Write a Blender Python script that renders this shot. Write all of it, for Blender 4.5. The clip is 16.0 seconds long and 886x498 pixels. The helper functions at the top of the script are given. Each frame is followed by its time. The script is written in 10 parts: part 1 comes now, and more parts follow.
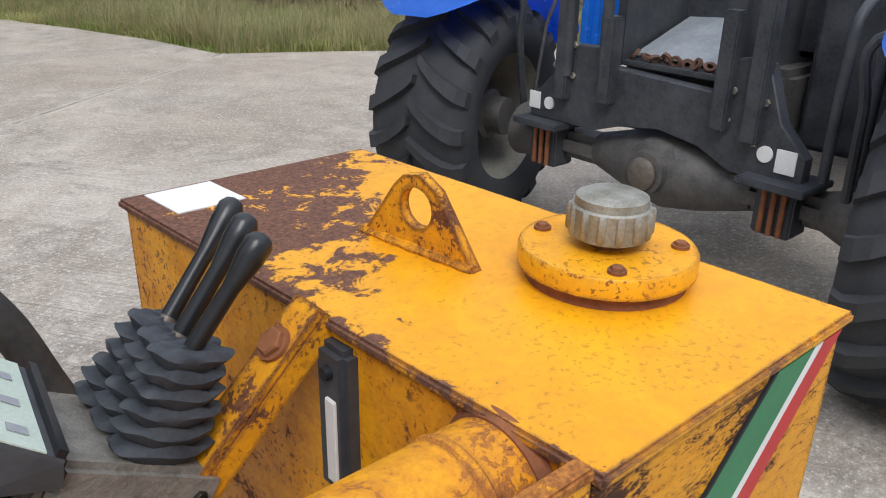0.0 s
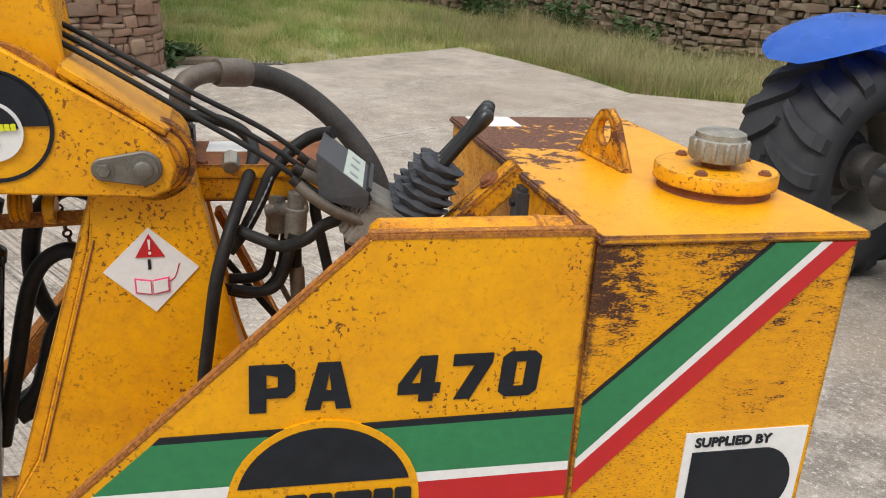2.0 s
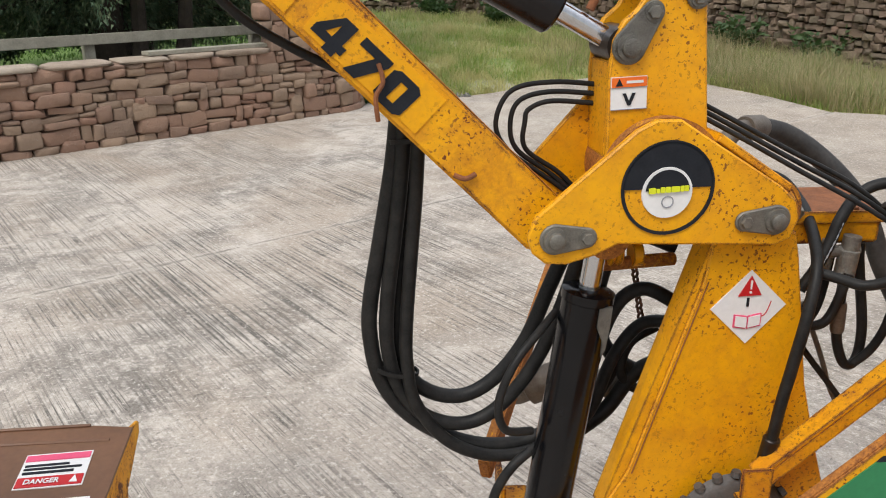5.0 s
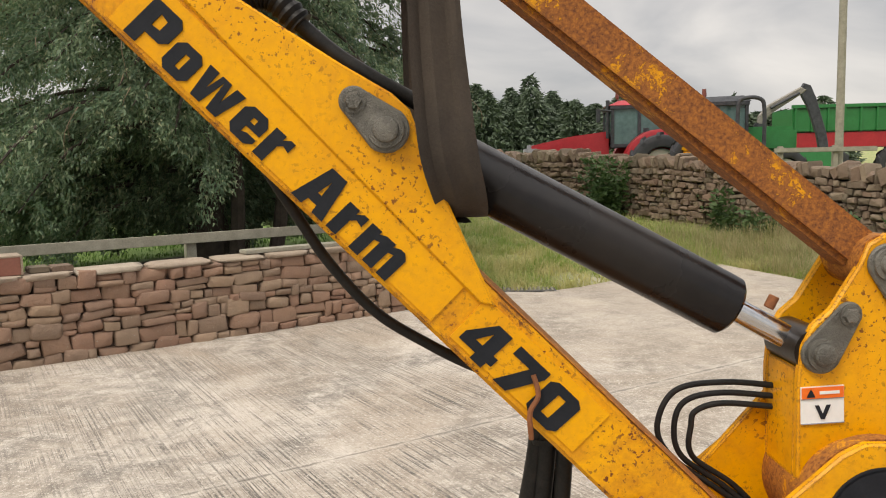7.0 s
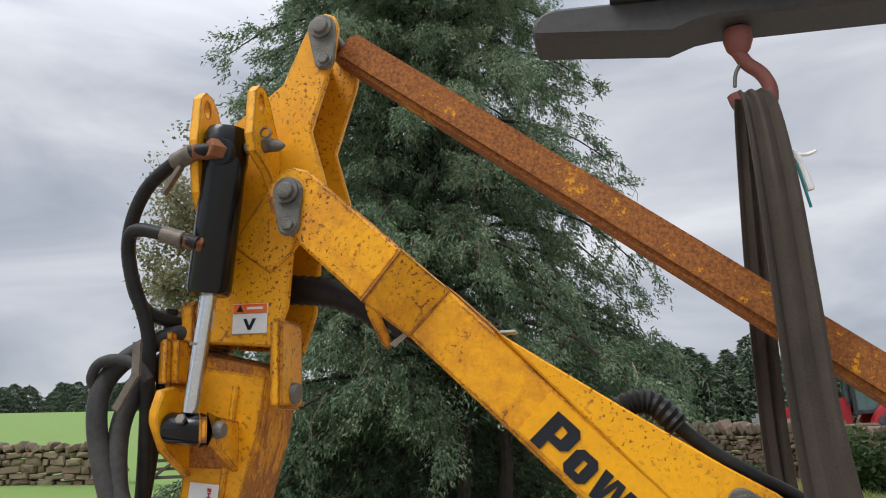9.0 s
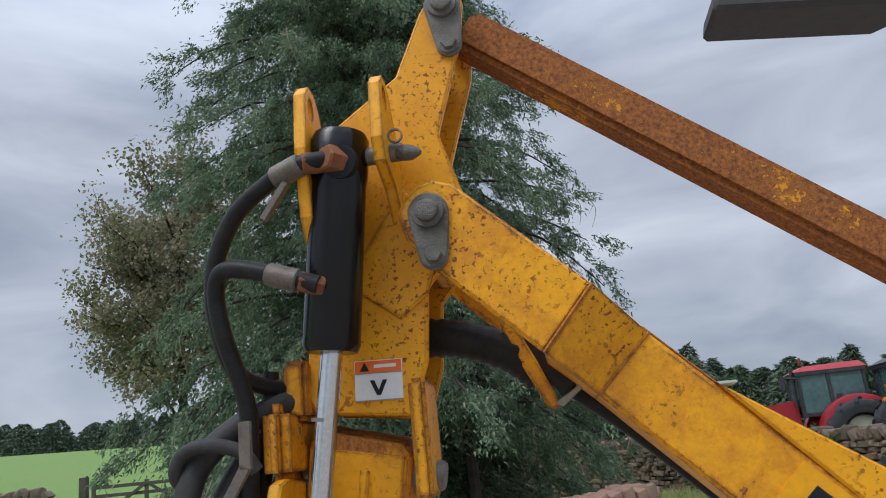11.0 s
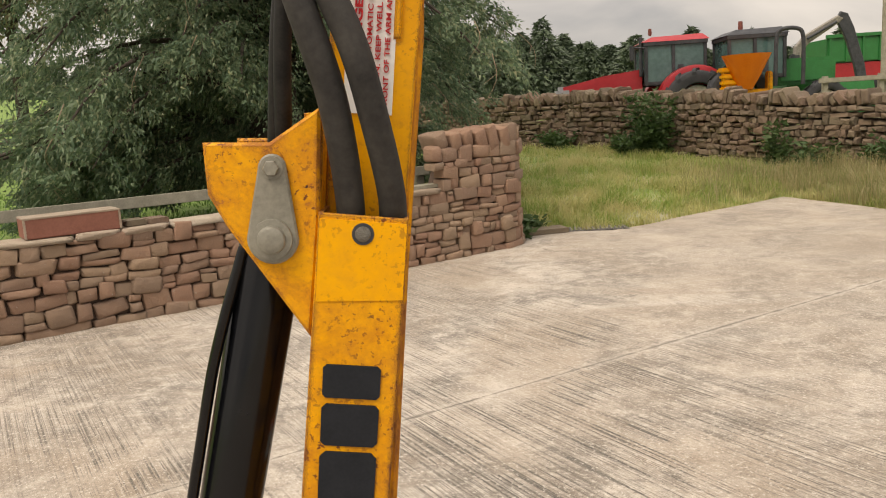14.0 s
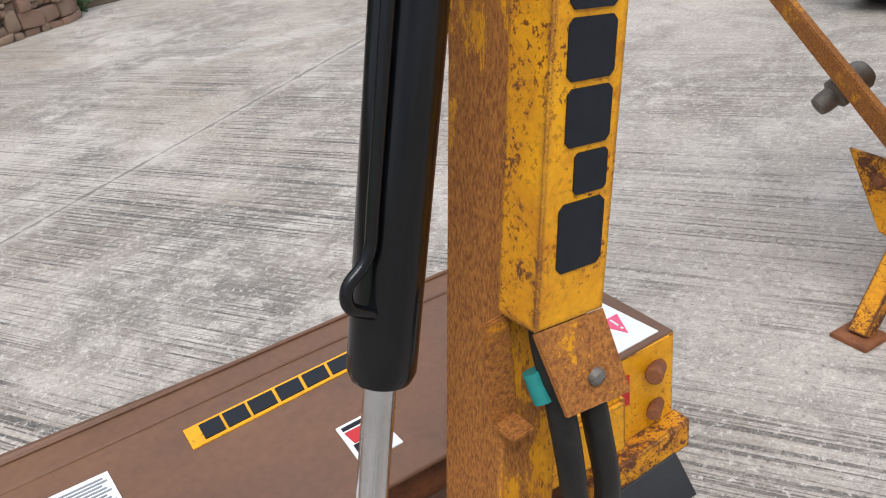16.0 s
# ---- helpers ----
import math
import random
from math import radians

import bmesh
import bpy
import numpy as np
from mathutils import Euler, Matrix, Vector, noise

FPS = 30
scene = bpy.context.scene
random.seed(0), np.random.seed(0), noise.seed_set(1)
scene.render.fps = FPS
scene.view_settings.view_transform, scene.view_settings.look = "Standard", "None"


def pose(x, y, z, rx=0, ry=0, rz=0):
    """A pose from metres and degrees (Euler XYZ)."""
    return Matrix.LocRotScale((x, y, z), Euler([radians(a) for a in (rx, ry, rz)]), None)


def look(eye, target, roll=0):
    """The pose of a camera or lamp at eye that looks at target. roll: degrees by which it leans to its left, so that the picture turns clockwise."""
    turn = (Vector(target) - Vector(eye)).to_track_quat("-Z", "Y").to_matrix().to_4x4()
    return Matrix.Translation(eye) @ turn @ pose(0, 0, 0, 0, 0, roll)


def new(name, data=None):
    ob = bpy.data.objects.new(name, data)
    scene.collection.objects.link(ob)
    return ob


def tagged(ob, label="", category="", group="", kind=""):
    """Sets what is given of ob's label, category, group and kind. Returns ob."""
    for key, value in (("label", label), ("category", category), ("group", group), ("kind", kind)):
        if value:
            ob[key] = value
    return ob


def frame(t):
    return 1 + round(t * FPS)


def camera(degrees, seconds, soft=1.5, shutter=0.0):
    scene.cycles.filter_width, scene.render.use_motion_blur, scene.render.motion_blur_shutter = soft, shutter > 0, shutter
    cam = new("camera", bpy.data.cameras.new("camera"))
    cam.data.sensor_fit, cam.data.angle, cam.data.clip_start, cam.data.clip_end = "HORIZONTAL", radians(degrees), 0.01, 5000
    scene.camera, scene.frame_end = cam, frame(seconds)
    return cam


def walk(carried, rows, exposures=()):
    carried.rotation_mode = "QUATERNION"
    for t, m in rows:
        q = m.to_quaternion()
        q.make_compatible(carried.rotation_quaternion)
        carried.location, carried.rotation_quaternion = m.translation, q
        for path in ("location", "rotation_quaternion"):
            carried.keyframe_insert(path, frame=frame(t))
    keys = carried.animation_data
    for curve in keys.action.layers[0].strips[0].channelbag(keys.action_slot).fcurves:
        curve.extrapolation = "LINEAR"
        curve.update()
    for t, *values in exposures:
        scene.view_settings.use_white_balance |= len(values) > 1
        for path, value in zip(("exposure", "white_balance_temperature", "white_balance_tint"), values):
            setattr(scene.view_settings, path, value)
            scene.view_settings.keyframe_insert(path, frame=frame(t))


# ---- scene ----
cam = camera(58.1, 16.0, 1.05)
PATH = [
    (0, (0.432, -0.229, 1.412), (1.649, 1.148, 0.623), 1.1),
    (0.5, (0.377, -0.353, 1.414), (1.506, 1.11, 0.65), 1.9),
    (1, (0.302, -0.545, 1.415), (1.209, 1.076, 0.674), 2.7),
    (1.5, (0.36, -0.67, 1.403), (0.99, 1.089, 0.689), 3.2),
    (2, (0.421, -0.795, 1.39), (0.798, 1.038, 0.686), 2.8),
    (2.5, (0.376, -0.938, 1.379), (0.583, 0.912, 0.649), 1.6),
    (3, (0.286, -1.071, 1.354), (0.381, 0.766, 0.569), 0.8),
    (3.5, (0.185, -1.122, 1.328), (0.214, 0.704, 0.513), 0.7),
    (4, (0.018, -1.028, 1.295), (0.028, 0.8, 0.485), 0.6),
    (4.5, (-0.132, -0.932, 1.334), (-0.099, 0.922, 0.583), 0.2),
    (5, (-0.321, -0.859, 1.465), (-0.252, 1.029, 0.809), -0.9),
    (5.2, (-0.373, -0.825, 1.51), (-0.294, 1.077, 0.897), -1.2),
    (7.3, (-0.441, -0.682, 1.63), (-0.611, 1.306, 1.49), -1.6),
    (7.5, (-0.465, -0.698, 1.651), (-0.675, 1.29, 1.566), -1.9),
    (8, (-0.518, -0.742, 1.709), (-0.831, 1.232, 1.784), -2.5),
    (8.5, (-0.581, -0.794, 1.765), (-1.002, 1.145, 2.016), -2.6),
    (9, (-0.611, -0.859, 1.78), (-1.185, 1.001, 2.237), -2.4),
    (9.2, (-0.616, -0.876, 1.784), (-1.25, 0.952, 2.292), -2.3),
    (11.3, (-1.022, -0.676, 1.881), (-1.368, 1.235, 2.361), -5.9),
    (11.5, (-1.051, -0.685, 1.868), (-1.347, 1.244, 2.305), -5.8),
    (12, (-1.103, -0.707, 1.82), (-1.334, 1.263, 2.082), -5.2),
    (12.5, (-1.14, -0.697, 1.747), (-1.353, 1.291, 1.818), -4.5),
    (13, (-1.166, -0.705, 1.689), (-1.377, 1.282, 1.605), -4.1),
    (13.5, (-1.18, -0.707, 1.62), (-1.37, 1.273, 1.412), -3.7),
    (14, (-1.227, -0.636, 1.521), (-1.357, 1.332, 1.186), -3.6),
    (14.5, (-1.315, -0.558, 1.425), (-1.335, 1.384, 0.947), -3.6),
    (15, (-1.521, -0.567, 1.345), (-1.331, 1.313, 0.69), -5.2),
    (15.5, (-1.745, -0.544, 1.265), (-1.213, 1.177, 0.396), -5.6),
    (16, (-1.878, -0.405, 1.242), (-1.05, 1.161, 0.313), -7.3),
]
EXPOSURES = [(0, 0.34, 6200, 10), (0.8, 0.38, 6200, 10), (1.6, 0.40, 6800, 10), (3.5, 0.44, 6700, 10), (5, 0.46, 6600, 10), (8, 0.58, 7700, 11), (9.1, 0.42, 6350, 10), (11.3, 0.18, 5900, 10), (12, 0.36, 6400, 10), (12.8, 0.58, 7500, 12), (14, 0.52, 8200, 13), (14.6, 0.52, 8100, 13), (15.3, 0.42, 6500, 10), (16, 0.42, 6200, 10)]
walk(cam, [(t, look(eye, target, roll)) for t, eye, target, roll in PATH], EXPOSURES)

# ---- world and light ----
world = bpy.data.worlds.new("overcast_sky")
scene.world = world
world.use_nodes = True
wn, wl = world.node_tree.nodes, world.node_tree.links
wn.clear()
w_out, w_bg = wn.new("ShaderNodeOutputWorld"), wn.new("ShaderNodeBackground")
w_sky = wn.new("ShaderNodeTexSky")
w_sky.sky_type, w_sky.sun_disc = "NISHITA", False
w_sky.sun_elevation, w_sky.sun_rotation = radians(48), radians(250)
w_scale = wn.new("ShaderNodeVectorMath")
w_scale.operation = "SCALE"
w_scale.inputs["Scale"].default_value = 0.11
w_geo = wn.new("ShaderNodeTexCoord")
w_map = wn.new("ShaderNodeMapping")
w_map.inputs["Scale"].default_value = (1.0, 1.0, 3.2)
w_noise = wn.new("ShaderNodeTexNoise")
w_noise.inputs["Scale"].default_value, w_noise.inputs["Detail"].default_value = 2.3, 6
w_noise.inputs["Distortion"].default_value = 0.5
w_ramp = wn.new("ShaderNodeValToRGB")
w_ramp.color_ramp.elements[0].position, w_ramp.color_ramp.elements[0].color = 0.34, (0.44, 0.48, 0.56, 1)
w_ramp.color_ramp.elements[1].position, w_ramp.color_ramp.elements[1].color = 0.68, (0.97, 0.98, 1.02, 1)
w_mix = wn.new("ShaderNodeMix")
w_mix.data_type = "RGBA"
w_mix.inputs[0].default_value = 0.9
wl.new(w_sky.outputs[0], w_scale.inputs[0])
wl.new(w_geo.outputs["Generated"], w_map.inputs[0])
wl.new(w_map.outputs[0], w_noise.inputs["Vector"])
wl.new(w_noise.outputs["Fac"], w_ramp.inputs[0])
wl.new(w_scale.outputs[0], w_mix.inputs[6])
wl.new(w_ramp.outputs[0], w_mix.inputs[7])
wl.new(w_mix.outputs[2], w_bg.inputs["Color"])
# An overcast sky is brightest overhead.
w_sep, w_up = wn.new("ShaderNodeSeparateXYZ"), wn.new("ShaderNodeMapRange")
wl.new(w_geo.outputs["Generated"], w_sep.inputs[0])
wl.new(w_sep.outputs["Z"], w_up.inputs["Value"])
w_up.inputs["From Min"].default_value, w_up.inputs["From Max"].default_value = 0.40, 1.0
w_up.inputs["To Min"].default_value, w_up.inputs["To Max"].default_value = 0.64, 2.15
wl.new(w_up.outputs[0], w_bg.inputs["Strength"])
wl.new(w_bg.outputs[0], w_out.inputs[0])
sun = new("sun", bpy.data.lights.new("sun", "SUN"))
sun.data.energy, sun.data.angle, sun.data.color = 1.5, radians(25), (1.0, 0.96, 0.9)
sun.matrix_world = look((-6, -8, 14), (0, 0, 0))


# ---- materials ----
def nodes_of(name):
    m = bpy.data.materials.new(name)
    m.use_nodes = True
    nt = m.node_tree
    return m, nt, nt.nodes["Principled BSDF"]


def coords(nt, scale=(1, 1, 1), rot=(0, 0, 0)):
    g = nt.nodes.new("ShaderNodeNewGeometry")
    mp = nt.nodes.new("ShaderNodeMapping")
    mp.inputs["Scale"].default_value, mp.inputs["Rotation"].default_value = scale, rot
    nt.links.new(g.outputs["Position"], mp.inputs[0])
    return mp.outputs[0]


def noise_of(nt, vec, scale, detail=5, rough=0.6, dist=0.0):
    n = nt.nodes.new("ShaderNodeTexNoise")
    n.inputs["Scale"].default_value, n.inputs["Detail"].default_value = scale, detail
    n.inputs["Roughness"].default_value, n.inputs["Distortion"].default_value = rough, dist
    nt.links.new(vec, n.inputs["Vector"])
    return n.outputs["Fac"]


def ramp_of(nt, fac, stops):
    r = nt.nodes.new("ShaderNodeValToRGB")
    els = r.color_ramp.elements
    while len(els) < len(stops):
        els.new(0.5)
    for el, (p, c) in zip(els, stops):
        el.position = p
        el.color = (*c, 1) if isinstance(c, tuple) else (c, c, c, 1)
    nt.links.new(fac, r.inputs[0])
    return r.outputs[0]


def mix_of(nt, fac, a, b, mode="MIX"):
    m = nt.nodes.new("ShaderNodeMix")
    m.data_type, m.blend_type = "RGBA", mode
    for sock, v in ((m.inputs[0], fac), (m.inputs[6], a), (m.inputs[7], b)):
        if isinstance(v, (int, float)):
            sock.default_value = v
        elif isinstance(v, tuple):
            sock.default_value = (*v, 1)
        else:
            nt.links.new(v, sock)
    return m.outputs[2]


def math_of(nt, op, a, b=0.0, clamp=False):
    m = nt.nodes.new("ShaderNodeMath")
    m.operation, m.use_clamp = op, clamp
    for sock, v in ((m.inputs[0], a), (m.inputs[1], b)):
        if isinstance(v, (int, float)):
            sock.default_value = v
        else:
            nt.links.new(v, sock)
    return m.outputs[0]


def bump_of(nt, bsdf, height, strength=0.3, distance=0.002):
    b = nt.nodes.new("ShaderNodeBump")
    b.inputs["Strength"].default_value, b.inputs["Distance"].default_value = strength, distance
    nt.links.new(height, b.inputs["Height"])
    nt.links.new(b.outputs[0], bsdf.inputs["Normal"])


def simple(name, c1, c2, scale=20, rough=0.5, metal=0.0, bump=0.15, dist=0.001, rough2=None, fine=8, gleam=0.5):
    """Two tones at a broad scale with a fine grain and matching relief."""
    m, nt, b = nodes_of(name)
    v = coords(nt)
    big, small = noise_of(nt, v, scale), noise_of(nt, v, scale * fine, 4)
    col = mix_of(nt, ramp_of(nt, big, [(0.3, 0.0), (0.7, 1.0)]), c1, c2)
    col = mix_of(nt, 0.35, col, mix_of(nt, small, tuple(x * 0.55 for x in c1), tuple(min(1, x * 1.4) for x in c2)))
    nt.links.new(col, b.inputs["Base Color"])
    r = ramp_of(nt, big, [(0.3, rough), (0.7, rough if rough2 is None else rough2)])
    nt.links.new(r, b.inputs["Roughness"])
    b.inputs["Metallic"].default_value = metal
    b.inputs["Specular IOR Level"].default_value = gleam
    bump_of(nt, b, small, bump, dist)
    return m


def edge_of(nt, radius=0.006):
    """How sharply the surface bends nearby: 0 on flats, up to 1 on edges."""
    bv, g = nt.nodes.new("ShaderNodeBevel"), nt.nodes.new("ShaderNodeNewGeometry")
    bv.samples = 4
    bv.inputs["Radius"].default_value = radius
    d = nt.nodes.new("ShaderNodeVectorMath")
    d.operation = "DOT_PRODUCT"
    nt.links.new(bv.outputs[0], d.inputs[0])
    nt.links.new(g.outputs["Normal"], d.inputs[1])
    return math_of(nt, "SUBTRACT", 1.0, d.outputs["Value"], True)


def yellow_paint(name, rust=0.3, stain=0.3, edge=1.0, speck=0.5, gloss=0.42, streak=(1, 1, 1), patch=None, wide=0.009, tone=((0.045, 0.020, 0.014), (0.20, 0.075, 0.03))):
    """Chipped yellow machine paint over brown rusted steel. rust: how much of it is lost; stain: orange bleed; speck: pitting."""
    m, nt, b = nodes_of(name)
    v, vs = coords(nt), coords(nt, streak)
    big = noise_of(nt, v, 5.5, 6, 0.62, 0.4)
    mid = noise_of(nt, vs, 32, 7, 0.72, 0.6)
    fine = noise_of(nt, vs, 190, 4, 0.7)
    lost = math_of(nt, "ADD", math_of(nt, "MULTIPLY", mid, 0.62), math_of(nt, "SUBTRACT", math_of(nt, "MULTIPLY", big, 0.66), 0.11))
    lost = math_of(nt, "ADD", lost, math_of(nt, "MULTIPLY", math_of(nt, "SUBTRACT", fine, 0.5), 0.30 * (0.4 + speck)))
    if edge:
        e = math_of(nt, "MULTIPLY", edge_of(nt, wide), 2.4 * edge)
        lost = math_of(nt, "ADD", lost, math_of(nt, "MULTIPLY", e, math_of(nt, "SUBTRACT", math_of(nt, "ADD", mid, big), 0.45)))
    if patch is not None:
        lost = math_of(nt, "ADD", lost, patch(nt))
    t = 0.92 - 0.5 * rust
    mask = ramp_of(nt, lost, [(t - 0.010, 0.0), (t + 0.010, 1.0)])
    halo = ramp_of(nt, lost, [(t - 0.22, 0.0), (t, stain)])
    yel = mix_of(nt, ramp_of(nt, big, [(0.3, 0.0), (0.75, 1.0)]), (0.83, 0.39, 0.004), (0.75, 0.325, 0.005))
    # Dull orange bleed in blotches.
    blot = ramp_of(nt, noise_of(nt, vs, 9, 7, 0.72, 1.2), [(0.48, 0.0), (0.74, 0.6 * min(1.0, stain + 0.1))])
    yel = mix_of(nt, blot, yel, (0.52, 0.17, 0.014))
    yel = mix_of(nt, math_of(nt, "MULTIPLY", halo, mid), yel, (0.36, 0.095, 0.012))
    # Pitting in clusters, and single chips.
    cluster = ramp_of(nt, noise_of(nt, v, 6.5, 4, 0.6, 0.5), [(0.45, 0.14), (0.58, 1.0)])
    pits = math_of(nt, "MULTIPLY", ramp_of(nt, noise_of(nt, vs, 155, 3, 0.6), [(0.585, 0.0), (0.615, 1.0)]), cluster)
    chips = math_of(nt, "MULTIPLY", ramp_of(nt, noise_of(nt, vs, 52, 4, 0.7, 0.4), [(0.67, 0.0), (0.685, 1.0)]), cluster)
    yel = mix_of(nt, math_of(nt, "MULTIPLY", pits, min(1.0, 0.35 + speck)), yel, (0.16, 0.045, 0.012))
    yel = mix_of(nt, math_of(nt, "MULTIPLY", chips, min(1.0, 0.3 + speck)), yel, (0.075, 0.028, 0.014))
    grime = ramp_of(nt, noise_of(nt, v, 48, 6, 0.75), [(0.42, 0.0), (0.72, 0.27)])
    yel = mix_of(nt, grime, yel, (0.42, 0.19, 0.03))
    brown = mix_of(nt, ramp_of(nt, fine, [(0.35, 0.0), (0.65, 1.0)]), *tone)
    nt.links.new(mix_of(nt, mask, yel, brown), b.inputs["Base Color"])
    nt.links.new(ramp_of(nt, math_of(nt, "MAXIMUM", mask, blot), [(0.0, gloss), (1.0, 0.82)]), b.inputs["Roughness"])
    hgt = math_of(nt, "SUBTRACT", math_of(nt, "MULTIPLY", fine, 0.25), math_of(nt, "MULTIPLY", math_of(nt, "MAXIMUM", mask, chips), 0.7))
    b.inputs["Specular IOR Level"].default_value = 0.3
    bump_of(nt, b, hgt, 0.5, 0.0014)
    return m


def tank_top_patch(nt):
    """Bare brown steel towards the far end of the tank's lid, and along its near edge."""
    g = nt.nodes.new("ShaderNodeNewGeometry")
    s = nt.nodes.new("ShaderNodeSeparateXYZ")
    nt.links.new(g.outputs["Position"], s.inputs[0])
    along = math_of(nt, "SUBTRACT", math_of(nt, "MULTIPLY", s.outputs["Y"], 1.25), math_of(nt, "MULTIPLY", math_of(nt, "SUBTRACT", s.outputs["X"], 0.77), 1.5))
    rim = ramp_of(nt, math_of(nt, "MINIMUM", math_of(nt, "SUBTRACT", math_of(nt, "ADD", s.outputs["X"], math_of(nt, "MULTIPLY", s.outputs["Y"], 0.062)), 0.763), math_of(nt, "ADD", s.outputs["Y"], 0.005)), [(0.002, 0.09), (0.007, 0.04), (0.022, 0.0)])
    body = ramp_of(nt, along, [(0.06, -0.13), (0.20, 0.05), (0.32, 0.16), (0.55, 0.27)])
    return math_of(nt, "ADD", body, rim)


def left_edge_patch(nt):
    """Scraped bands down the tank's near corner and under its lid."""
    g = nt.nodes.new("ShaderNodeNewGeometry")
    s = nt.nodes.new("ShaderNodeSeparateXYZ")
    nt.links.new(g.outputs["Position"], s.inputs[0])
    side = ramp_of(nt, math_of(nt, "SUBTRACT", s.outputs["X"], 0.764), [(0.0, 0.10), (0.012, 0.055), (0.05, 0.035), (0.14, 0.0)])
    top = ramp_of(nt, s.outputs["Z"], [(0.93, 0.0), (1.05, 0.06), (1.09, 0.115)])
    return math_of(nt, "MAXIMUM", side, top)


def dipper_patch(nt):
    """Rubbed bare steel on the arm's flank."""
    v = coords(nt, (1, 1, 0.35))
    rub = math_of(nt, "MULTIPLY", ramp_of(nt, noise_of(nt, v, 9, 4), [(0.42, 0.0), (0.6, 1.0)]), 0.12)
    g = nt.nodes.new("ShaderNodeNewGeometry")
    s = nt.nodes.new("ShaderNodeSeparateXYZ")
    nt.links.new(g.outputs["Normal"], s.inputs[0])
    # The outer flank, scoured by the hedge, is nearly all bare.
    return math_of(nt, "ADD", rub, ramp_of(nt, math_of(nt, "MULTIPLY", s.outputs["X"], -1.0), [(0.6, 0.0), (0.85, 0.14)]))


YELLOW = yellow_paint("yellow_paint", 0.34, 0.5, 0.9, 0.55)
YELLOW_PANEL = yellow_paint("yellow_paint_panel", 0.42, 0.25, 1.2, 0.8)
YELLOW_WORN = yellow_paint("yellow_paint_worn", 0.50, 0.9, 1.2, 0.75)
YELLOW_RUSTY = yellow_paint("yellow_paint_rusty", 0.64, 0.8, 1.3, 0.8, 0.6)
YELLOW_STREAKED = yellow_paint("yellow_paint_streaked", 0.62, 0.8, 1.0, 0.7, 0.6, (1.6, 1.6, 0.5), dipper_patch, 0.009, ((0.17, 0.058, 0.018), (0.46, 0.18, 0.035)))
YELLOW_LID = yellow_paint("yellow_paint_tank_lid", 0.42, 0.25, 0.55, 0.0, 0.36, (1, 1, 1), tank_top_patch, 0.005, ((0.070, 0.034, 0.025), (0.20, 0.092, 0.056)))
YELLOW_TANK = yellow_paint("yellow_paint_tank_side", 0.44, 0.45, 0.8, 1.3, 0.42, (1.1, 1, 3.4), left_edge_patch, 0.015, ((0.028, 0.015, 0.012), (0.11, 0.045, 0.022)))
YELLOW_FRESH = yellow_paint("yellow_decal_ground", 0.10, 0.1, 0.2, 0.15, 0.38)
YELLOW_STAINED = yellow_paint("yellow_paint_stained", 0.62, 1.0, 1.0, 0.9, 0.55, (1, 1, 1), None, 0.008, ((0.15, 0.052, 0.018), (0.42, 0.16, 0.035)))
RUST = simple("rusted_steel", (0.10, 0.038, 0.018), (0.28, 0.10, 0.035), 26, 0.85, 0.0, 0.5, 0.0015)
LINK_RUST = yellow_paint("rust_stained_link_paint", 0.98, 1.0, 0.6, 1.0, 0.6, (1, 1, 1), None, 0.009, ((0.13, 0.045, 0.020), (0.38, 0.14, 0.030)))
RUST_ORANGE = yellow_paint("orange_rust_over_yellow", 0.94, 1.0, 1.0, 0.9, 0.65, (1, 1, 1), None, 0.009, ((0.17, 0.058, 0.018), (0.46, 0.18, 0.035)))
HOOD_BROWN = simple("brown_hood_paint", (0.085, 0.040, 0.021), (0.185, 0.088, 0.044), 4.5, 0.38, 0.0, 0.25, 0.001, 0.62, 14)
BLACK_RAM = simple("black_ram_paint", (0.0022, 0.0027, 0.004), (0.006, 0.0063, 0.0075), 14, 0.14, 0.0, 0.10, 0.0006, 0.28, 8, 0.35)
RAM_PATINA = simple("black_ram_paint_rubbed_to_brown", (0.004, 0.0047, 0.0068), (0.022, 0.018, 0.016), 5.5, 0.14, 0.0, 0.3, 0.0012, 0.38, 9, 0.3)
RAM_WORN = simple("rubbed_black_steel", (0.004, 0.0045, 0.0055), (0.034, 0.024, 0.018), 11, 0.24, 0.0, 0.3, 0.001, 0.5, 8, 0.28)
CHROME = simple("chromed_rod", (0.55, 0.56, 0.58), (0.68, 0.69, 0.71), 30, 0.14, 1.0, 0.03, 0.0004, 0.25)
STEEL = simple("greased_pin_steel", (0.10, 0.095, 0.085), (0.24, 0.225, 0.19), 42, 0.45, 0.55, 0.35, 0.001, 0.65)
PIN_GREY = simple("dull_grey_pin", (0.030, 0.029, 0.025), (0.24, 0.23, 0.20), 34, 0.38, 0.35, 0.8, 0.003, 0.65, 14)
PIN_PALE = simple("pale_painted_pin", (0.14, 0.135, 0.11), (0.29, 0.28, 0.235), 22, 0.5, 0.1, 0.35, 0.0015)
HOSE = simple("black_rubber_hose", (0.007, 0.0075, 0.0085), (0.028, 0.027, 0.025), 40, 0.40, 0.0, 0.3, 0.0008, 0.55, 8, 0.18)
HOSE_DUSTY = simple("dusty_grey_hose", (0.010, 0.0105, 0.012), (0.066, 0.063, 0.059), 15, 0.48, 0.0, 0.3, 0.001, 0.8, 8, 0.25)
RUBBER = simple("black_rubber_bellows", (0.022, 0.025, 0.031), (0.062, 0.068, 0.078), 30, 0.42, 0.0, 0.2, 0.001, 0.55, 8, 0.35)
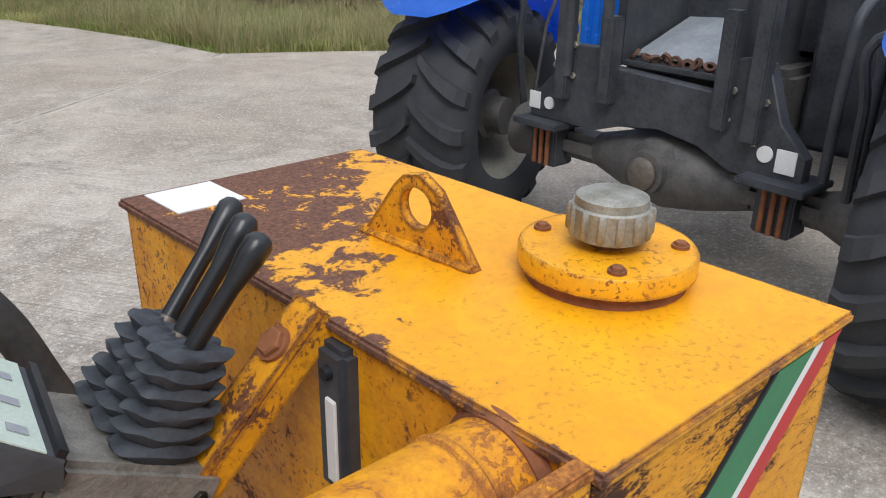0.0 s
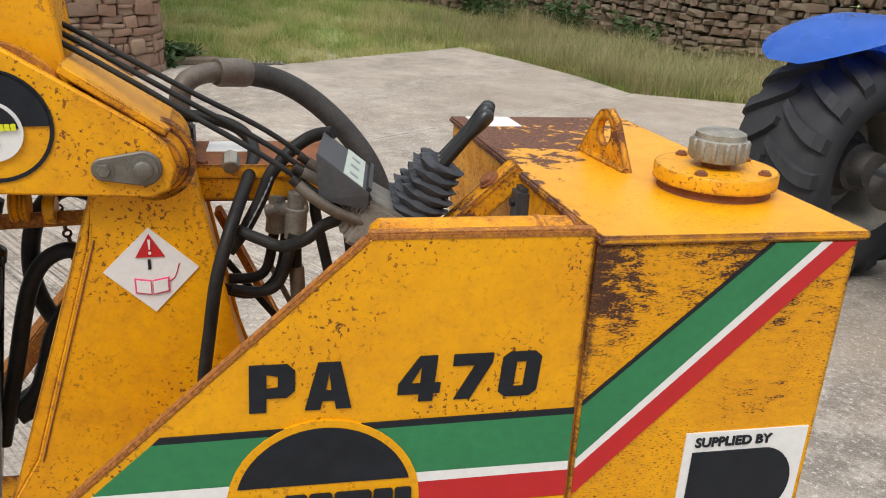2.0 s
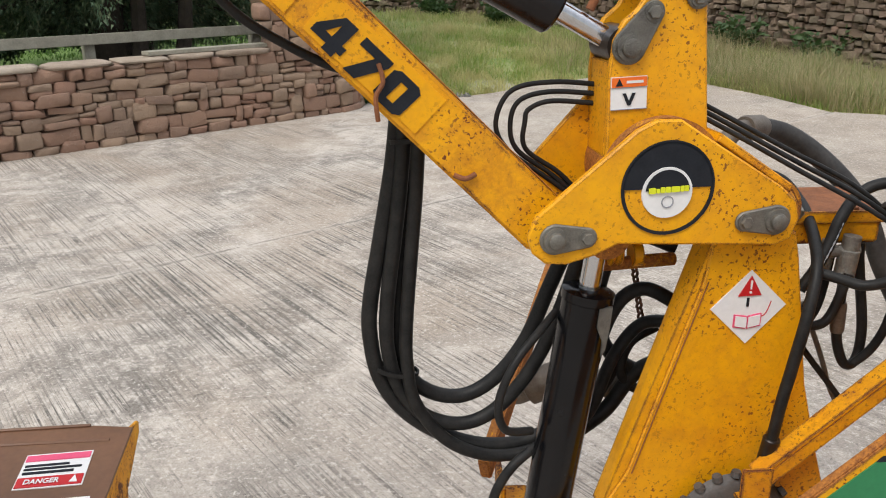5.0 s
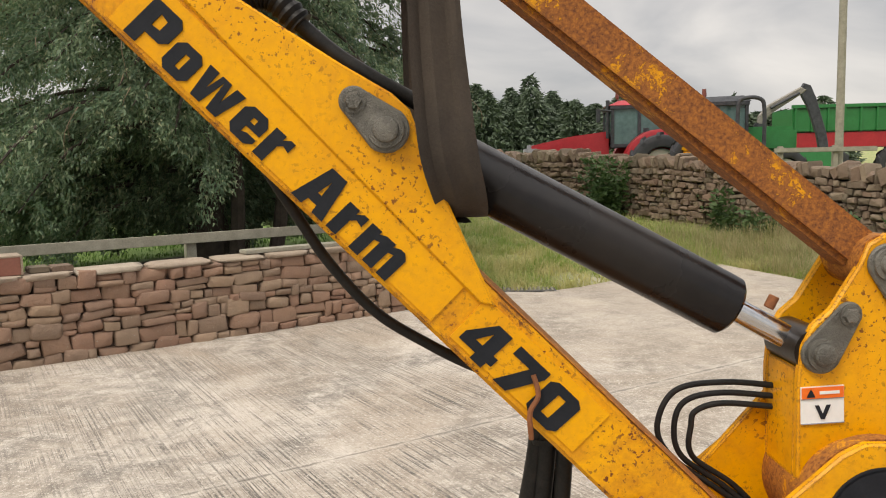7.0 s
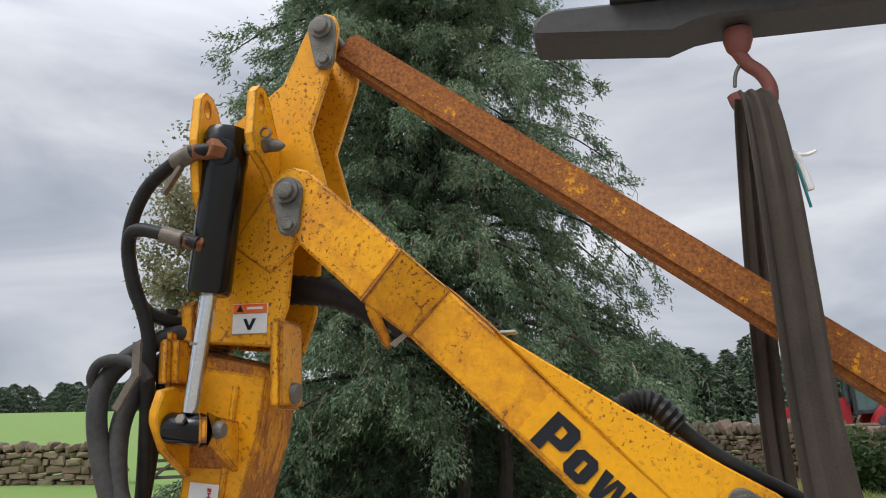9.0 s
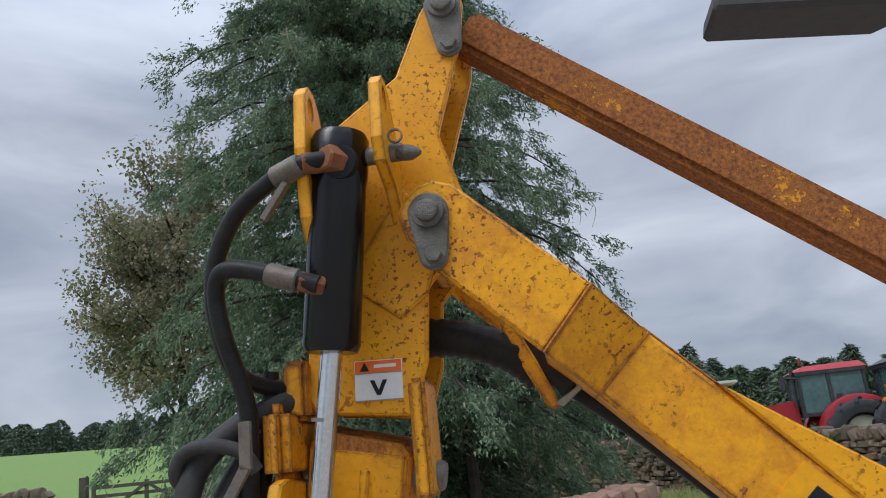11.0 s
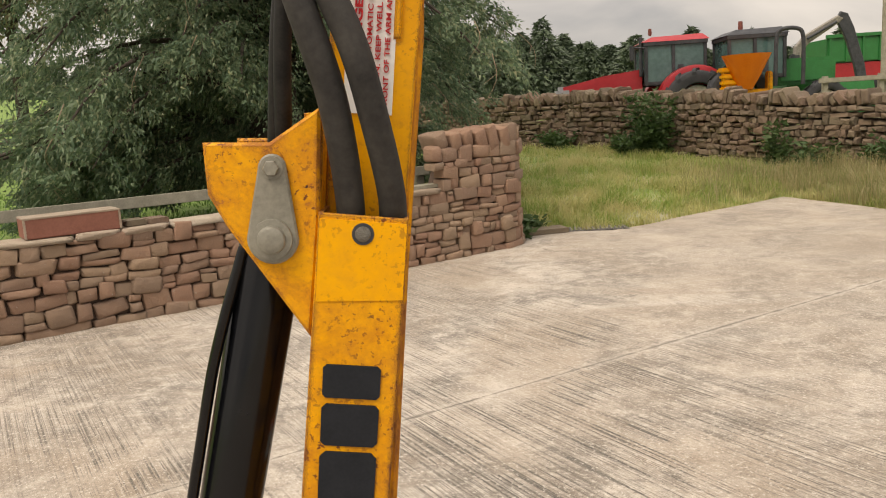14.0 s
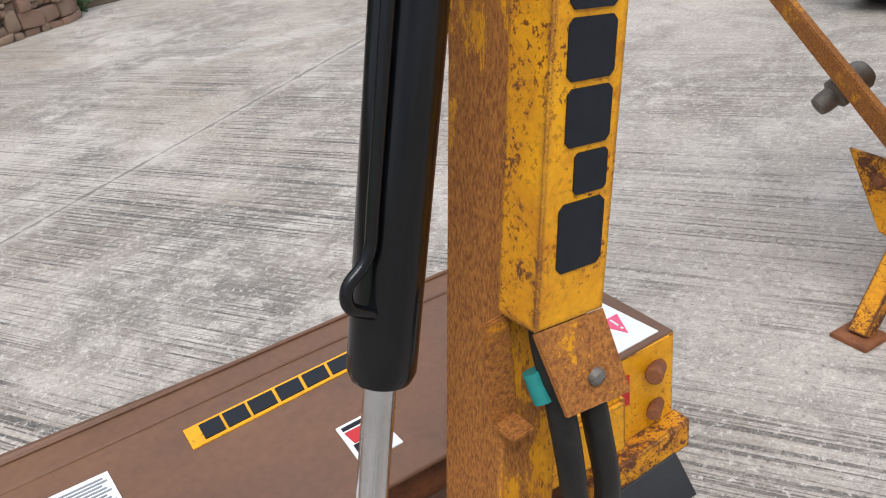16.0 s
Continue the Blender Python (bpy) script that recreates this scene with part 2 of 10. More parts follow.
GRIP = simple("black_lever_grip", (0.006, 0.007, 0.008), (0.018, 0.019, 0.021), 60, 0.30, 0.0, 0.2, 0.0008)
CAST = simple("oily_grey_casting", (0.11, 0.102, 0.088), (0.33, 0.31, 0.27), 24, 0.6, 0.25, 0.6, 0.003)
ZINC = simple("dull_zinc_cap", (0.17, 0.15, 0.095), (0.44, 0.43, 0.39), 46, 0.42, 0.7, 0.5, 0.0015, 0.6)
FITTING = simple("grey_brown_fitting", (0.09, 0.07, 0.055), (0.20, 0.175, 0.145), 40, 0.55, 0.5, 0.4, 0.001)
WHITE = simple("white_decal", (0.80, 0.80, 0.79), (0.72, 0.72, 0.70), 12, 0.4, 0.0, 0.02, 0.0005)
INK = simple("black_decal", (0.008, 0.010, 0.014), (0.018, 0.021, 0.027), 40, 0.5, 0.0, 0.1, 0.0006, 0.62, 8, 0.22)
RED = simple("red_decal", (0.54, 0.014, 0.018), (0.47, 0.012, 0.016), 14, 0.42, 0.0, 0.05, 0.0005)
GREEN = simple("green_decal", (0.016, 0.165, 0.062), (0.024, 0.21, 0.08), 10, 0.42, 0.0, 0.05, 0.0005)
ORANGE = simple("orange_decal", (0.86, 0.16, 0.012), (0.80, 0.14, 0.012), 14, 0.42, 0.0, 0.05, 0.0005)
PINK = simple("pink_decal", (0.75, 0.10, 0.20), (0.70, 0.08, 0.17), 14, 0.42, 0.0, 0.05, 0.0005)
LIME = simple("lime_decal", (0.70, 0.74, 0.02), (0.66, 0.70, 0.02), 14, 0.42, 0.0, 0.05, 0.0005)
GREY_INK = simple("grey_print", (0.22, 0.23, 0.26), (0.32, 0.33, 0.35), 30, 0.5, 0.0, 0.05, 0.0005)
PLATE_GREEN = simple("faded_green_print", (0.42, 0.50, 0.42), (0.50, 0.57, 0.50), 40, 0.5, 0.0, 0.05, 0.0005)
TEAL = simple("teal_tape", (0.01, 0.17, 0.16), (0.015, 0.24, 0.22), 20, 0.45, 0.0, 0.1, 0.0006)
WEBBING = simple("brown_sling_webbing", (0.026, 0.020, 0.016), (0.066, 0.051, 0.039), 14, 0.9, 0.0, 0.6, 0.002, 0.95, 22)
JIB_STEEL = simple("dark_jib_steel", (0.035, 0.035, 0.038), (0.075, 0.072, 0.07), 10, 0.55, 0.3, 0.3, 0.0015, 0.7)
CHAIN = simple("brown_rusty_chain", (0.06, 0.030, 0.020), (0.15, 0.075, 0.045), 30, 0.8, 0.1, 0.4, 0.001)
HOOK_RED = simple("faded_red_hook", (0.15, 0.040, 0.034), (0.23, 0.075, 0.058), 18, 0.6, 0.0, 0.3, 0.001)
BLUE = simple("blue_tractor_paint", (0.020, 0.165, 0.72), (0.026, 0.19, 0.76), 3, 0.16, 0.0, 0.03, 0.0005, 0.32)
TYRE = simple("tyre_rubber", (0.018, 0.021, 0.026), (0.055, 0.056, 0.060), 6, 0.6, 0.0, 0.4, 0.002, 0.85, 20, 0.3)
BLACK_FRAME = simple("black_frame_paint", (0.018, 0.022, 0.028), (0.075, 0.078, 0.086), 9, 0.42, 0.0, 0.2, 0.001, 0.6, 8, 0.25)
AXLE = simple("grimy_axle_casting", (0.034, 0.036, 0.040), (0.125, 0.115, 0.105), 12, 0.6, 0.2, 0.5, 0.003)
RIM = simple("pale_wheel_rim", (0.30, 0.29, 0.25), (0.54, 0.52, 0.45), 8, 0.5, 0.0, 0.1, 0.001)
COVER_GREY = simple("dark_grey_cover_paint", (0.035, 0.037, 0.042), (0.075, 0.078, 0.085), 16, 0.5, 0.0, 0.2, 0.001, 0.65)
TRAY = simple("grey_rubber_tray", (0.16, 0.175, 0.19), (0.30, 0.32, 0.345), 8, 0.45, 0.0, 0.2, 0.001)
REDPAINT = simple("red_tractor_paint", (0.30, 0.012, 0.02), (0.42, 0.022, 0.03), 3, 0.35, 0.0, 0.05, 0.001)
GLASS_DARK = simple("tinted_cab_glass", (0.035, 0.080, 0.080), (0.10, 0.18, 0.175), 1.2, 0.06, 0.0, 0.0, 0.0005)
HOPPER = simple("orange_hopper", (0.92, 0.22, 0.012), (0.86, 0.18, 0.010), 4, 0.45, 0.0, 0.1, 0.001)
GREENPAINT = simple("green_machine_paint", (0.012, 0.13, 0.03), (0.02, 0.18, 0.05), 4, 0.4, 0.0, 0.1, 0.001)
CAR_WHITE = simple("white_car_paint", (0.75, 0.76, 0.77), (0.68, 0.69, 0.70), 3, 0.25, 0.0, 0.02, 0.0005)
TIMBER = simple("weathered_grey_timber", (0.20, 0.19, 0.15), (0.36, 0.34, 0.27), 9, 0.85, 0.0, 0.5, 0.003)
TIMBER_DARK = simple("dark_gate_timber", (0.045, 0.04, 0.032), (0.10, 0.088, 0.07), 9, 0.85, 0.0, 0.5, 0.003)
BARK = simple("brown_bark", (0.030, 0.023, 0.018), (0.085, 0.066, 0.052), 9, 0.9, 0.0, 0.9, 0.02)
BRICK_SLAB = simple("red_coping_slab", (0.20, 0.075, 0.052), (0.27, 0.11, 0.078), 7, 0.8, 0.0, 0.3, 0.002)


def stone_material(name, tones, lichen=0.2):
    m, nt, b = nodes_of(name)
    oi = nt.nodes.new("ShaderNodeObjectInfo")
    gi = nt.nodes.new("ShaderNodeNewGeometry")
    rnd = math_of(nt, "FRACT", math_of(nt, "ADD", oi.outputs["Random"], gi.outputs["Random Per Island"]))
    base = ramp_of(nt, rnd, [(i / (len(tones) - 1), c) for i, c in enumerate(tones)])
    v = coords(nt)
    big, mid, fine = noise_of(nt, v, 9, 6, 0.65), noise_of(nt, v, 38, 6, 0.7), noise_of(nt, v, 240, 3)
    col = mix_of(nt, ramp_of(nt, big, [(0.3, 0.0), (0.72, 0.7)]), base, mix_of(nt, 0.5, base, (0.12, 0.09, 0.07)))
    col = mix_of(nt, math_of(nt, "MULTIPLY", ramp_of(nt, mid, [(0.62, 0.0), (0.72, 1.0)]), lichen), col, (0.50, 0.48, 0.42))
    col = mix_of(nt, 0.25, col, mix_of(nt, fine, (0.05, 0.038, 0.03), (0.52, 0.42, 0.33)))
    nt.links.new(col, b.inputs["Base Color"])
    b.inputs["Roughness"].default_value = 0.92
    bump_of(nt, b, math_of(nt, "ADD", math_of(nt, "ADD", mid, math_of(nt, "MULTIPLY", big, 1.6)), math_of(nt, "MULTIPLY", fine, 0.3)), 1.0, 0.016)
    return m


STONE = stone_material("red_sandstone", [(0.316, 0.158, 0.101), (0.403, 0.232, 0.149), (0.329, 0.177, 0.114), (0.446, 0.304, 0.198), (0.273, 0.167, 0.114), (0.384, 0.204, 0.13), (0.409, 0.279, 0.183), (0.304, 0.204, 0.139), (0.366, 0.18, 0.114)], 0.75)
STONE_CAP = stone_material("pale_capping_stone", [(0.46, 0.37, 0.28), (0.57, 0.49, 0.39), (0.40, 0.31, 0.23), (0.52, 0.42, 0.33)], 0.8)
STONE_GREY = stone_material("grey_field_stone", [(0.12, 0.088, 0.056), (0.23, 0.155, 0.10), (0.16, 0.098, 0.066), (0.29, 0.22, 0.145), (0.09, 0.078, 0.045), (0.22, 0.125, 0.08)], 0.6)
MORTAR = simple("wall_core_rubble", (0.065, 0.045, 0.036), (0.14, 0.095, 0.072), 20, 0.95, 0.0, 0.8, 0.01)


def brushed(nt, turn, along, across):
    """Coordinates drawn out along one direction on the ground."""
    v = coords(nt, (1, 1, 1), (0, 0, -turn))
    mp = nt.nodes.new("ShaderNodeMapping")
    mp.inputs["Scale"].default_value = (along, across, 1)
    nt.links.new(v, mp.inputs[0])
    return mp.outputs[0]


def concrete_material():
    """Broom-finished concrete: fine dark grooves and pale ridges, blotched with damp and dirt, scuffed smooth in places."""
    m, nt, b = nodes_of("brushed_concrete")
    turn = radians(-55.5)
    v = coords(nt)
    groove = noise_of(nt, brushed(nt, turn, 0.55, 74), 1.0, 2, 0.5)
    hair = noise_of(nt, brushed(nt, turn, 1.3, 165), 1.0, 2, 0.5)
    streak = noise_of(nt, brushed(nt, turn, 0.5, 9), 1.0, 4, 0.7)
    big, mid, fine = noise_of(nt, v, 0.8, 6, 0.62, 0.8), noise_of(nt, v, 6.5, 8, 0.75), noise_of(nt, v, 130, 4, 0.7)
    col = mix_of(nt, ramp_of(nt, big, [(0.40, 0.0), (0.58, 1.0)]), (0.145, 0.128, 0.108), (0.50, 0.445, 0.38))
    col = mix_of(nt, ramp_of(nt, mid, [(0.46, 0.0), (0.60, 0.85)]), col, (0.60, 0.54, 0.47))
    col = mix_of(nt, ramp_of(nt, noise_of(nt, v, 2.4, 8, 0.75, 1.0), [(0.50, 0.0), (0.63, 0.8)]), col, (0.105, 0.095, 0.082))
    col = mix_of(nt, ramp_of(nt, streak, [(0.45, 0.0), (0.65, 0.1)]), col, (0.48, 0.43, 0.37))
    col = mix_of(nt, ramp_of(nt, noise_of(nt, v, 0.45, 6, 0.7, 1.0), [(0.42, 0.0), (0.62, 0.75)]), col, (0.29, 0.22, 0.155))
    # The broom marks are crisp near the machine and trodden out towards the verge.
    sep = nt.nodes.new("ShaderNodeSeparateXYZ")
    nt.links.new(v, sep.inputs[0])
    far = math_of(nt, "ADD", math_of(nt, "MULTIPLY", sep.outputs["Y"], 0.6), math_of(nt, "MULTIPLY", sep.outputs["X"], 1.6))
    near_wall = math_of(nt, "SUBTRACT", sep.outputs["Y"], math_of(nt, "MULTIPLY", sep.outputs["X"], 0.81))
    col = mix_of(nt, ramp_of(nt, math_of(nt, "MULTIPLY", far, 0.1), [(0.25, 0.0), (0.70, 0.58)]), col, mix_of(nt, ramp_of(nt, noise_of(nt, v, 1.4, 6, 0.7, 0.8), [(0.40, 0.0), (0.60, 1.0)]), (0.20, 0.16, 0.12), (0.385, 0.32, 0.245)))
    crisp = ramp_of(nt, math_of(nt, "MULTIPLY", far, 0.1), [(0.16, 1.0), (0.40, 0.26)])
    crisp = math_of(nt, "MULTIPLY", crisp, ramp_of(nt, math_of(nt, "MULTIPLY", near_wall, 0.1), [(0.5, 1.0), (0.75, 0.60)]))
    crisp = math_of(nt, "MULTIPLY", crisp, ramp_of(nt, noise_of(nt, v, 1.1, 6, 0.68, 0.6), [(0.42, 0.10), (0.55, 1.0)]))
    crisp = math_of(nt, "MULTIPLY", crisp, ramp_of(nt, noise_of(nt, v, 13, 6, 0.75), [(0.36, 0.30), (0.50, 1.0)]))
    # Smooth in an uneven patch round the machine, and mixed paler there.
    wx, wy = math_of(nt, "SUBTRACT", sep.outputs["X"], 0.1), math_of(nt, "SUBTRACT", sep.outputs["Y"], 0.8)
    worn = math_of(nt, "SQRT", math_of(nt, "ADD", math_of(nt, "MULTIPLY", wx, wx), math_of(nt, "MULTIPLY", wy, wy)))
    worn = math_of(nt, "ADD", worn, math_of(nt, "MULTIPLY", math_of(nt, "SUBTRACT", noise_of(nt, v, 1.6, 6, 0.7), 0.5), 1.6))
    crisp = math_of(nt, "MULTIPLY", crisp, ramp_of(nt, math_of(nt, "MULTIPLY", worn, 0.4), [(0.30, 0.72), (0.62, 1.0)]))
    col = mix_of(nt, ramp_of(nt, math_of(nt, "MULTIPLY", worn, 0.4), [(0.30, 0.42), (0.62, 0.0)]), col, (0.56, 0.505, 0.44))
    col = mix_of(nt, math_of(nt, "MULTIPLY", ramp_of(nt, groove, [(0.415, 1.0), (0.445, 0.0)]), crisp), col, (0.030, 0.027, 0.024))
    col = mix_of(nt, math_of(nt, "MULTIPLY", ramp_of(nt, hair, [(0.395, 0.95), (0.425, 0.0)]), crisp), col, (0.045, 0.041, 0.036))
    col = mix_of(nt, math_of(nt, "MULTIPLY", ramp_of(nt, groove, [(0.56, 0.0), (0.64, 0.38)]), crisp), col, (0.70, 0.65, 0.58))
    flecks = noise_of(nt, v, 46, 6, 0.8)
    col = mix_of(nt, ramp_of(nt, flecks, [(0.55, 0.0), (0.61, 0.8)]), col, (0.70, 0.65, 0.58))
    col = mix_of(nt, ramp_of(nt, flecks, [(0.37, 0.85), (0.43, 0.0)]), col, (0.10, 0.09, 0.078))
    # Spalled pale lips and packed dirt along the joint between the casts.
    off = math_of(nt, "ADD", math_of(nt, "MULTIPLY", math_of(nt, "ADD", sep.outputs["X"], 2.95), -0.585), math_of(nt, "MULTIPLY", math_of(nt, "SUBTRACT", sep.outputs["Y"], 2.31), 0.811))
    off = math_of(nt, "ADD", math_of(nt, "ABSOLUTE", off), math_of(nt, "MULTIPLY", math_of(nt, "SUBTRACT", noise_of(nt, v, 7, 6, 0.75), 0.5), 0.16))
    col = mix_of(nt, ramp_of(nt, off, [(0.02, 0.35), (0.06, 0.0)]), col, (0.58, 0.53, 0.46))
    col = mix_of(nt, ramp_of(nt, off, [(0.002, 0.6), (0.016, 0.0)]), col, (0.09, 0.08, 0.067))
    spots = noise_of(nt, v, 11, 3, 0.6)
    col = mix_of(nt, ramp_of(nt, spots, [(0.72, 0.0), (0.75, 0.8)]), col, (0.05, 0.045, 0.04))
    col = mix_of(nt, 0.28, col, mix_of(nt, ramp_of(nt, fine, [(0.3, 0.0), (0.7, 1.0)]), (0.06, 0.055, 0.048), (0.66, 0.60, 0.53)))
    nt.links.new(col, b.inputs["Base Color"])
    b.inputs["Roughness"].default_value = 0.9
    b.inputs["Specular IOR Level"].default_value = 0.3
    hgt = math_of(nt, "ADD", math_of(nt, "MULTIPLY", math_of(nt, "ADD", groove, math_of(nt, "MULTIPLY", hair, 0.5)), crisp), math_of(nt, "MULTIPLY", fine, 0.3))
    bump_of(nt, b, hgt, 0.8, 0.008)
    return m


CONCRETE = concrete_material()


def grass_ground_material():
    m, nt, b = nodes_of("rough_turf")
    v = coords(nt)
    big, mid, fine = noise_of(nt, v, 0.25, 5), noise_of(nt, v, 2.2, 6, 0.7), noise_of(nt, v, 45, 4, 0.7)
    col = mix_of(nt, ramp_of(nt, mid, [(0.35, 0.0), (0.65, 1.0)]), (0.13, 0.22, 0.036), (0.25, 0.31, 0.085))
    col = mix_of(nt, ramp_of(nt, big, [(0.4, 0.0), (0.6, 0.6)]), col, (0.14, 0.25, 0.04))
    col = mix_of(nt, 0.5, col, mix_of(nt, fine, (0.06, 0.10, 0.022), (0.36, 0.41, 0.15)))
    sep = nt.nodes.new("ShaderNodeSeparateXYZ")
    nt.links.new(v, sep.inputs[0])
    lawn = ramp_of(nt, math_of(nt, "ADD", math_of(nt, "MULTIPLY", sep.outputs["X"], 0.2), 0.5), [(0.1, 0.55), (0.4, 0.0)])
    col = mix_of(nt, lawn, col, mix_of(nt, fine, (0.07, 0.155, 0.026), (0.165, 0.29, 0.058)))
    # Dead straw lies only in the rough verge beyond the wall's end.
    straw = math_of(nt, "MULTIPLY", ramp_of(nt, noise_of(nt, v, 0.9, 7, 0.72, 0.6), [(0.42, 0.0), (0.57, 0.85)]), ramp_of(nt, math_of(nt, "ADD", math_of(nt, "MULTIPLY", sep.outputs["X"], 0.2), 0.5), [(0.1, 0.0), (0.4, 1.0)]))
    col = mix_of(nt, straw, col, mix_of(nt, fine, (0.20, 0.18, 0.08), (0.50, 0.45, 0.26)))
    # Dark brown disc at the conifer's foot: the crown's shade painted into the turf.
    nx, ny = math_of(nt, "ADD", sep.outputs["X"], 3.75), math_of(nt, "SUBTRACT", sep.outputs["Y"], 10.5)
    tree_shade = math_of(nt, "SQRT", math_of(nt, "ADD", math_of(nt, "MULTIPLY", nx, nx), math_of(nt, "MULTIPLY", ny, ny)))
    tree_shade = math_of(nt, "ADD", math_of(nt, "MULTIPLY", tree_shade, 0.2), math_of(nt, "MULTIPLY", math_of(nt, "SUBTRACT", mid, 0.5), 0.25))
    col = mix_of(nt, ramp_of(nt, tree_shade, [(0.46, 1.0), (0.54, 0.0)]), col, mix_of(nt, fine, (0.030, 0.022, 0.015), (0.10, 0.070, 0.045)))
    # Pale grit washed out beside the drain.
    gx, gy = math_of(nt, "SUBTRACT", sep.outputs["X"], 0.75), math_of(nt, "SUBTRACT", sep.outputs["Y"], 9.95)
    grit = math_of(nt, "SQRT", math_of(nt, "ADD", math_of(nt, "MULTIPLY", gx, gx), math_of(nt, "MULTIPLY", gy, gy)))
    grit = math_of(nt, "ADD", grit, math_of(nt, "MULTIPLY", math_of(nt, "SUBTRACT", noise_of(nt, v, 5, 6, 0.75), 0.5), 1.6))
    col = mix_of(nt, ramp_of(nt, grit, [(0.30, 0.6), (0.75, 0.0)]), col, mix_of(nt, fine, (0.22, 0.19, 0.145), (0.56, 0.52, 0.44)))
    nt.links.new(col, b.inputs["Base Color"])
    b.inputs["Roughness"].default_value = 0.95
    bump_of(nt, b, fine, 0.6, 0.03)
    return m


TURF = grass_ground_material()


def leaf_material(name, tones, trans=0.25, dry=None):
    m, nt, b = nodes_of(name)
    g = nt.nodes.new("ShaderNodeNewGeometry")
    base = ramp_of(nt, g.outputs["Random Per Island"], [(i / (len(tones) - 1), c) for i, c in enumerate(tones)])
    col = mix_of(nt, ramp_of(nt, noise_of(nt, coords(nt), 0.9, 4), [(0.35, 0.0), (0.65, 0.5)]), base, tones[0])
    if dry:
        # Bleached patches where the growth has dried off.
        col = mix_of(nt, ramp_of(nt, noise_of(nt, coords(nt), 1.15, 6, 0.7, 0.8), [(0.43, 0.0), (0.57, 0.85)]), col, dry)
    nt.links.new(col, b.inputs["Base Color"])
    b.inputs["Roughness"].default_value = 0.6
    b.inputs["Subsurface Weight"].default_value = 0.0
    tr, mx = nt.nodes.new("ShaderNodeBsdfTranslucent"), nt.nodes.new("ShaderNodeMixShader")
    nt.links.new(col, tr.inputs["Color"])
    mx.inputs[0].default_value = trans
    nt.links.new(b.outputs[0], mx.inputs[1])
    nt.links.new(tr.outputs[0], mx.inputs[2])
    nt.links.new(mx.outputs[0], nt.nodes["Material Output"].inputs[0])
    return m


NEEDLES = leaf_material("dark_conifer_foliage", [(0.070, 0.125, 0.072), (0.135, 0.210, 0.118), (0.25, 0.325, 0.18), (0.098, 0.165, 0.098), (0.38, 0.39, 0.235)], 0.38)
TWIG = simple("pale_dead_twig", (0.19, 0.14, 0.095), (0.30, 0.235, 0.165), 9, 0.9, 0.0, 0.4, 0.002)
AUTUMN = leaf_material("autumn_leaves", [(0.145, 0.165, 0.085), (0.26, 0.25, 0.14), (0.38, 0.28, 0.185), (0.18, 0.20, 0.11), (0.50, 0.43, 0.31)], 0.5)
HEDGE = leaf_material("weed_leaves", [(0.040, 0.085, 0.024), (0.065, 0.125, 0.038), (0.095, 0.15, 0.05), (0.05, 0.10, 0.035)], 0.3)
BLADES = leaf_material("grass_blades", [(0.17, 0.285, 0.05), (0.31, 0.39, 0.095), (0.45, 0.43, 0.17), (0.24, 0.36, 0.07), (0.56, 0.52, 0.27)], 0.55, (0.56, 0.50, 0.24))
LAWN = leaf_material("lawn_blades", [(0.085, 0.185, 0.032), (0.125, 0.24, 0.045), (0.17, 0.28, 0.066), (0.10, 0.21, 0.036)], 0.35)
STRAW = leaf_material("dry_grass_stems", [(0.38, 0.31, 0.16), (0.50, 0.42, 0.24), (0.20, 0.25, 0.08), (0.17, 0.24, 0.065), (0.31, 0.30, 0.13), (0.56, 0.45, 0.29)], 0.45)
FAR_PINE = leaf_material("far_pine_foliage", [(0.058, 0.090, 0.052), (0.085, 0.122, 0.068), (0.070, 0.102, 0.070)], 0.15)


# ---- building helpers ----
ARM = pose(-0.308, 0.315, 0, 0, 0, 5.0)


def mesh_object(name, bm, material, smooth=False):
    me = bpy.data.meshes.new(name)
    bm.to_mesh(me)
    bm.free()
    me.materials.append(material)
    if smooth:
        me.shade_smooth()
        me.set_sharp_from_angle(angle=radians(38))
    return new(name, me)


def thing(name, label, category, group="", at=(0, 0, 0)):
    ob = new(name)
    ob.location = at
    return tagged(ob, label, category, group)


def part(name, bm, material, parent, label="", space=None, smooth=True):
    """Links a bmesh as one mesh under a thing or a part. Its numbers are in the world, or in the given space."""
    if space is not None:
        bm.transform(space)
    ob = mesh_object(name, bm, material, smooth)
    ob.parent = parent
    bpy.context.view_layer.update()
    ob.matrix_parent_inverse = parent.matrix_world.inverted()
    if label:
        tagged(ob, label)
    return ob


def single(name, bm, material, label, category, group="", kind="", smooth=True):
    ob = mesh_object(name, bm, material, smooth)
    return tagged(ob, label, category, group, kind)


def prism(pts, y0, y1, bevel=0.002):
    """A plate cut to an outline in x and z, between two depths."""
    bm = bmesh.new()
    a = [bm.verts.new((x, y0, z)) for x, z in pts]
    b = [bm.verts.new((x, y1, z)) for x, z in pts]
    bm.faces.new(a)
    bm.faces.new(b[::-1])
    n = len(pts)
    for i in range(n):
        bm.faces.new((a[i], b[i], b[(i + 1) % n], a[(i + 1) % n]))
    bmesh.ops.recalc_face_normals(bm, faces=bm.faces)
    if bevel:
        rim = [e for e in bm.edges if abs(e.verts[0].co.y - e.verts[1].co.y) < 1e-6]
        bmesh.ops.bevel(bm, geom=rim, offset=bevel, segments=1, affect="EDGES", clamp_overlap=True)
    return bm


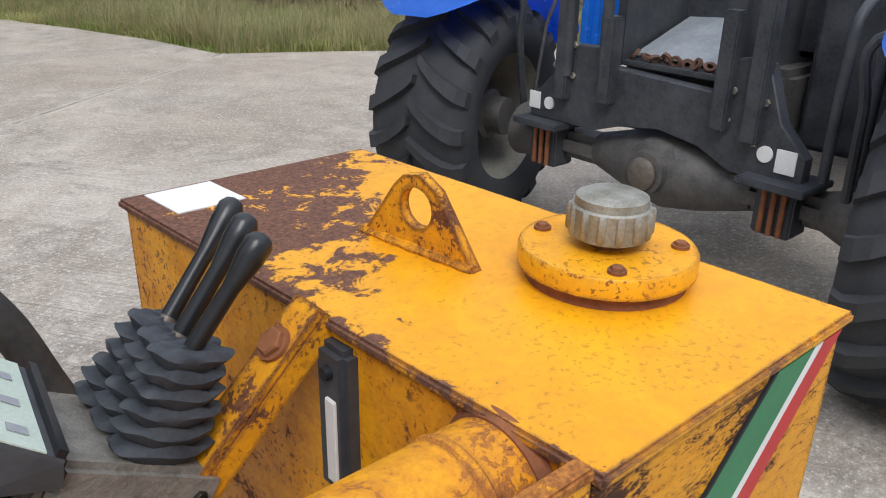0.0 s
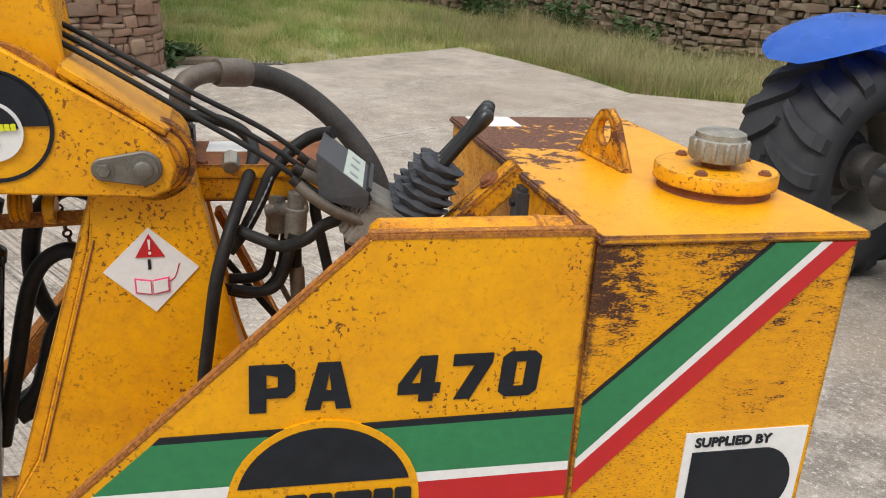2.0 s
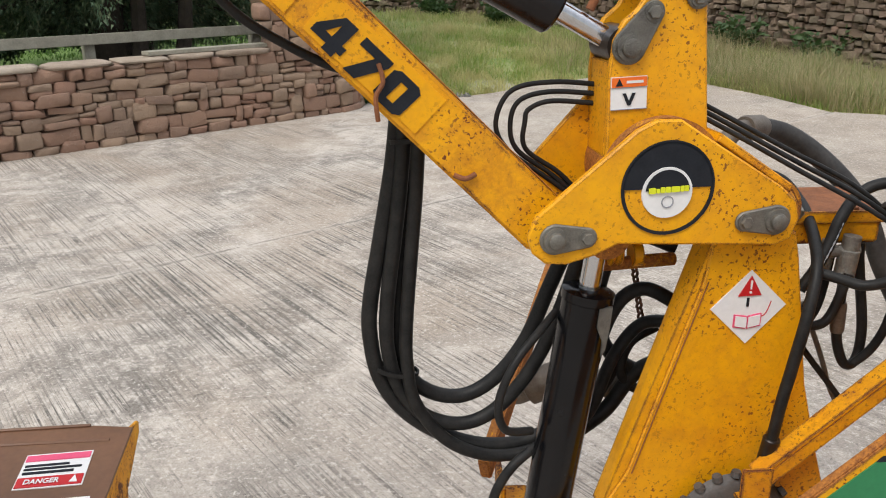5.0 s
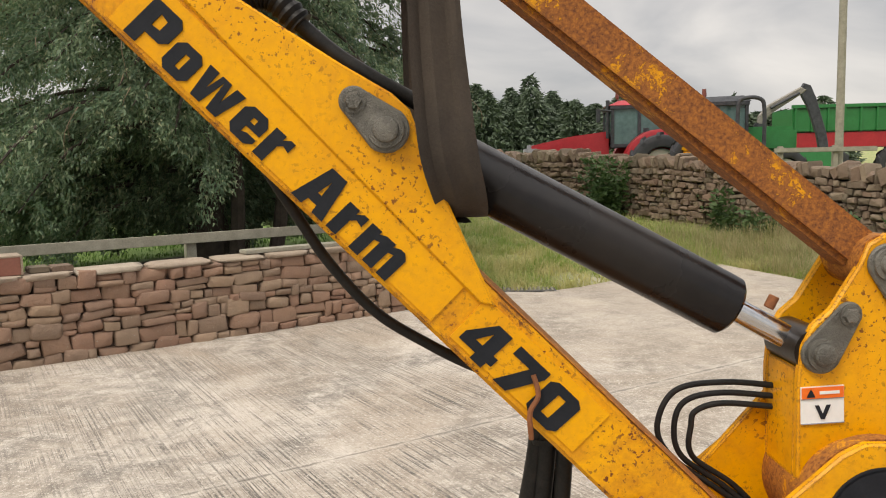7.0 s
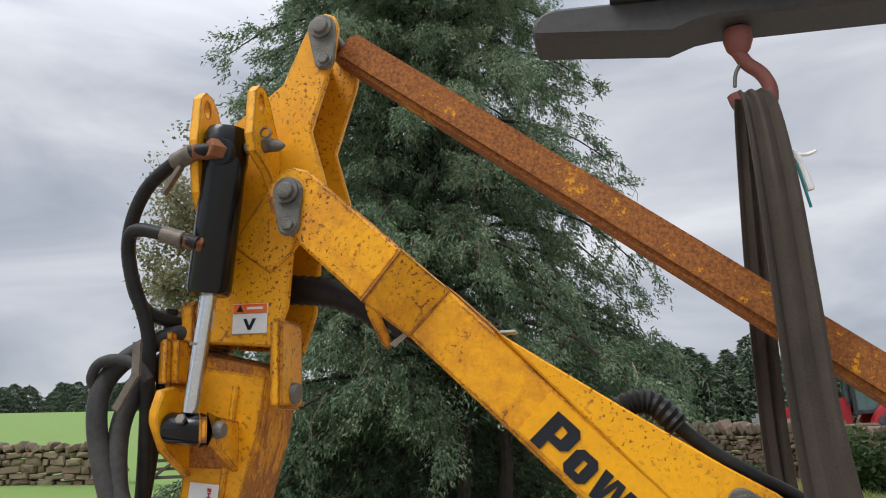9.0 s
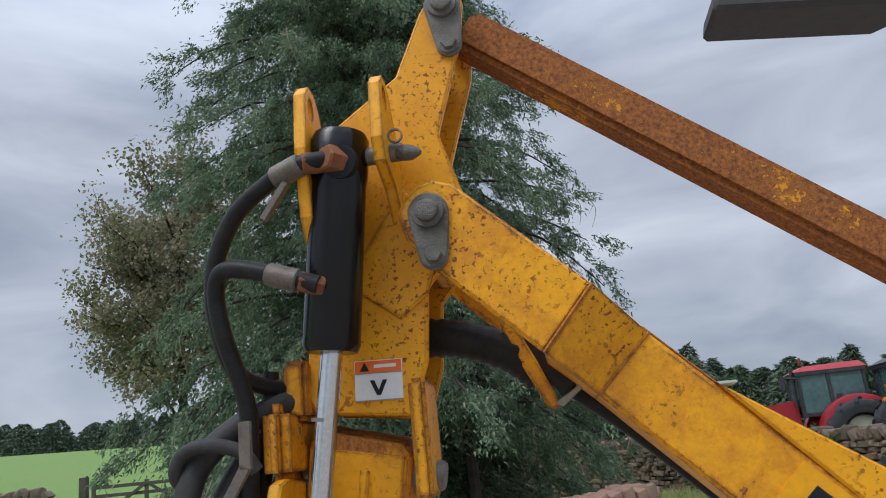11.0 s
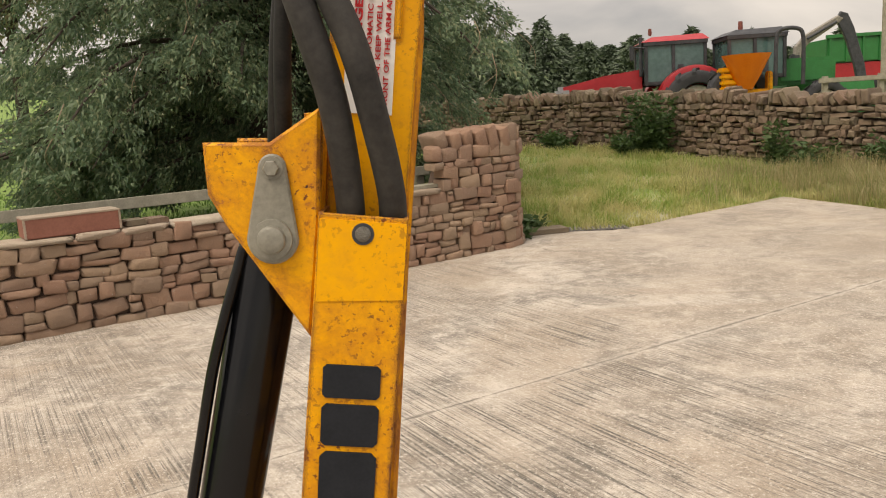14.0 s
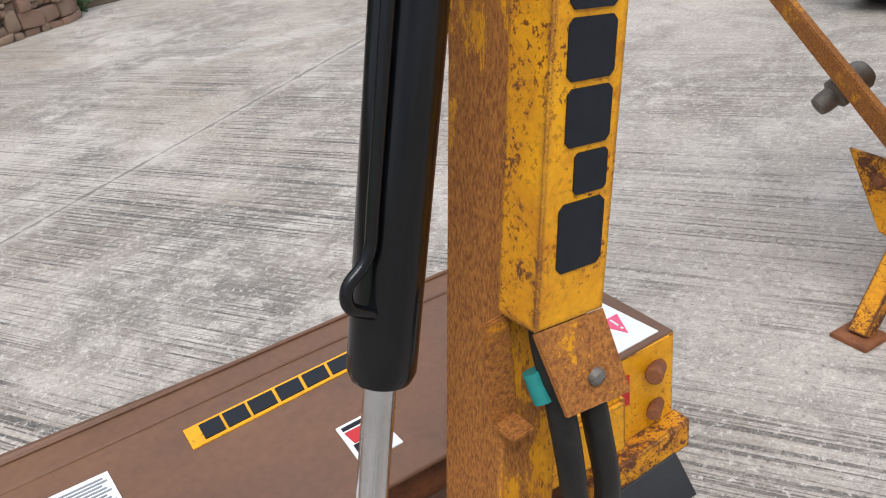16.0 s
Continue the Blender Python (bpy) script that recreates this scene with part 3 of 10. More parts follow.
def box(x0, y0, z0, x1, y1, z1, bevel=0.003, m=None):
    bm = bmesh.new()
    bmesh.ops.create_cube(bm, size=1)
    bmesh.ops.transform(bm, verts=bm.verts, matrix=Matrix.Translation(((x0 + x1) / 2, (y0 + y1) / 2, (z0 + z1) / 2)) @ Matrix.Diagonal((abs(x1 - x0), abs(y1 - y0), abs(z1 - z0), 1)))
    if bevel:
        bmesh.ops.bevel(bm, geom=bm.edges[:], offset=bevel, segments=2, affect="EDGES", clamp_overlap=True)
    if m is not None:
        bm.transform(m)
    return bm


def merged(*bms):
    out = bmesh.new()
    for b in bms:
        tmp = bpy.data.meshes.new("tmp")
        b.to_mesh(tmp)
        b.free()
        out.from_mesh(tmp)
        bpy.data.meshes.remove(tmp)
    return out


def turned(p0, p1, profile, seg=24):
    """A turned body from p0 to p1. profile: (share of the length, radius) along it."""
    p0, p1 = Vector(p0), Vector(p1)
    axis = p1 - p0
    q = axis.to_track_quat("Z", "Y")
    bm = bmesh.new()
    rings = []
    for s, r in profile:
        rings.append([bm.verts.new(p0 + axis * s + q @ Vector((r * math.cos(k * math.tau / seg), r * math.sin(k * math.tau / seg), 0))) for k in range(seg)])
    for a, b in zip(rings, rings[1:]):
        for k in range(seg):
            bm.faces.new((a[k], a[(k + 1) % seg], b[(k + 1) % seg], b[k]))
    bm.faces.new(rings[0][::-1])
    bm.faces.new(rings[-1])
    bmesh.ops.recalc_face_normals(bm, faces=bm.faces)
    return bm


def rod(p0, p1, r, seg=20, chamfer=0.15):
    n = max((Vector(p1) - Vector(p0)).length, 1e-5)
    c = min(0.45, chamfer * r / n)
    return turned(p0, p1, [(0, r * (1 - chamfer)), (c, r), (1 - c, r), (1, r * (1 - chamfer))], seg)


def smooth_path(pts, per=7):
    pts = [Vector(p) for p in pts]
    out = []
    for i in range(len(pts) - 1):
        a, b, c, d = pts[max(i - 1, 0)], pts[i], pts[i + 1], pts[min(i + 2, len(pts) - 1)]
        for k in range(per):
            t = k / per
            out.append(0.5 * ((2 * b) + (c - a) * t + (2 * a - 5 * b + 4 * c - d) * t * t + (3 * b - a - 3 * c + d) * t ** 3))
    return out + [pts[-1]]


def hose_mesh(pts, r, seg=12, per=7, ribs=0.0):
    """A round hose swept along a smooth line through the points."""
    path = smooth_path(pts, per)
    bm = bmesh.new()
    up, rings = Vector((0.13, 0.31, 0.94)).normalized(), []
    for i, p in enumerate(path):
        t = (path[min(i + 1, len(path) - 1)] - path[max(i - 1, 0)]).normalized()
        n = (up - t * up.dot(t)).normalized()
        up = n
        s = t.cross(n)
        rr = r * (1 + ribs * (1 if i % 2 else -1))
        rings.append([bm.verts.new(p + rr * (math.cos(k * math.tau / seg) * n + math.sin(k * math.tau / seg) * s)) for k in range(seg)])
    for a, b in zip(rings, rings[1:]):
        for k in range(seg):
            bm.faces.new((a[k], a[(k + 1) % seg], b[(k + 1) % seg], b[k]))
    bm.faces.new(rings[0][::-1])
    bm.faces.new(rings[-1])
    bmesh.ops.recalc_face_normals(bm, faces=bm.faces)
    return bm


def disc_pts(cx, cz, r, n=40, a0=0.0, a1=360.0):
    full = abs(a1 - a0) >= 359.9
    m = n if full else n + 1
    return [(cx + r * math.cos(radians(a0 + (a1 - a0) * k / n)), cz + r * math.sin(radians(a0 + (a1 - a0) * k / n))) for k in range(m)]


def ring_mesh(cx, cz, r0, r1, y0, y1, n=48):
    bm = bmesh.new()
    rows = [[bm.verts.new((cx + r * math.cos(k * math.tau / n), y, cz + r * math.sin(k * math.tau / n))) for k in range(n)] for r, y in ((r0, y0), (r1, y0), (r1, y1), (r0, y1))]
    for a, b in zip(rows, rows[1:] + rows[:1]):
        for k in range(n):
            bm.faces.new((a[k], a[(k + 1) % n], b[(k + 1) % n], b[k]))
    bmesh.ops.recalc_face_normals(bm, faces=bm.faces)
    return bm


def text_mesh(body, width, height, bold=0.0, shear=0.0, spacing=1.0, depth=0.002):
    """Raised lettering in x and z, facing -y, that fills the given size from its lower left corner."""
    cu = bpy.data.curves.new("lettering", "FONT")
    cu.body, cu.offset, cu.shear, cu.space_character = body, bold, shear, spacing
    cu.resolution_u = 4
    ob = bpy.data.objects.new("lettering", cu)
    scene.collection.objects.link(ob)
    bpy.context.view_layer.update()
    me = bpy.data.meshes.new_from_object(ob.evaluated_get(bpy.context.evaluated_depsgraph_get()))
    bpy.data.objects.remove(ob)
    bm = bmesh.new()
    bm.from_mesh(me)
    bpy.data.meshes.remove(me)
    xs, ys = [v.co.x for v in bm.verts], [v.co.y for v in bm.verts]
    sx, sy = width / (max(xs) - min(xs)), height / (max(ys) - min(ys))
    for v in bm.verts:
        v.co = Vector(((v.co.x - min(xs)) * sx, 0, (v.co.y - min(ys)) * sy))
    made = bmesh.ops.extrude_face_region(bm, geom=bm.faces[:])
    for v in (g for g in made["geom"] if isinstance(g, bmesh.types.BMVert)):
        v.co.y -= depth
    bmesh.ops.recalc_face_normals(bm, faces=bm.faces)
    return bm


GLYPHS = {
    "P": (((0, 0), (0.3, 0), (0.3, 1), (0, 1)), ((0.3, 0.8), (0.5, 0.76), (0.8, 0.86), (0.66, 1), (0.3, 1)), ((0.5, 0.52), (0.8, 0.44), (0.8, 0.86), (0.5, 0.76)), ((0.3, 0.3), (0.66, 0.3), (0.8, 0.44), (0.5, 0.52), (0.3, 0.5))),
    "A": (((0, 0), (0.28, 0), (0.31, 0.18), (0.37, 0.4), (0.42, 0.78), (0.42, 1), (0.22, 1)), ((0.84, 0), (0.62, 1), (0.42, 1), (0.42, 0.78), (0.47, 0.4), (0.53, 0.18), (0.56, 0)), ((0.31, 0.18), (0.53, 0.18), (0.47, 0.4), (0.37, 0.4))),
    "4": (((0.42, 0), (0.70, 0), (0.70, 1), (0.42, 1)), ((0, 0.17), (0.42, 0.17), (0.42, 0.40), (0, 0.40)), ((0.70, 0.17), (0.82, 0.17), (0.82, 0.40), (0.70, 0.40)), ((0, 0.40), (0.24, 0.40), (0.42, 0.78), (0.42, 1), (0.36, 1))),
    "7": (((0, 0.75), (0.44, 0.75), (0.10, 0), (0.42, 0), (0.78, 0.80), (0.78, 1), (0, 1)),),
    "o": (((0.14, 0), (0.52, 0), (0.66, 0.14), (0.40, 0.20), (0.28, 0.20), (0, 0.14)), ((0.66, 0.14), (0.66, 0.60), (0.40, 0.54), (0.40, 0.20)), ((0.66, 0.60), (0.52, 0.74), (0.14, 0.74), (0, 0.60), (0.28, 0.54), (0.40, 0.54)), ((0, 0.60), (0, 0.14), (0.28, 0.20), (0.28, 0.54))),
    "w": (((0.12, 0), (0.36, 0), (0.46, 0.74), (0.43, 0.74), (0.34, 0.74), (0.26, 0.30), (0.24, 0.74), (0, 0.74)), ((0.54, 0), (0.80, 0), (0.96, 0.74), (0.72, 0.74), (0.66, 0.30), (0.58, 0.74), (0.46, 0.74), (0.45, 0.68))),
    "e": (((0.14, 0), (0.50, 0), (0.64, 0.12), (0.64, 0.22), (0.40, 0.22), (0.28, 0.16), (0, 0.14)), ((0, 0.60), (0, 0.14), (0.28, 0.16), (0.28, 0.56)), ((0.64, 0.58), (0.50, 0.74), (0.14, 0.74), (0, 0.60), (0.28, 0.56), (0.40, 0.56)), ((0.28, 0.32), (0.64, 0.32), (0.64, 0.58), (0.40, 0.56), (0.40, 0.44), (0.28, 0.44))),
    "r": (((0, 0), (0.27, 0), (0.27, 0.74), (0, 0.74)), ((0.27, 0.44), (0.36, 0.54), (0.52, 0.50), (0.52, 0.74), (0.40, 0.74), (0.27, 0.62))),
    "m": (((0, 0), (0.26, 0), (0.26, 0.74), (0, 0.74)), ((0.26, 0.50), (0.38, 0.54), (0.38, 0), (0.64, 0), (0.64, 0.74), (0.40, 0.74), (0.26, 0.66)), ((0.64, 0.50), (0.76, 0.54), (0.76, 0), (1.02, 0), (1.02, 0.62), (0.90, 0.74), (0.78, 0.74), (0.64, 0.66))),
    "0": (((0.14, 0), (0.64, 0), (0.78, 0.12), (0.49, 0.22), (0.29, 0.22), (0, 0.12)), ((0.78, 0.12), (0.78, 0.88), (0.49, 0.78), (0.49, 0.22)), ((0.78, 0.88), (0.64, 1), (0.14, 1), (0, 0.88), (0.29, 0.78), (0.49, 0.78)), ((0, 0.88), (0, 0.12), (0.29, 0.22), (0.29, 0.78))),
}


def block_text(body, width, height, shear=0.1, gap=0.16, depth=0.002):
    """Heavy square-cut characters in x and z, facing -y, from the lower left corner."""
    x, plates = 0.0, []
    for ch in body:
        wide = max(p[0] for plate in GLYPHS[ch] for p in plate)
        plates += [[(x + px + shear * pz, pz) for px, pz in plate] for plate in GLYPHS[ch]]
        x += wide + gap
    k = width / (x - gap + shear)
    return merged(*[prism([(px * k, pz * height) for px, pz in plate], -depth, 0.0, 0) for plate in plates])


def at(x, y, z, ry=0.0, rz=0.0):
    """Where a decal drawn in x and z lies: its lower left corner, turned in its plane by ry degrees."""
    return pose(x, y, z, 0, 0, rz) @ pose(0, 0, 0, 0, ry, 0)


def name_shapes(sizes, gap, depth=0.002):
    """Plain shapes with clipped corners, for a maker's name that is not spelt out: (width, height) of each."""
    x, bms = 0.0, []
    for w, h in sizes:
        c = 0.10 * min(w, h)
        bms.append(prism([(x + c, 0), (x + w - c, 0), (x + w, c), (x + w, h - c), (x + w - c, h), (x + c, h), (x, h - c), (x, c)], -depth, 0.001, 0))
        x += w + gap
    return merged(*bms)


def bars(x0, z0, x1, z1, rows, seed, depth=0.002, fill=0.5):
    """Lines of unreadable small print as thin bars."""
    rnd, bms, h = random.Random(seed), [], (z1 - z0) / rows
    for r in range(rows):
        zc = z1 - (r + 0.5) * h
        end = x0 + (x1 - x0) * rnd.uniform(0.55, 1.0)
        bms.append(prism([(x0, zc - h * fill / 2), (end, zc - h * fill / 2), (end, zc + h * fill / 2), (x0, zc + h * fill / 2)], -depth, 0.0005, 0))
    return merged(*bms)


def quad(x0, z0, x1, z1, depth=0.002, back=0.001):
    return prism([(x0, z0), (x1, z0), (x1, z1), (x0, z1)], -depth, back, 0)


def hex_bolt(p, n, r, h, washer=0.0):
    """A hexagon head on a washer."""
    p, n = Vector(p), Vector(n).normalized()
    bms = [turned(p, p + n * h, [(0, r), (0.8, r), (1, r * 0.86)], 6)]
    if washer:
        bms.append(turned(p - n * 0.001, p + n * 0.003, [(0, washer), (1, washer)], 20))
    return merged(*bms)


def pin_plate(c0, r0, c1, r1, y0, y1):
    """A teardrop retaining plate round two bolts."""
    (x0, z0), (x1, z1) = c0, c1
    a = math.atan2(z1 - z0, x1 - x0)
    pts = [(x0 + r0 * math.cos(a + math.pi / 2 + k * math.pi / 12), z0 + r0 * math.sin(a + math.pi / 2 + k * math.pi / 12)) for k in range(13)]
    pts += [(x1 + r1 * math.cos(a - math.pi / 2 + k * math.pi / 12), z1 + r1 * math.sin(a - math.pi / 2 + k * math.pi / 12)) for k in range(13)]
    return prism(pts, y0, y1, 0.002)


def pinned(parent, name, c0, r0, c1, r1, v, mat=None, bolt=0.6):
    """A pin with its retaining plate on the viewer's side of a plate at depth v."""
    plate = part(name, pin_plate(c0, r0, c1, r1, -v - 0.007, -v), mat or STEEL, parent, "greasy grey steel pin retaining plate", ARM)
    part("pin_head", turned((c0[0], -v - 0.006, c0[1]), (c0[0], -v - 0.02, c0[1]), [(0, r0 * 0.80), (0.42, r0 * 0.78), (0.46, r0 * 0.56), (0.88, r0 * 0.52), (1, r0 * 0.42)], 24), mat or STEEL, plate, "", ARM)
    part("bolt", hex_bolt((c1[0], -v - 0.006, c1[1]), (0, -1, 0), r1 * bolt, 0.008, r1 * 0.8), mat or STEEL, plate, "", ARM)
    return plate


# ---- ground ----
EDGE_LINE = [(-1.3, 9.3), (-0.5, 9.15), (0.2, 9.1), (0.75, 9.45), (1.2, 9.9), (2.4, 10.85), (3.05, 11.4), (3.55, 10.05), (3.98, 8.65), (4.2, 7.45), (4.85, 7.15), (5.5, 6.75), (9.0, 4.8), (12, 3.2)]


YARD_RING = EDGE_LINE + [(40, -12), (40, -60), (-40, -60), (-40, -22), (-13, -1.5), (-5.6, 5.0)]


def beyond_edge(x, y):
    """Metres past the concrete's edge, into the verge; negative on the concrete."""
    best, inside = 1e9, False
    for (x0, y0), (x1, y1) in zip(YARD_RING, YARD_RING[1:] + YARD_RING[:1]):
        if (y0 > y) != (y1 > y) and x < x0 + (y - y0) / (y1 - y0) * (x1 - x0):
            inside = not inside
    for (x0, y0), (x1, y1) in zip(EDGE_LINE, EDGE_LINE[1:]):
        dx, dy = x1 - x0, y1 - y0
        t = max(0, min(1, ((x - x0) * dx + (y - y0) * dy) / (dx * dx + dy * dy)))
        best = min(best, math.hypot(x - x0 - t * dx, y - y0 - t * dy))
    return -best if inside else best


def field_height(x, y):
    """The land falls level round the yard and rises to the fields behind."""
    d = max(0.0, min(y - 9.5 - 0.12 * x, 1.35 * beyond_edge(x, y) - 0.3))
    h = 0.82 * (1 - math.exp(-d / 6.0)) + 0.010 * max(0.0, d - 8)
    left = min(95.0, max(0.0, (-x - 4.5) * 0.75 + (y - 5.5) * 0.62))
    hl = 0.25 * (1 - math.exp(-left / 5.0)) + 0.075 * max(0.0, left - 10)
    f = 1 / (1 + math.exp(max(-60.0, min(60.0, (x + 2.2 + 0.10 * y) * 0.9))))
    return (1 - f) * h + f * hl


def ground_sheet():
    steps = [-900, -400, -200, -120, -80, -60, -45, -35, -28] + [-22 + 0.75 * k for k in range(62)] + [26, 32, 40, 55, 80, 120, 200, 400, 900]
    bm = bmesh.new()
    grid = [[bm.verts.new((x, y, -0.035 + field_height(x, y) + (0.02 * noise.noise((x, y, 0)) if y > 9 else 0))) for y in steps] for x in steps]
    for a, b in zip(grid, grid[1:]):
        for k in range(len(steps) - 1):
            bm.faces.new((a[k], b[k], b[k + 1], a[k + 1]))
    return bm


single("ground", ground_sheet(), TURF, "rough green and straw-coloured turf around the farmyard", "ground", kind="structure")

# Two casts of brushed concrete, with an open joint between them.
JOINT_A, JOINT_D = Vector((-2.95, 2.31)), Vector((7.1, 5.12)).normalized()


def slab(pts):
    bm = bmesh.new()
    a = [bm.verts.new((x, y, 0)) for x, y in pts]
    b = [bm.verts.new((x, y, -0.15)) for x, y in pts]
    bm.faces.new(a)
    for i in range(len(pts)):
        bm.faces.new((a[i], b[i], b[(i + 1) % len(pts)], a[(i + 1) % len(pts)]))
    bmesh.ops.recalc_face_normals(bm, faces=bm.faces)
    bmesh.ops.triangulate(bm, faces=[f for f in bm.faces if len(f.verts) > 4], ngon_method="EAR_CLIP")
    return bm


def on_joint(s, off):
    p = JOINT_A + JOINT_D * s + Vector((-JOINT_D.y, JOINT_D.x)) * off
    return (p.x, p.y)


yard = tagged(new("pavement"), "pale grey brushed concrete farmyard cast in large bays", "concrete yard", kind="structure")
FAR_EDGE = [(4.15, 7.40), (3.95, 8.6), (3.55, 10.0), (3.05, 11.35), (2.4, 10.8), (1.2, 9.85), (0.75, 9.4), (0.2, 9.02), (-0.5, 9.15), (-0.95, 8.9)]
part("slab", slab([on_joint(-60, 0.0022), on_joint(8.72, 0.0022)] + FAR_EDGE[1:] + [(-5.6, 5.0), (-13, -1.5), (-40, -22)]), CONCRETE, yard)
part("slab", slab([on_joint(-60, -0.0022), (-40, -60), (60, -60), (60, -20), (16, 1.2), (9, 4.75), (5.5, 6.7), (4.8, 7.1), on_joint(8.75, -0.0022)]), CONCRETE, yard)


# ---- the dry-stone wall beside the yard ----
def eased_normals(me):
    """Flat faces with soft edges: each corner takes the direction of the larger faces round it."""
    sums = [Vector() for _ in me.vertices]
    for f in me.polygons:
        for v in f.vertices:
            sums[v] += f.normal * f.area ** 0.95
    for f in me.polygons:
        f.use_smooth = True
    me.normals_split_custom_set_from_vertices([n.normalized() if n.length > 1e-9 else Vector((0, 0, 1)) for n in sums])


def stone_variant(seed, mat=None):
    """A roughly squared stone in a unit box, its face bulged and its corners knocked off."""
    rnd = random.Random(seed)
    bm = bmesh.new()
    bmesh.ops.create_cube(bm, size=1)
    # Each corner is shifted first, so that no two faces stay square; then the edges are knocked off.
    for v in bm.verts:
        v.co.x *= rnd.uniform(0.76, 1.06)
        v.co.z *= rnd.uniform(0.74, 1.08)
        v.co.y *= rnd.uniform(0.90, 1.06)
    bmesh.ops.bevel(bm, geom=bm.edges[:], offset=rnd.uniform(0.06, 0.14), segments=1, affect="EDGES")
    for v in bm.verts:
        j = 0.036
        v.co += Vector((rnd.uniform(-j, j), rnd.uniform(-j, j), rnd.uniform(-j, j)))
    # The dressed faces are broken into a few uneven facets.
    for f in [f for f in bm.faces if f.calc_area() > 0.3 and abs(f.normal.y) > 0.8]:
        mid = f.calc_center_median() + Vector((rnd.uniform(-0.22, 0.22), 0, rnd.uniform(-0.22, 0.22)))
        mid.y *= rnd.uniform(0.98, 1.14)
        bmesh.ops.poke(bm, faces=[f])[ "verts"][0].co = mid
    me = bpy.data.meshes.new("stone")
    bm.to_mesh(me)
    bm.free()
    me.materials.append(mat or STONE)
    eased_normals(me)
    return me


STONES = [stone_variant(s) for s in range(36)]
CAPS = [stone_variant(s, STONE_CAP) for s in range(50, 62)]


def wall_line(s):
    """A place along the wall and its direction: straight, then rounding away at its end pier."""
    a, d = Vector((-7.6, 2.85)), Vector((0.777, 0.629))
    straight = 8.35
    if s <= straight:
        return a + d * s, d
    r, t = 0.55, (s - straight) / 0.55
    c = a + d * straight + Vector((-d.y, d.x)) * r
    ang = math.atan2(d.y, d.x) - math.pi / 2 + t
    return c + r * Vector((math.cos(ang), math.sin(ang))), Vector((-math.sin(ang), math.cos(ang)))


WALL_END = 9.7
stone_wall = tagged(new("stone_wall"), "low red sandstone dry-stone wall with a rounded end pier", "stone wall", kind="structure")
wall_rest = []


def lay_stone(count, place, size, rz, tilt, cap=False):
    m = Matrix.Translation(place) @ Matrix.Rotation(rz, 4, "Z") @ Matrix.Rotation(tilt, 4, "Y") @ Matrix.Diagonal((*size, 1))
    if cap:
        ob = new("capstone", CAPS[random.randrange(len(CAPS))])
        ob.matrix_world = m
        ob.parent = stone_wall
    elif count[0] < 298:
        ob = new("stone", STONES[random.randrange(len(STONES))])
        ob.matrix_world = m
        ob.parent = stone_wall
        count[0] += 1
    else:
        bm = bmesh.new()
        bm.from_mesh(STONES[random.randrange(len(STONES))])
        bm.transform(m)
        wall_rest.append(bm)


def build_wall():
    rnd, jobs = random.Random(4), []
    z, course = -0.02, 0
    while z < 1.12:
        h = rnd.uniform(0.065, 0.155)
        if z < 0.70:
            lo, hi = 0.0, WALL_END
        else:
            lo, hi = 7.55 + rnd.uniform(-0.05, 0.05), WALL_END
        s = lo + rnd.uniform(-0.1, 0.0)
        while s < hi:
            w = rnd.choice((rnd.uniform(0.07, 0.13), rnd.uniform(0.12, 0.20), rnd.uniform(0.14, 0.24), rnd.uniform(0.20, 0.32))) * (1.1 if h > 0.12 else 1.0)
            p, d = wall_line(s + w / 2)
            split, cut = rnd.random() < 0.24 and h > 0.10, rnd.uniform(0.35, 0.65)
            grow = rnd.uniform(1.15, 1.35) if rnd.random() < 0.12 else 1.0
            for zz, hh in (((z, h * cut), (z + h * cut, h * (1 - cut))) if split else ((z, h * grow),)):
                out = rnd.uniform(-0.012, 0.018) + (0.016 if grow > 1 and not split else 0)
                q = p + Vector((d.y, -d.x)) * (-0.09 + out)
                jobs.append((s, Vector((q.x, q.y, zz + hh / 2)), (w * rnd.uniform(1.02, 1.16), 0.20, hh * rnd.uniform(1.0, 1.26)), math.atan2(d.y, d.x), rnd.uniform(-0.12, 0.12), False))
            s += w
        z += h
        course += 1
    # Flat capping along the low wall, and upright coping on the pier.
    s = 0.0
    while s < 7.5:
        w = rnd.uniform(0.28, 0.72)
        p, d = wall_line(s + w / 2)
        q = p + Vector((d.y, -d.x)) * -0.15
        jobs.append((s, Vector((q.x, q.y, 0.735)), (w, 0.36, rnd.uniform(0.045, 0.07)), math.atan2(d.y, d.x), rnd.uniform(-0.02, 0.02), True))
        s += w
    s = 7.5
    while s < WALL_END + 0.05:
        w = rnd.uniform(0.12, 0.21)
        p, d = wall_line(s + w / 2)
        q = p + Vector((d.y, -d.x)) * -0.16
        jobs.append((s, Vector((q.x, q.y, 1.23)), (w * 0.95, 0.34, rnd.uniform(0.20, 0.28)), math.atan2(d.y, d.x), rnd.uniform(-0.40, -0.05), False))
        s += w
    jobs.sort(key=lambda j: -j[0])
    return jobs


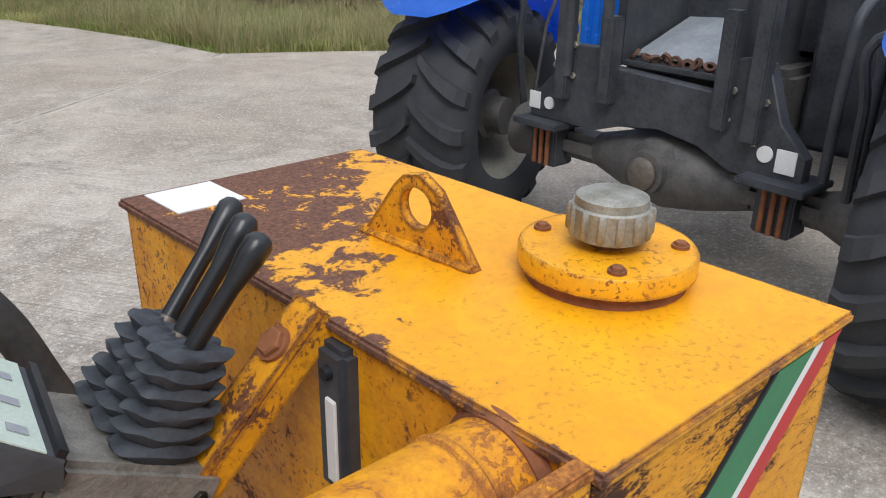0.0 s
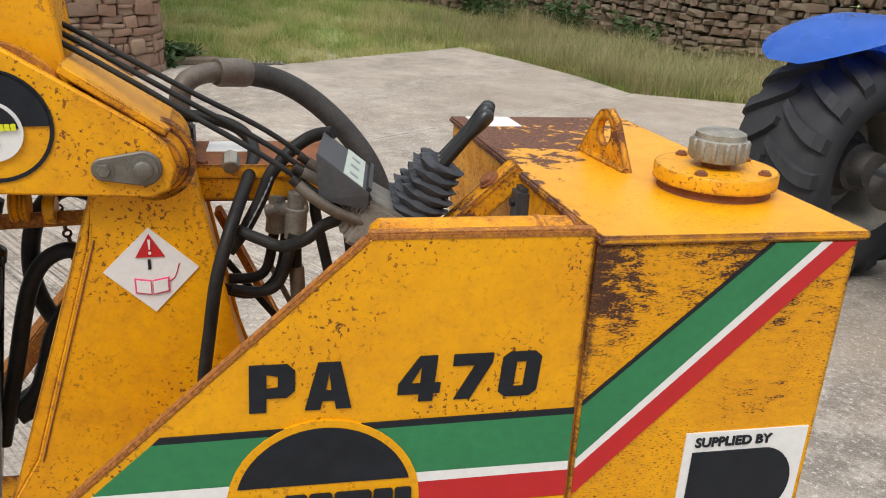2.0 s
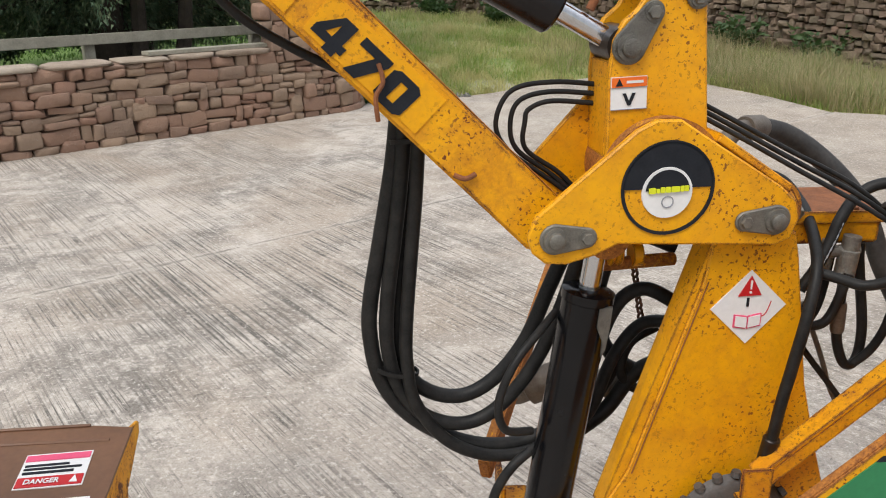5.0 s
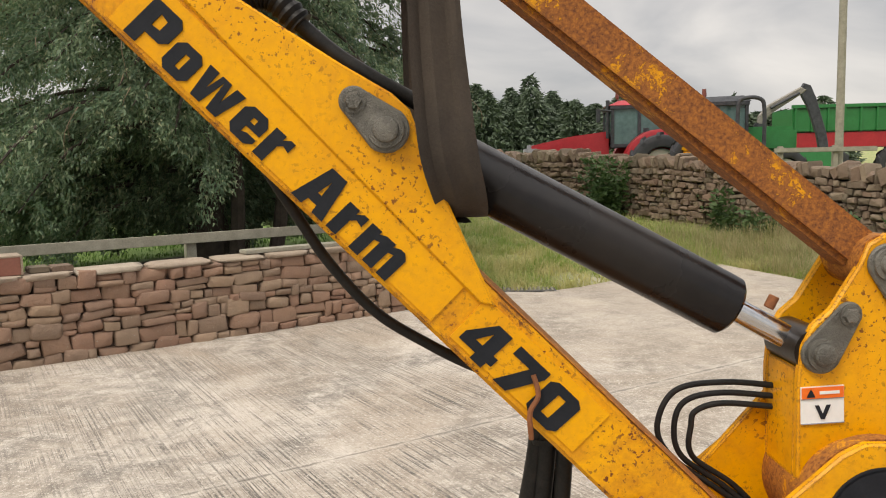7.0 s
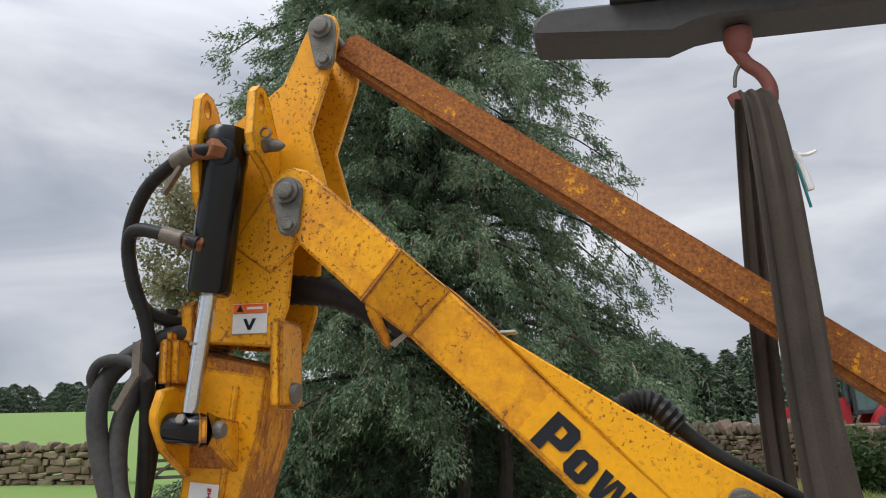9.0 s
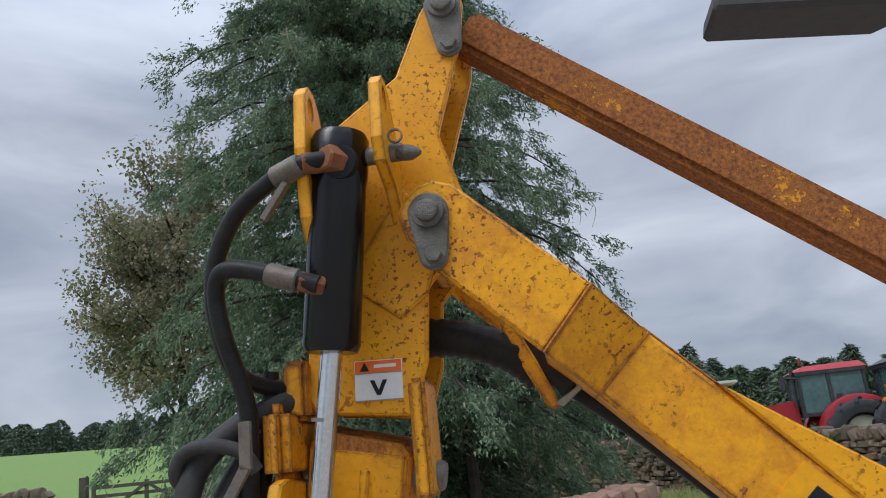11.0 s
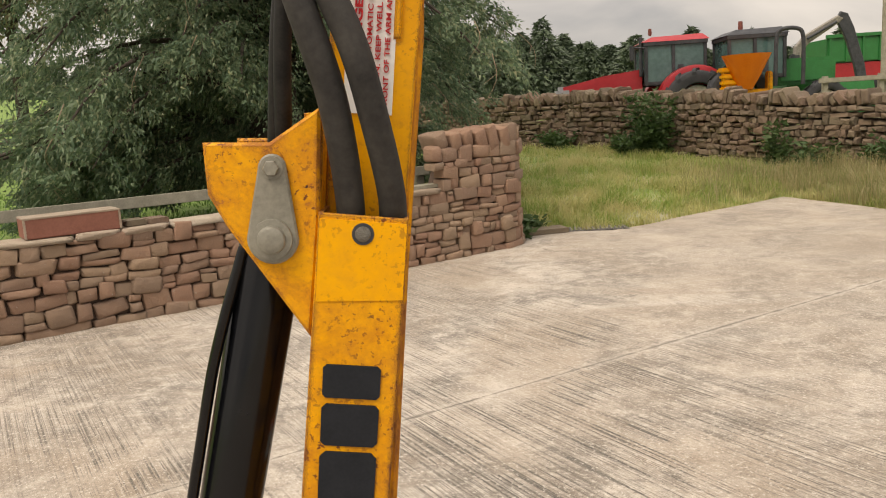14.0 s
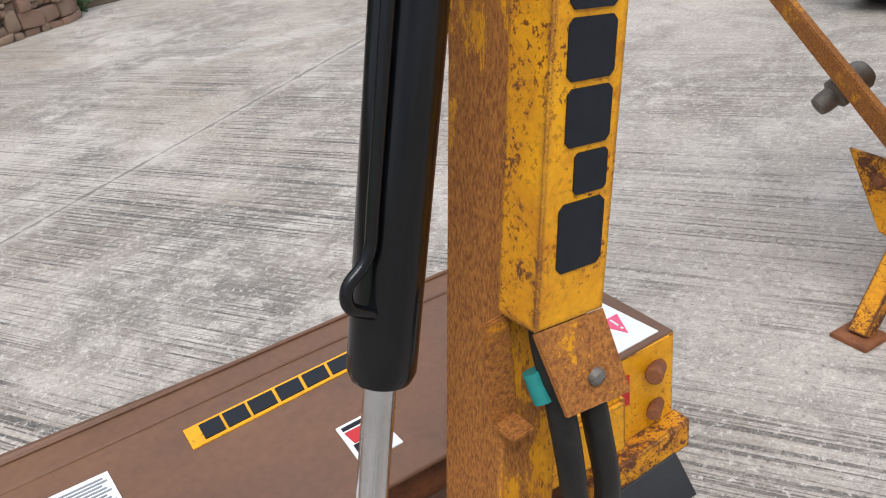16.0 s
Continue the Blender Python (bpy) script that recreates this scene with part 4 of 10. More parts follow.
def wall_core():
    bm = bmesh.new()
    n, rows = 64, []
    for k in range(n + 1):
        s = -0.2 + (WALL_END - 0.1) * k / n
        p, d = wall_line(max(s, 0) if s > 0 else s)
        top = 1.14 if s > 7.7 else 0.72
        f, bk = p + Vector((d.y, -d.x)) * -0.045, p + Vector((d.y, -d.x)) * -0.30
        rows.append([bm.verts.new(c) for c in ((f.x, f.y, -0.2), (f.x, f.y, top), (bk.x, bk.y, top), (bk.x, bk.y, -0.2))])
    for a, b in zip(rows, rows[1:]):
        for k in range(4):
            bm.faces.new((a[k], a[(k + 1) % 4], b[(k + 1) % 4], b[k]))
    bm.faces.new(rows[0])
    bm.faces.new(rows[-1][::-1])
    bmesh.ops.recalc_face_normals(bm, faces=bm.faces)
    return bm


part("rubble_core", wall_core(), MORTAR, stone_wall, smooth=False)
part("wall_back", merged(*[b for b in [wall_core()]]), MORTAR, stone_wall, space=Matrix.Translation((-0.05, 0.06, -0.02)), smooth=False)


def flat_stone(place, size, rz, name, label, mat):
    bm = box(-0.5, -0.5, -0.5, 0.5, 0.5, 0.5, 0)
    bm.transform(Matrix.Diagonal((*size, 1)))
    bmesh.ops.bevel(bm, geom=bm.edges[:], offset=0.008, segments=2, affect="EDGES")
    bm.transform(Matrix.Translation(place) @ Matrix.Rotation(rz, 4, "Z"))
    return single(name, bm, mat, label, "stone")


# ---- the hedge cutter: main frame and oil tank ----
cutter = thing("hedge_cutter", "worn yellow tractor-mounted hedge cutter with folded arm standing on concrete", "hedge cutter")


def prop_leg(top, foot, w, name="stand_leg"):
    """A square prop leg with a small foot plate."""
    top, foot = Vector(top), Vector(foot)
    q = (top - foot).to_track_quat("Z", "Y").to_matrix().to_4x4()
    leg = part(name, box(-w / 2, -w / 2, 0, w / 2, w / 2, (top - foot).length, 0.003, Matrix.Translation(foot) @ q), YELLOW_RUSTY, cutter, "rusty yellow square prop leg")
    part("foot_plate", box(foot.x - 0.05, foot.y - 0.05, 0.0, foot.x + 0.05, foot.y + 0.05, 0.012, 0.002), RUST, leg)
    return leg


prop_leg((-0.085, 0.335, 0.36), (-0.165, 0.375, 0.008), 0.055)
prop_leg((0.02, 0.56, 0.36), (-0.235, 0.545, 0.008), 0.05)
gus = prism([(0.545, 0.44), (0.69, 0.445), (0.665, 0.40), (0.585, 0.255), (0.545, 0.245)], 0.145, 0.157, 0.002)
gus.transform(Matrix(((0, -1, 0, 0), (1, 0, 0, 0), (0, 0, 1, 0), (0, 0, 0, 1))))
gusset = part("frame_gusset", gus, YELLOW_RUSTY, cutter, "chipped yellow frame gusset with a bolt")
part("bolt", hex_bolt((-0.157, 0.60, 0.385), (-1, 0, 0), 0.013, 0.010, 0.017), RUST, gusset)
part("cross_rail", box(-0.15, 0.345, 0.335, -0.09, 0.62, 0.40, 0.004), YELLOW_WORN, cutter, "yellow square frame rail between the prop legs")
prop_leg((0.52, 0.20, 0.42), (0.545, 0.18, 0.008), 0.06)
prop_leg((0.98, 0.55, 0.42), (1.0, 0.58, 0.008), 0.06)
part("rear_brace", box(0, -0.028, -0.012, 0.73, 0.028, 0.012, 0.003, look((0.07, 1.16, 0.775), (-0.20, 0.52, 0.485)) @ pose(0, 0, 0, 0, 90, 0)), RUST_ORANGE, cutter, "orange-rusted slanting brace")
part("slew_pump", turned((-0.10, 0.825, 0.505), (0.02, 0.78, 0.58), [(0, 0.024), (0.1, 0.028), (0.3, 0.028), (0.35, 0.040), (0.9, 0.040), (1, 0.03)], 24), FITTING, cutter, "dark hydraulic pump with a capped end")

PANEL = [(0.0, 0.443), (0.007, 0.637), (0.507, 1.100), (0.525, 1.104), (0.760, 1.100), (0.756, 0.405), (0.40, 0.405), (0.27, 0.412), (0.14, 0.425)]
panel = part("side_panel", prism(PANEL, 0.0, 0.012, 0.003), YELLOW_PANEL, cutter, "large yellow side panel with coloured stripes and rusty edges")
part("panel_ground", prism([(0.16, 0.745), (0.757, 0.745), (0.757, 0.664), (0.14, 0.664), (0.10, 0.693)], -0.002, 0.001, 0), YELLOW_FRESH, panel)
part("stripe", prism([(0.266, 0.860), (0.757, 0.866), (0.757, 0.798), (0.198, 0.798)], -0.0025, 0.001, 0), GREEN, panel, "green painted stripe")
part("stripe", prism([(0.274, 0.868), (0.757, 0.874), (0.757, 0.866), (0.266, 0.860)], -0.0025, 0.001, 0), INK, panel, "thin black stripe")
part("stripe", prism([(0.198, 0.798), (0.757, 0.798), (0.757, 0.785), (0.186, 0.782)], -0.0025, 0.001, 0), WHITE, panel, "white stripe")
part("stripe", prism([(0.186, 0.782), (0.757, 0.785), (0.757, 0.747), (0.150, 0.747)], -0.0025, 0.001, 0), RED, panel, "red stripe")
part("badge_ground", prism(disc_pts(0.455, 0.766, 0.1135), -0.004, 0.001, 0), YELLOW_FRESH, panel)
part("badge_top", prism(disc_pts(0.455, 0.766, 0.104, 40, 15.5, 164.5), -0.0055, 0.001, 0), INK, panel, "black half disc of a round badge")
low = [(0.455 + 0.108 * math.cos(radians(a)), 0.766 + 0.108 * math.sin(radians(a))) for a in range(202, 339, 4)]
inn = [(0.455 + 0.099 * math.cos(radians(a)), 0.766 + 0.099 * math.sin(radians(a))) for a in range(334, 205, -4)]
part("badge_arc", prism(low + inn, -0.0055, 0.001, 0), INK, panel)
part("badge_bar", prism([(0.357, 0.729), (0.553, 0.729), (0.553, 0.724), (0.357, 0.724)], -0.0055, 0.001, 0), INK, panel)
part("badge_name", name_shapes([(0.036, 0.031), (0.019, 0.023), (0.026, 0.031), (0.027, 0.031), (0.044, 0.031), (0.023, 0.031), (0.020, 0.031)], 0.0026, 0.003), INK, panel, "black bars of the maker's name", at(0.348, -0.004, 0.749))
part("lettering", block_text("PA", 0.116, 0.060, 0.03, 0.18), INK, panel, "heavy black model letters", at(0.372, 0.0, 0.893))
part("lettering", block_text("470", 0.172, 0.059, 0.08, 0.20), INK, panel, "heavy black model number", at(0.538, 0.0, 0.896))


def chevron(x, z, s, h, parent, lean=1):
    pts = [(0.0, 0.0), (0.048, 0.030), (0.092, 0.030), (0.046, 0.0), (0.092, -0.032), (0.048, -0.032)]
    part("chevron", prism([(x + lean * px * s, z + pz * h - 0.10 * lean * px * s) for px, pz in (pts if lean > 0 else pts[::-1])], -0.0025, 0.001, 0), RED, parent, "red warning chevron")


part("panel_ground", prism([(0.006, 0.515), (0.29, 0.492), (0.288, 0.411), (0.14, 0.427), (0.006, 0.446)], -0.0015, 0.001, 0), YELLOW_FRESH, panel)
for cx, cz in ((0.015, 0.479), (0.110, 0.473), (0.205, 0.462)):
    chevron(cx, cz, 0.85, 1.0, panel)
part("folded_edge", box(0.0, -0.003, -0.006, 0.681, 0.013, 0.001, 0.002, Matrix.Translation((0.004, 0.002, 0.637)) @ Matrix.Rotation(radians(-42.8), 4, "Y")), RUST_ORANGE, panel, "rust-orange folded sloping edge")
part("folded_edge", box(0.504, -0.0012, 1.095, 0.760, 0.0152, 1.1045, 0.002), RUST_ORANGE, panel, "rust-orange folded top edge")

# The tank: a welded box of four sides and a lid, set a little askew to its front.
SKEW = Matrix(((1, -0.062, 0, 0.005), (0, 1, 0, 0), (0, 0, 1, 0), (0, 0, 0, 1)))
tank = part("tank_side", prism([(0.764, 0.40), (1.098, 0.40), (1.098, 1.085), (0.764, 1.085)], 0.0, 0.012, 0.003), YELLOW_TANK, cutter, "chipped yellow oil tank front")
part("tank_side", box(0.764, 0.012, 0.40, 0.776, 0.660, 1.085, 0.002), YELLOW_WORN, cutter, "yellow oil tank end plate", SKEW)
part("tank_side", box(1.086, 0.012, 0.40, 1.098, 0.660, 1.085, 0.002), YELLOW_WORN, cutter, "", SKEW)
part("tank_side", box(0.776, 0.648, 0.40, 1.086, 0.660, 1.085, 0.002), YELLOW_WORN, cutter, "", SKEW)
part("tank_floor", box(0.776, 0.012, 0.40, 1.086, 0.648, 0.412, 0), YELLOW_WORN, cutter, "", SKEW)
lid = part("tank_lid", box(0.758, -0.005, 1.085, 1.104, 0.668, 1.096, 0.003), YELLOW_LID, cutter, "yellow tank lid worn to brown rust at one end", SKEW)
part("stripe", prism([(0.767, 0.876), (0.985, 1.083), (1.045, 1.083), (0.767, 0.800)], -0.0025, 0.001, 0), GREEN, tank, "green diagonal stripe")
part("stripe", prism([(0.767, 0.882), (0.979, 1.083), (0.985, 1.083), (0.767, 0.876)], -0.0025, 0.001, 0), INK, tank)
part("stripe", prism([(0.767, 0.800), (1.045, 1.083), (1.060, 1.083), (0.767, 0.786)], -0.0025, 0.001, 0), WHITE, tank, "white diagonal stripe")
part("stripe", prism([(0.767, 0.786), (1.060, 1.083), (1.094, 1.083), (0.767, 0.746)], -0.0025, 0.001, 0), RED, tank, "red diagonal stripe")
sticker = part("dealer_sticker", quad(0.914, 0.560, 1.088, 0.824), WHITE, tank, "large white dealer sticker with a black and red emblem")
part("lettering", text_mesh("SUPPLIED BY", 0.108, 0.014, 0.02), INK, sticker, "", at(0.928, -0.002, 0.803))
emb = [(0.926, 0.795), (0.926, 0.688), (1.03, 0.688)] + [(1.03 + 0.045 * math.cos(radians(a)), 0.7415 + 0.0535 * math.sin(radians(a))) for a in range(-80, 91, 10)]
part("emblem", prism(emb[::-1], -0.004, 0.0, 0), INK, sticker, "black half-round emblem")
part("emblem", prism([(0.926, 0.597), (1.078, 0.597), (1.063, 0.684), (0.934, 0.684)], -0.004, 0.0, 0), RED, sticker, "red emblem foot")
part("dealer_name", name_shapes([(0.018, 0.022), (0.006, 0.022)] + [(0.018, 0.022)] * 6, 0.0026), INK, sticker, "", at(0.928, -0.002, 0.567))
part("panel_ground", prism([(0.80, 0.508), (1.085, 0.508), (1.085, 0.425), (0.80, 0.420)], -0.0015, 0.001, 0), YELLOW_FRESH, tank)
for cx in (0.905, 0.995, 1.085):
    chevron(cx, 0.464, 0.85, 1.05, tank, -1)

# Lid fittings: filler flange, cap, lifting lug, a paper label.
FC = (0.999, 0.182)
flange = part("filler_flange", turned((*FC, 1.096), (*FC, 1.128), [(0, 0.072), (0.38, 0.072), (0.40, 0.083), (0.92, 0.083), (1, 0.081)], 48), YELLOW, lid, "round yellow filler flange")
part("rust_ring", turned((*FC, 1.0955), (*FC, 1.1075), [(0, 0.076), (1, 0.0735)], 40), RUST, flange)
for a in (radians(225), radians(312), radians(108), radians(25)):
    part("bolt", hex_bolt((FC[0] + 0.066 * math.cos(a), FC[1] + 0.066 * math.sin(a), 1.128), (0, 0, 1), 0.0064, 0.006, 0.0084), RUST, flange)
cap = part("filler_cap", turned((*FC, 1.137), (*FC, 1.178), [(0, 0.034), (0.04, 0.037), (0.70, 0.0365), (0.74, 0.034), (0.92, 0.033), (1, 0.026)], 48), ZINC, lid, "dull ribbed metal filler cap")
part("cap_neck", turned((*FC, 1.127), (*FC, 1.142), [(0, 0.019), (1, 0.022)], 24), RUST, cap)
for k in range(14):
    a = k * math.tau / 14
    part("rib", turned((FC[0] + 0.0362 * math.cos(a), FC[1] + 0.0362 * math.sin(a), 1.140), (FC[0] + 0.0362 * math.cos(a), FC[1] + 0.0362 * math.sin(a), 1.166), [(0, 0.0028), (0.1, 0.0042), (0.9, 0.0042), (1, 0.0028)], 8), ZINC, cap)


def lifting_lug():
    pts = [(0.0, 0.0), (0.155, 0.0), (0.105, 0.07), (0.082, 0.083), (0.060, 0.078), (0.048, 0.066)]
    hole = disc_pts(0.078, 0.048, 0.021, 18)
    bm = bmesh.new()
    edge = pts
    for y in (0.0, 0.012):
        vo = [bm.verts.new((x, y, z)) for x, z in edge]
        vi = [bm.verts.new((x, y, z)) for x, z in hole]
        es = [bm.edges.new((vo[i], vo[(i + 1) % len(vo)])) for i in range(len(vo))] + [bm.edges.new((vi[i], vi[(i + 1) % len(vi)])) for i in range(len(vi))]
        bmesh.ops.triangle_fill(bm, use_beauty=True, edges=es)
    vs = list(bm.verts)
    n, h = len(edge), len(hole)
    for i in range(n):
        bm.faces.new((vs[i], vs[(i + 1) % n], vs[n + h + (i + 1) % n], vs[n + h + i]))
    for i in range(h):
        bm.faces.new((vs[n + i], vs[n + (i + 1) % h], vs[2 * n + h + (i + 1) % h], vs[2 * n + h + i]))
    bmesh.ops.recalc_face_normals(bm, faces=bm.faces)
    return bm


lug = part("lifting_lug", lifting_lug(), YELLOW_RUSTY, lid, "rusty triangular lifting lug with an eye", Matrix.Translation((0.884, 0.412, 1.094)) @ Matrix.Rotation(radians(-83), 4, "Z"), smooth=False)
part("weld_bead", hose_mesh([(0.888, 0.415, 1.097), (0.894, 0.34, 1.098), (0.905, 0.262, 1.097)], 0.007, 8, 5, 0.12), YELLOW_WORN, lug)
part("paper_label", box(0.786, 0.577, 1.0955, 0.868, 0.658, 1.0975, 0), WHITE, lid, "blank white paper label", SKEW)

# Behind the panel: the buffer tube, the level gauge and the sloping angle-iron stay.
tube = part("buffer_tube", turned((0.512, 0.082, 1.040), (0.764, 0.082, 1.040), [(0, 0.030), (0.015, 0.044), (0.05, 0.051), (0.80, 0.051), (0.81, 0.053), (0.83, 0.053), (0.84, 0.051), (1, 0.051)], 36), YELLOW_STAINED, cutter, "rust-stained yellow tube behind the panel")
part("weld_collar", turned((0.756, 0.082, 1.040), (0.766, 0.082, 1.040), [(0, 0.053), (1, 0.058)], 32), RUST, tube)
gauge = part("level_gauge", box(0.738, 0.238, 0.93, 0.764, 0.280, 1.078, 0.006), BLACK_FRAME, cutter, "black plastic oil level gauge")
part("sight_glass", box(0.735, 0.248, 0.945, 0.739, 0.262, 1.03, 0.001), WHITE, gauge)
part("bolt", turned((0.739, 0.258, 1.055), (0.732, 0.258, 1.055), [(0, 0.007), (1, 0.006)], 12), INK, gauge)


def stay_bar(p0, p1, w, t, drop):
    """An angle iron: a flat flange on top and a web below it."""
    p0, p1 = Vector(p0), Vector(p1)
    d = (p1 - p0).normalized()
    side = Vector((0, 1, 0))
    up = side.cross(d).normalized() * -1
    up = up if up.z > 0 else -up
    m = Matrix((( d.x, side.x, up.x, p0.x), (d.y, side.y, up.y, p0.y), (d.z, side.z, up.z, p0.z), (0, 0, 0, 1)))
    L = (p1 - p0).length
    return merged(box(0, 0, -t, L, w, 0, 0.0015, m), box(0, 0, -drop, L, t, -t, 0.0015, m))


stay = part("stay_bar", stay_bar((0.248, 0.272, 0.645), (0.742, 0.272, 1.108), 0.038, 0.007, 0.032), YELLOW_RUSTY, cutter, "chipped yellow angle-iron stay")
part("bolt", hex_bolt((0.708, 0.291, 1.078), (-0.68, 0, 0.73), 0.013, 0.009, 0.016), RUST, stay)
part("stay_foot", merged(box(0.222, 0.268, 0.592, 0.275, 0.276, 0.662, 0.002), box(0.222, 0.268, 0.592, 0.275, 0.315, 0.600, 0.002)), YELLOW_RUSTY, stay, "chipped yellow angle foot")

shelf = part("bracket_box", box(0.20, 0.438, 1.004, 0.492, 0.60, 1.056, 0.004), YELLOW_WORN, cutter, "yellow box bracket behind the column")
part("bracket_top", box(0.215, 0.442, 1.056, 0.50, 0.61, 1.061, 0.0015), RUST, shelf, "bare rusty bracket top")
part("bracket_lip", box(0.215, 0.434, 1.042, 0.50, 0.440, 1.064, 0.0015), YELLOW_WORN, shelf)
for bx in (0.29, 0.45):
    part("bolt", hex_bolt((bx, 0.455, 1.061), (0, 0, 1), 0.009, 0.006), RUST, shelf)
part("label", box(0.29, 0.53, 1.0608, 0.36, 0.60, 1.0625, 0), WHITE, shelf)
part("cross_tube", rod((0.02, 0.47, 0.42), (0.50, 0.60, 0.50), 0.028), RUST_ORANGE, cutter, "orange-rusted cross tube")
part("brace_bar", box(-0.018, -0.006, 0, 0.018, 0.006, 0.46, 0.002, look((0.490, 0.56, 0.535), (0.300, 0.56, 0.954)) @ pose(0, 0, -0.46)), RUST_ORANGE, cutter, "rusty flat brace behind the hoses")

# Control valve bank with bellows, levers and tubes.
VT = Matrix.Translation((0.603, 0.268, 1.018)) @ Matrix.Rotation(radians(30), 4, "Y")
bank = part("control_valve", merged(box(-0.084, 0.0, -0.074, 0.052, 0.128, 0.0, 0.006), box(-0.096, 0.008, -0.066, -0.080, 0.120, -0.012, 0.005), box(-0.040, 0.02, -0.080, 0.03, 0.118, -0.064, 0.008)), CAST, cutter, "oily grey cast control valve bank", VT)
for pts in (((0.555, 0.285, 1.005), (0.519, 0.275, 1.024), (0.485, 0.27, 1.040), (0.453, 0.27, 1.062), (0.434, 0.275, 1.078)), ((0.56, 0.31, 1.01), (0.528, 0.31, 1.027), (0.496, 0.31, 1.046), (0.466, 0.31, 1.072), (0.441, 0.31, 1.086)), ((0.565, 0.35, 1.01), (0.536, 0.35, 1.028), (0.506, 0.35, 1.047), (0.474, 0.35, 1.073), (0.449, 0.35, 1.091))):
    spool = part("spool_end", hose_mesh(pts, 0.0082, 14, 4), FITTING, bank, "dusty spool tube")
    part("cable_ferrule", rod(pts[-2], Vector(pts[-1]) + (Vector(pts[-1]) - Vector(pts[-2])) * 0.5, 0.0062, 12), RAM_WORN, spool)
for x, z in ((-0.035, -0.055), (0.012, -0.040), (0.034, -0.022)):
    part("bolt", hex_bolt((x, 0.001, z), (0, -1, 0), 0.006, 0.005), RAM_WORN, bank, "", VT)


def sheet(p, q, r, s, thick=0.003):
    """A flat plate between four corners."""
    n = (Vector(q) - Vector(p)).cross(Vector(s) - Vector(p)).normalized() * thick
    return hull_of([Vector(v) + o for v in (p, q, r, s) for o in (n * 0, n)])


def hull_of(points):
    bm = bmesh.new()
    for v in points:
        bm.verts.new(v)
    bmesh.ops.convex_hull(bm, input=bm.verts)
    bmesh.ops.recalc_face_normals(bm, faces=bm.faces)
    return bm


def blend(p, q, t):
    return Vector(p) + (Vector(q) - Vector(p)) * t


CA, CC, CE, CD = (0.475, 0.402, 1.122), (0.459, 0.276, 1.120), (0.529, 0.256, 1.068), (0.545, 0.382, 1.070)
cover = part("cable_cover", merged(sheet(CC, CE, CD, CA), sheet(CA, CC, (0.462, 0.280, 1.055), (0.478, 0.396, 1.058)), sheet(CC, CE, (0.527, 0.262, 1.045), (0.462, 0.28, 1.055))), COVER_GREY, bank, "dark grey folded cable cover", smooth=False)
up = Vector((0.35, -0.05, 0.9)).normalized() * 0.0035
part("instruction_plate", sheet(blend(CC, CE, 0.50) + up, blend(CC, CE, 0.86) + up, blend(CA, CD, 0.86) + up, blend(CA, CD, 0.50) + up, 0.0012), PLATE_GREEN, cover, "pale worn instruction plate", smooth=False)
for t in (0.12, 0.42, 0.72):
    part("plate_print", sheet(blend(blend(CC, CE, 0.6), blend(CA, CD, 0.6), t) + up * 1.5, blend(blend(CC, CE, 0.76), blend(CA, CD, 0.76), t) + up * 1.5, blend(blend(CC, CE, 0.76), blend(CA, CD, 0.76), t + 0.08) + up * 1.5, blend(blend(CC, CE, 0.6), blend(CA, CD, 0.6), t + 0.08) + up * 1.5, 0.0005), GREY_INK, cover, "", smooth=False)
part("edge_strip", sheet(blend(CC, CE, 0.93) + up, blend(CC, CE, 1.0) + up, blend(CA, CD, 1.0) + up, blend(CA, CD, 0.93) + up, 0.006), GRIP, cover, "black rubber edge strip", smooth=False)

LEVERS = [((0.634, 0.287, 1.098), (0.700, 0.278, 1.182)), ((0.639, 0.317, 1.097), (0.712, 0.322, 1.182)), ((0.645, 0.355, 1.093), (0.728, 0.378, 1.176))]


def bellows(y, top, parent):
    """A rubber gaiter of deep folds round the foot of a lever: narrow across the bank, its folds drawn out to curling lips fore and aft."""
    folds, seg, height = 6, 32, 0.092
    bm, rings = bmesh.new(), []
    for i in range(folds * 4 + 2):
        f = min(i / (folds * 4), 1.0)
        swell = (0.0, 0.62, 1.0, 0.55)[i % 4] * (1.0 if i < folds * 4 else 0.0)
        close = 1.0 - 0.24 * f if i <= folds * 4 else 0.16
        ring = []
        for k in range(seg):
            a = k * math.tau / seg
            ca, sa = math.cos(a), math.sin(a)
            ends = abs(ca) ** 1.6
            rx = (0.0275 + 0.0165 * swell) * close * (1.0 + 0.06 * math.sin(3 * a + i))
            ry = (0.0150 + 0.0045 * swell) * close
            lift = 0.0075 * swell * ends * (1.0 if ca > 0 else 0.55) + 0.0015 * math.sin(5 * a + 2.1 * i)
            ring.append(bm.verts.new((rx * math.copysign(abs(ca) ** 0.8, ca), ry * math.copysign(abs(sa) ** 0.8, sa), height * f + lift)))
        rings.append(ring)
    for p, q in zip(rings, rings[1:]):
        for k in range(seg):
            bm.faces.new((p[k], p[(k + 1) % seg], q[(k + 1) % seg], q[k]))
    bm.faces.new(rings[-1])
    bm.faces.new(rings[0][::-1])
    bmesh.ops.recalc_face_normals(bm, faces=bm.faces)
    foot = VT @ Vector((-0.004, y, 0.0))
    axis = (Vector(top) - foot).normalized()
    side = Vector((0, 1, 0)).cross(axis).normalized()
    m = Matrix.Translation(foot) @ Matrix((side, axis.cross(side), axis)).transposed().to_4x4()
    return part("bellows", bm, RUBBER, parent, "black rubber lever bellows", m)


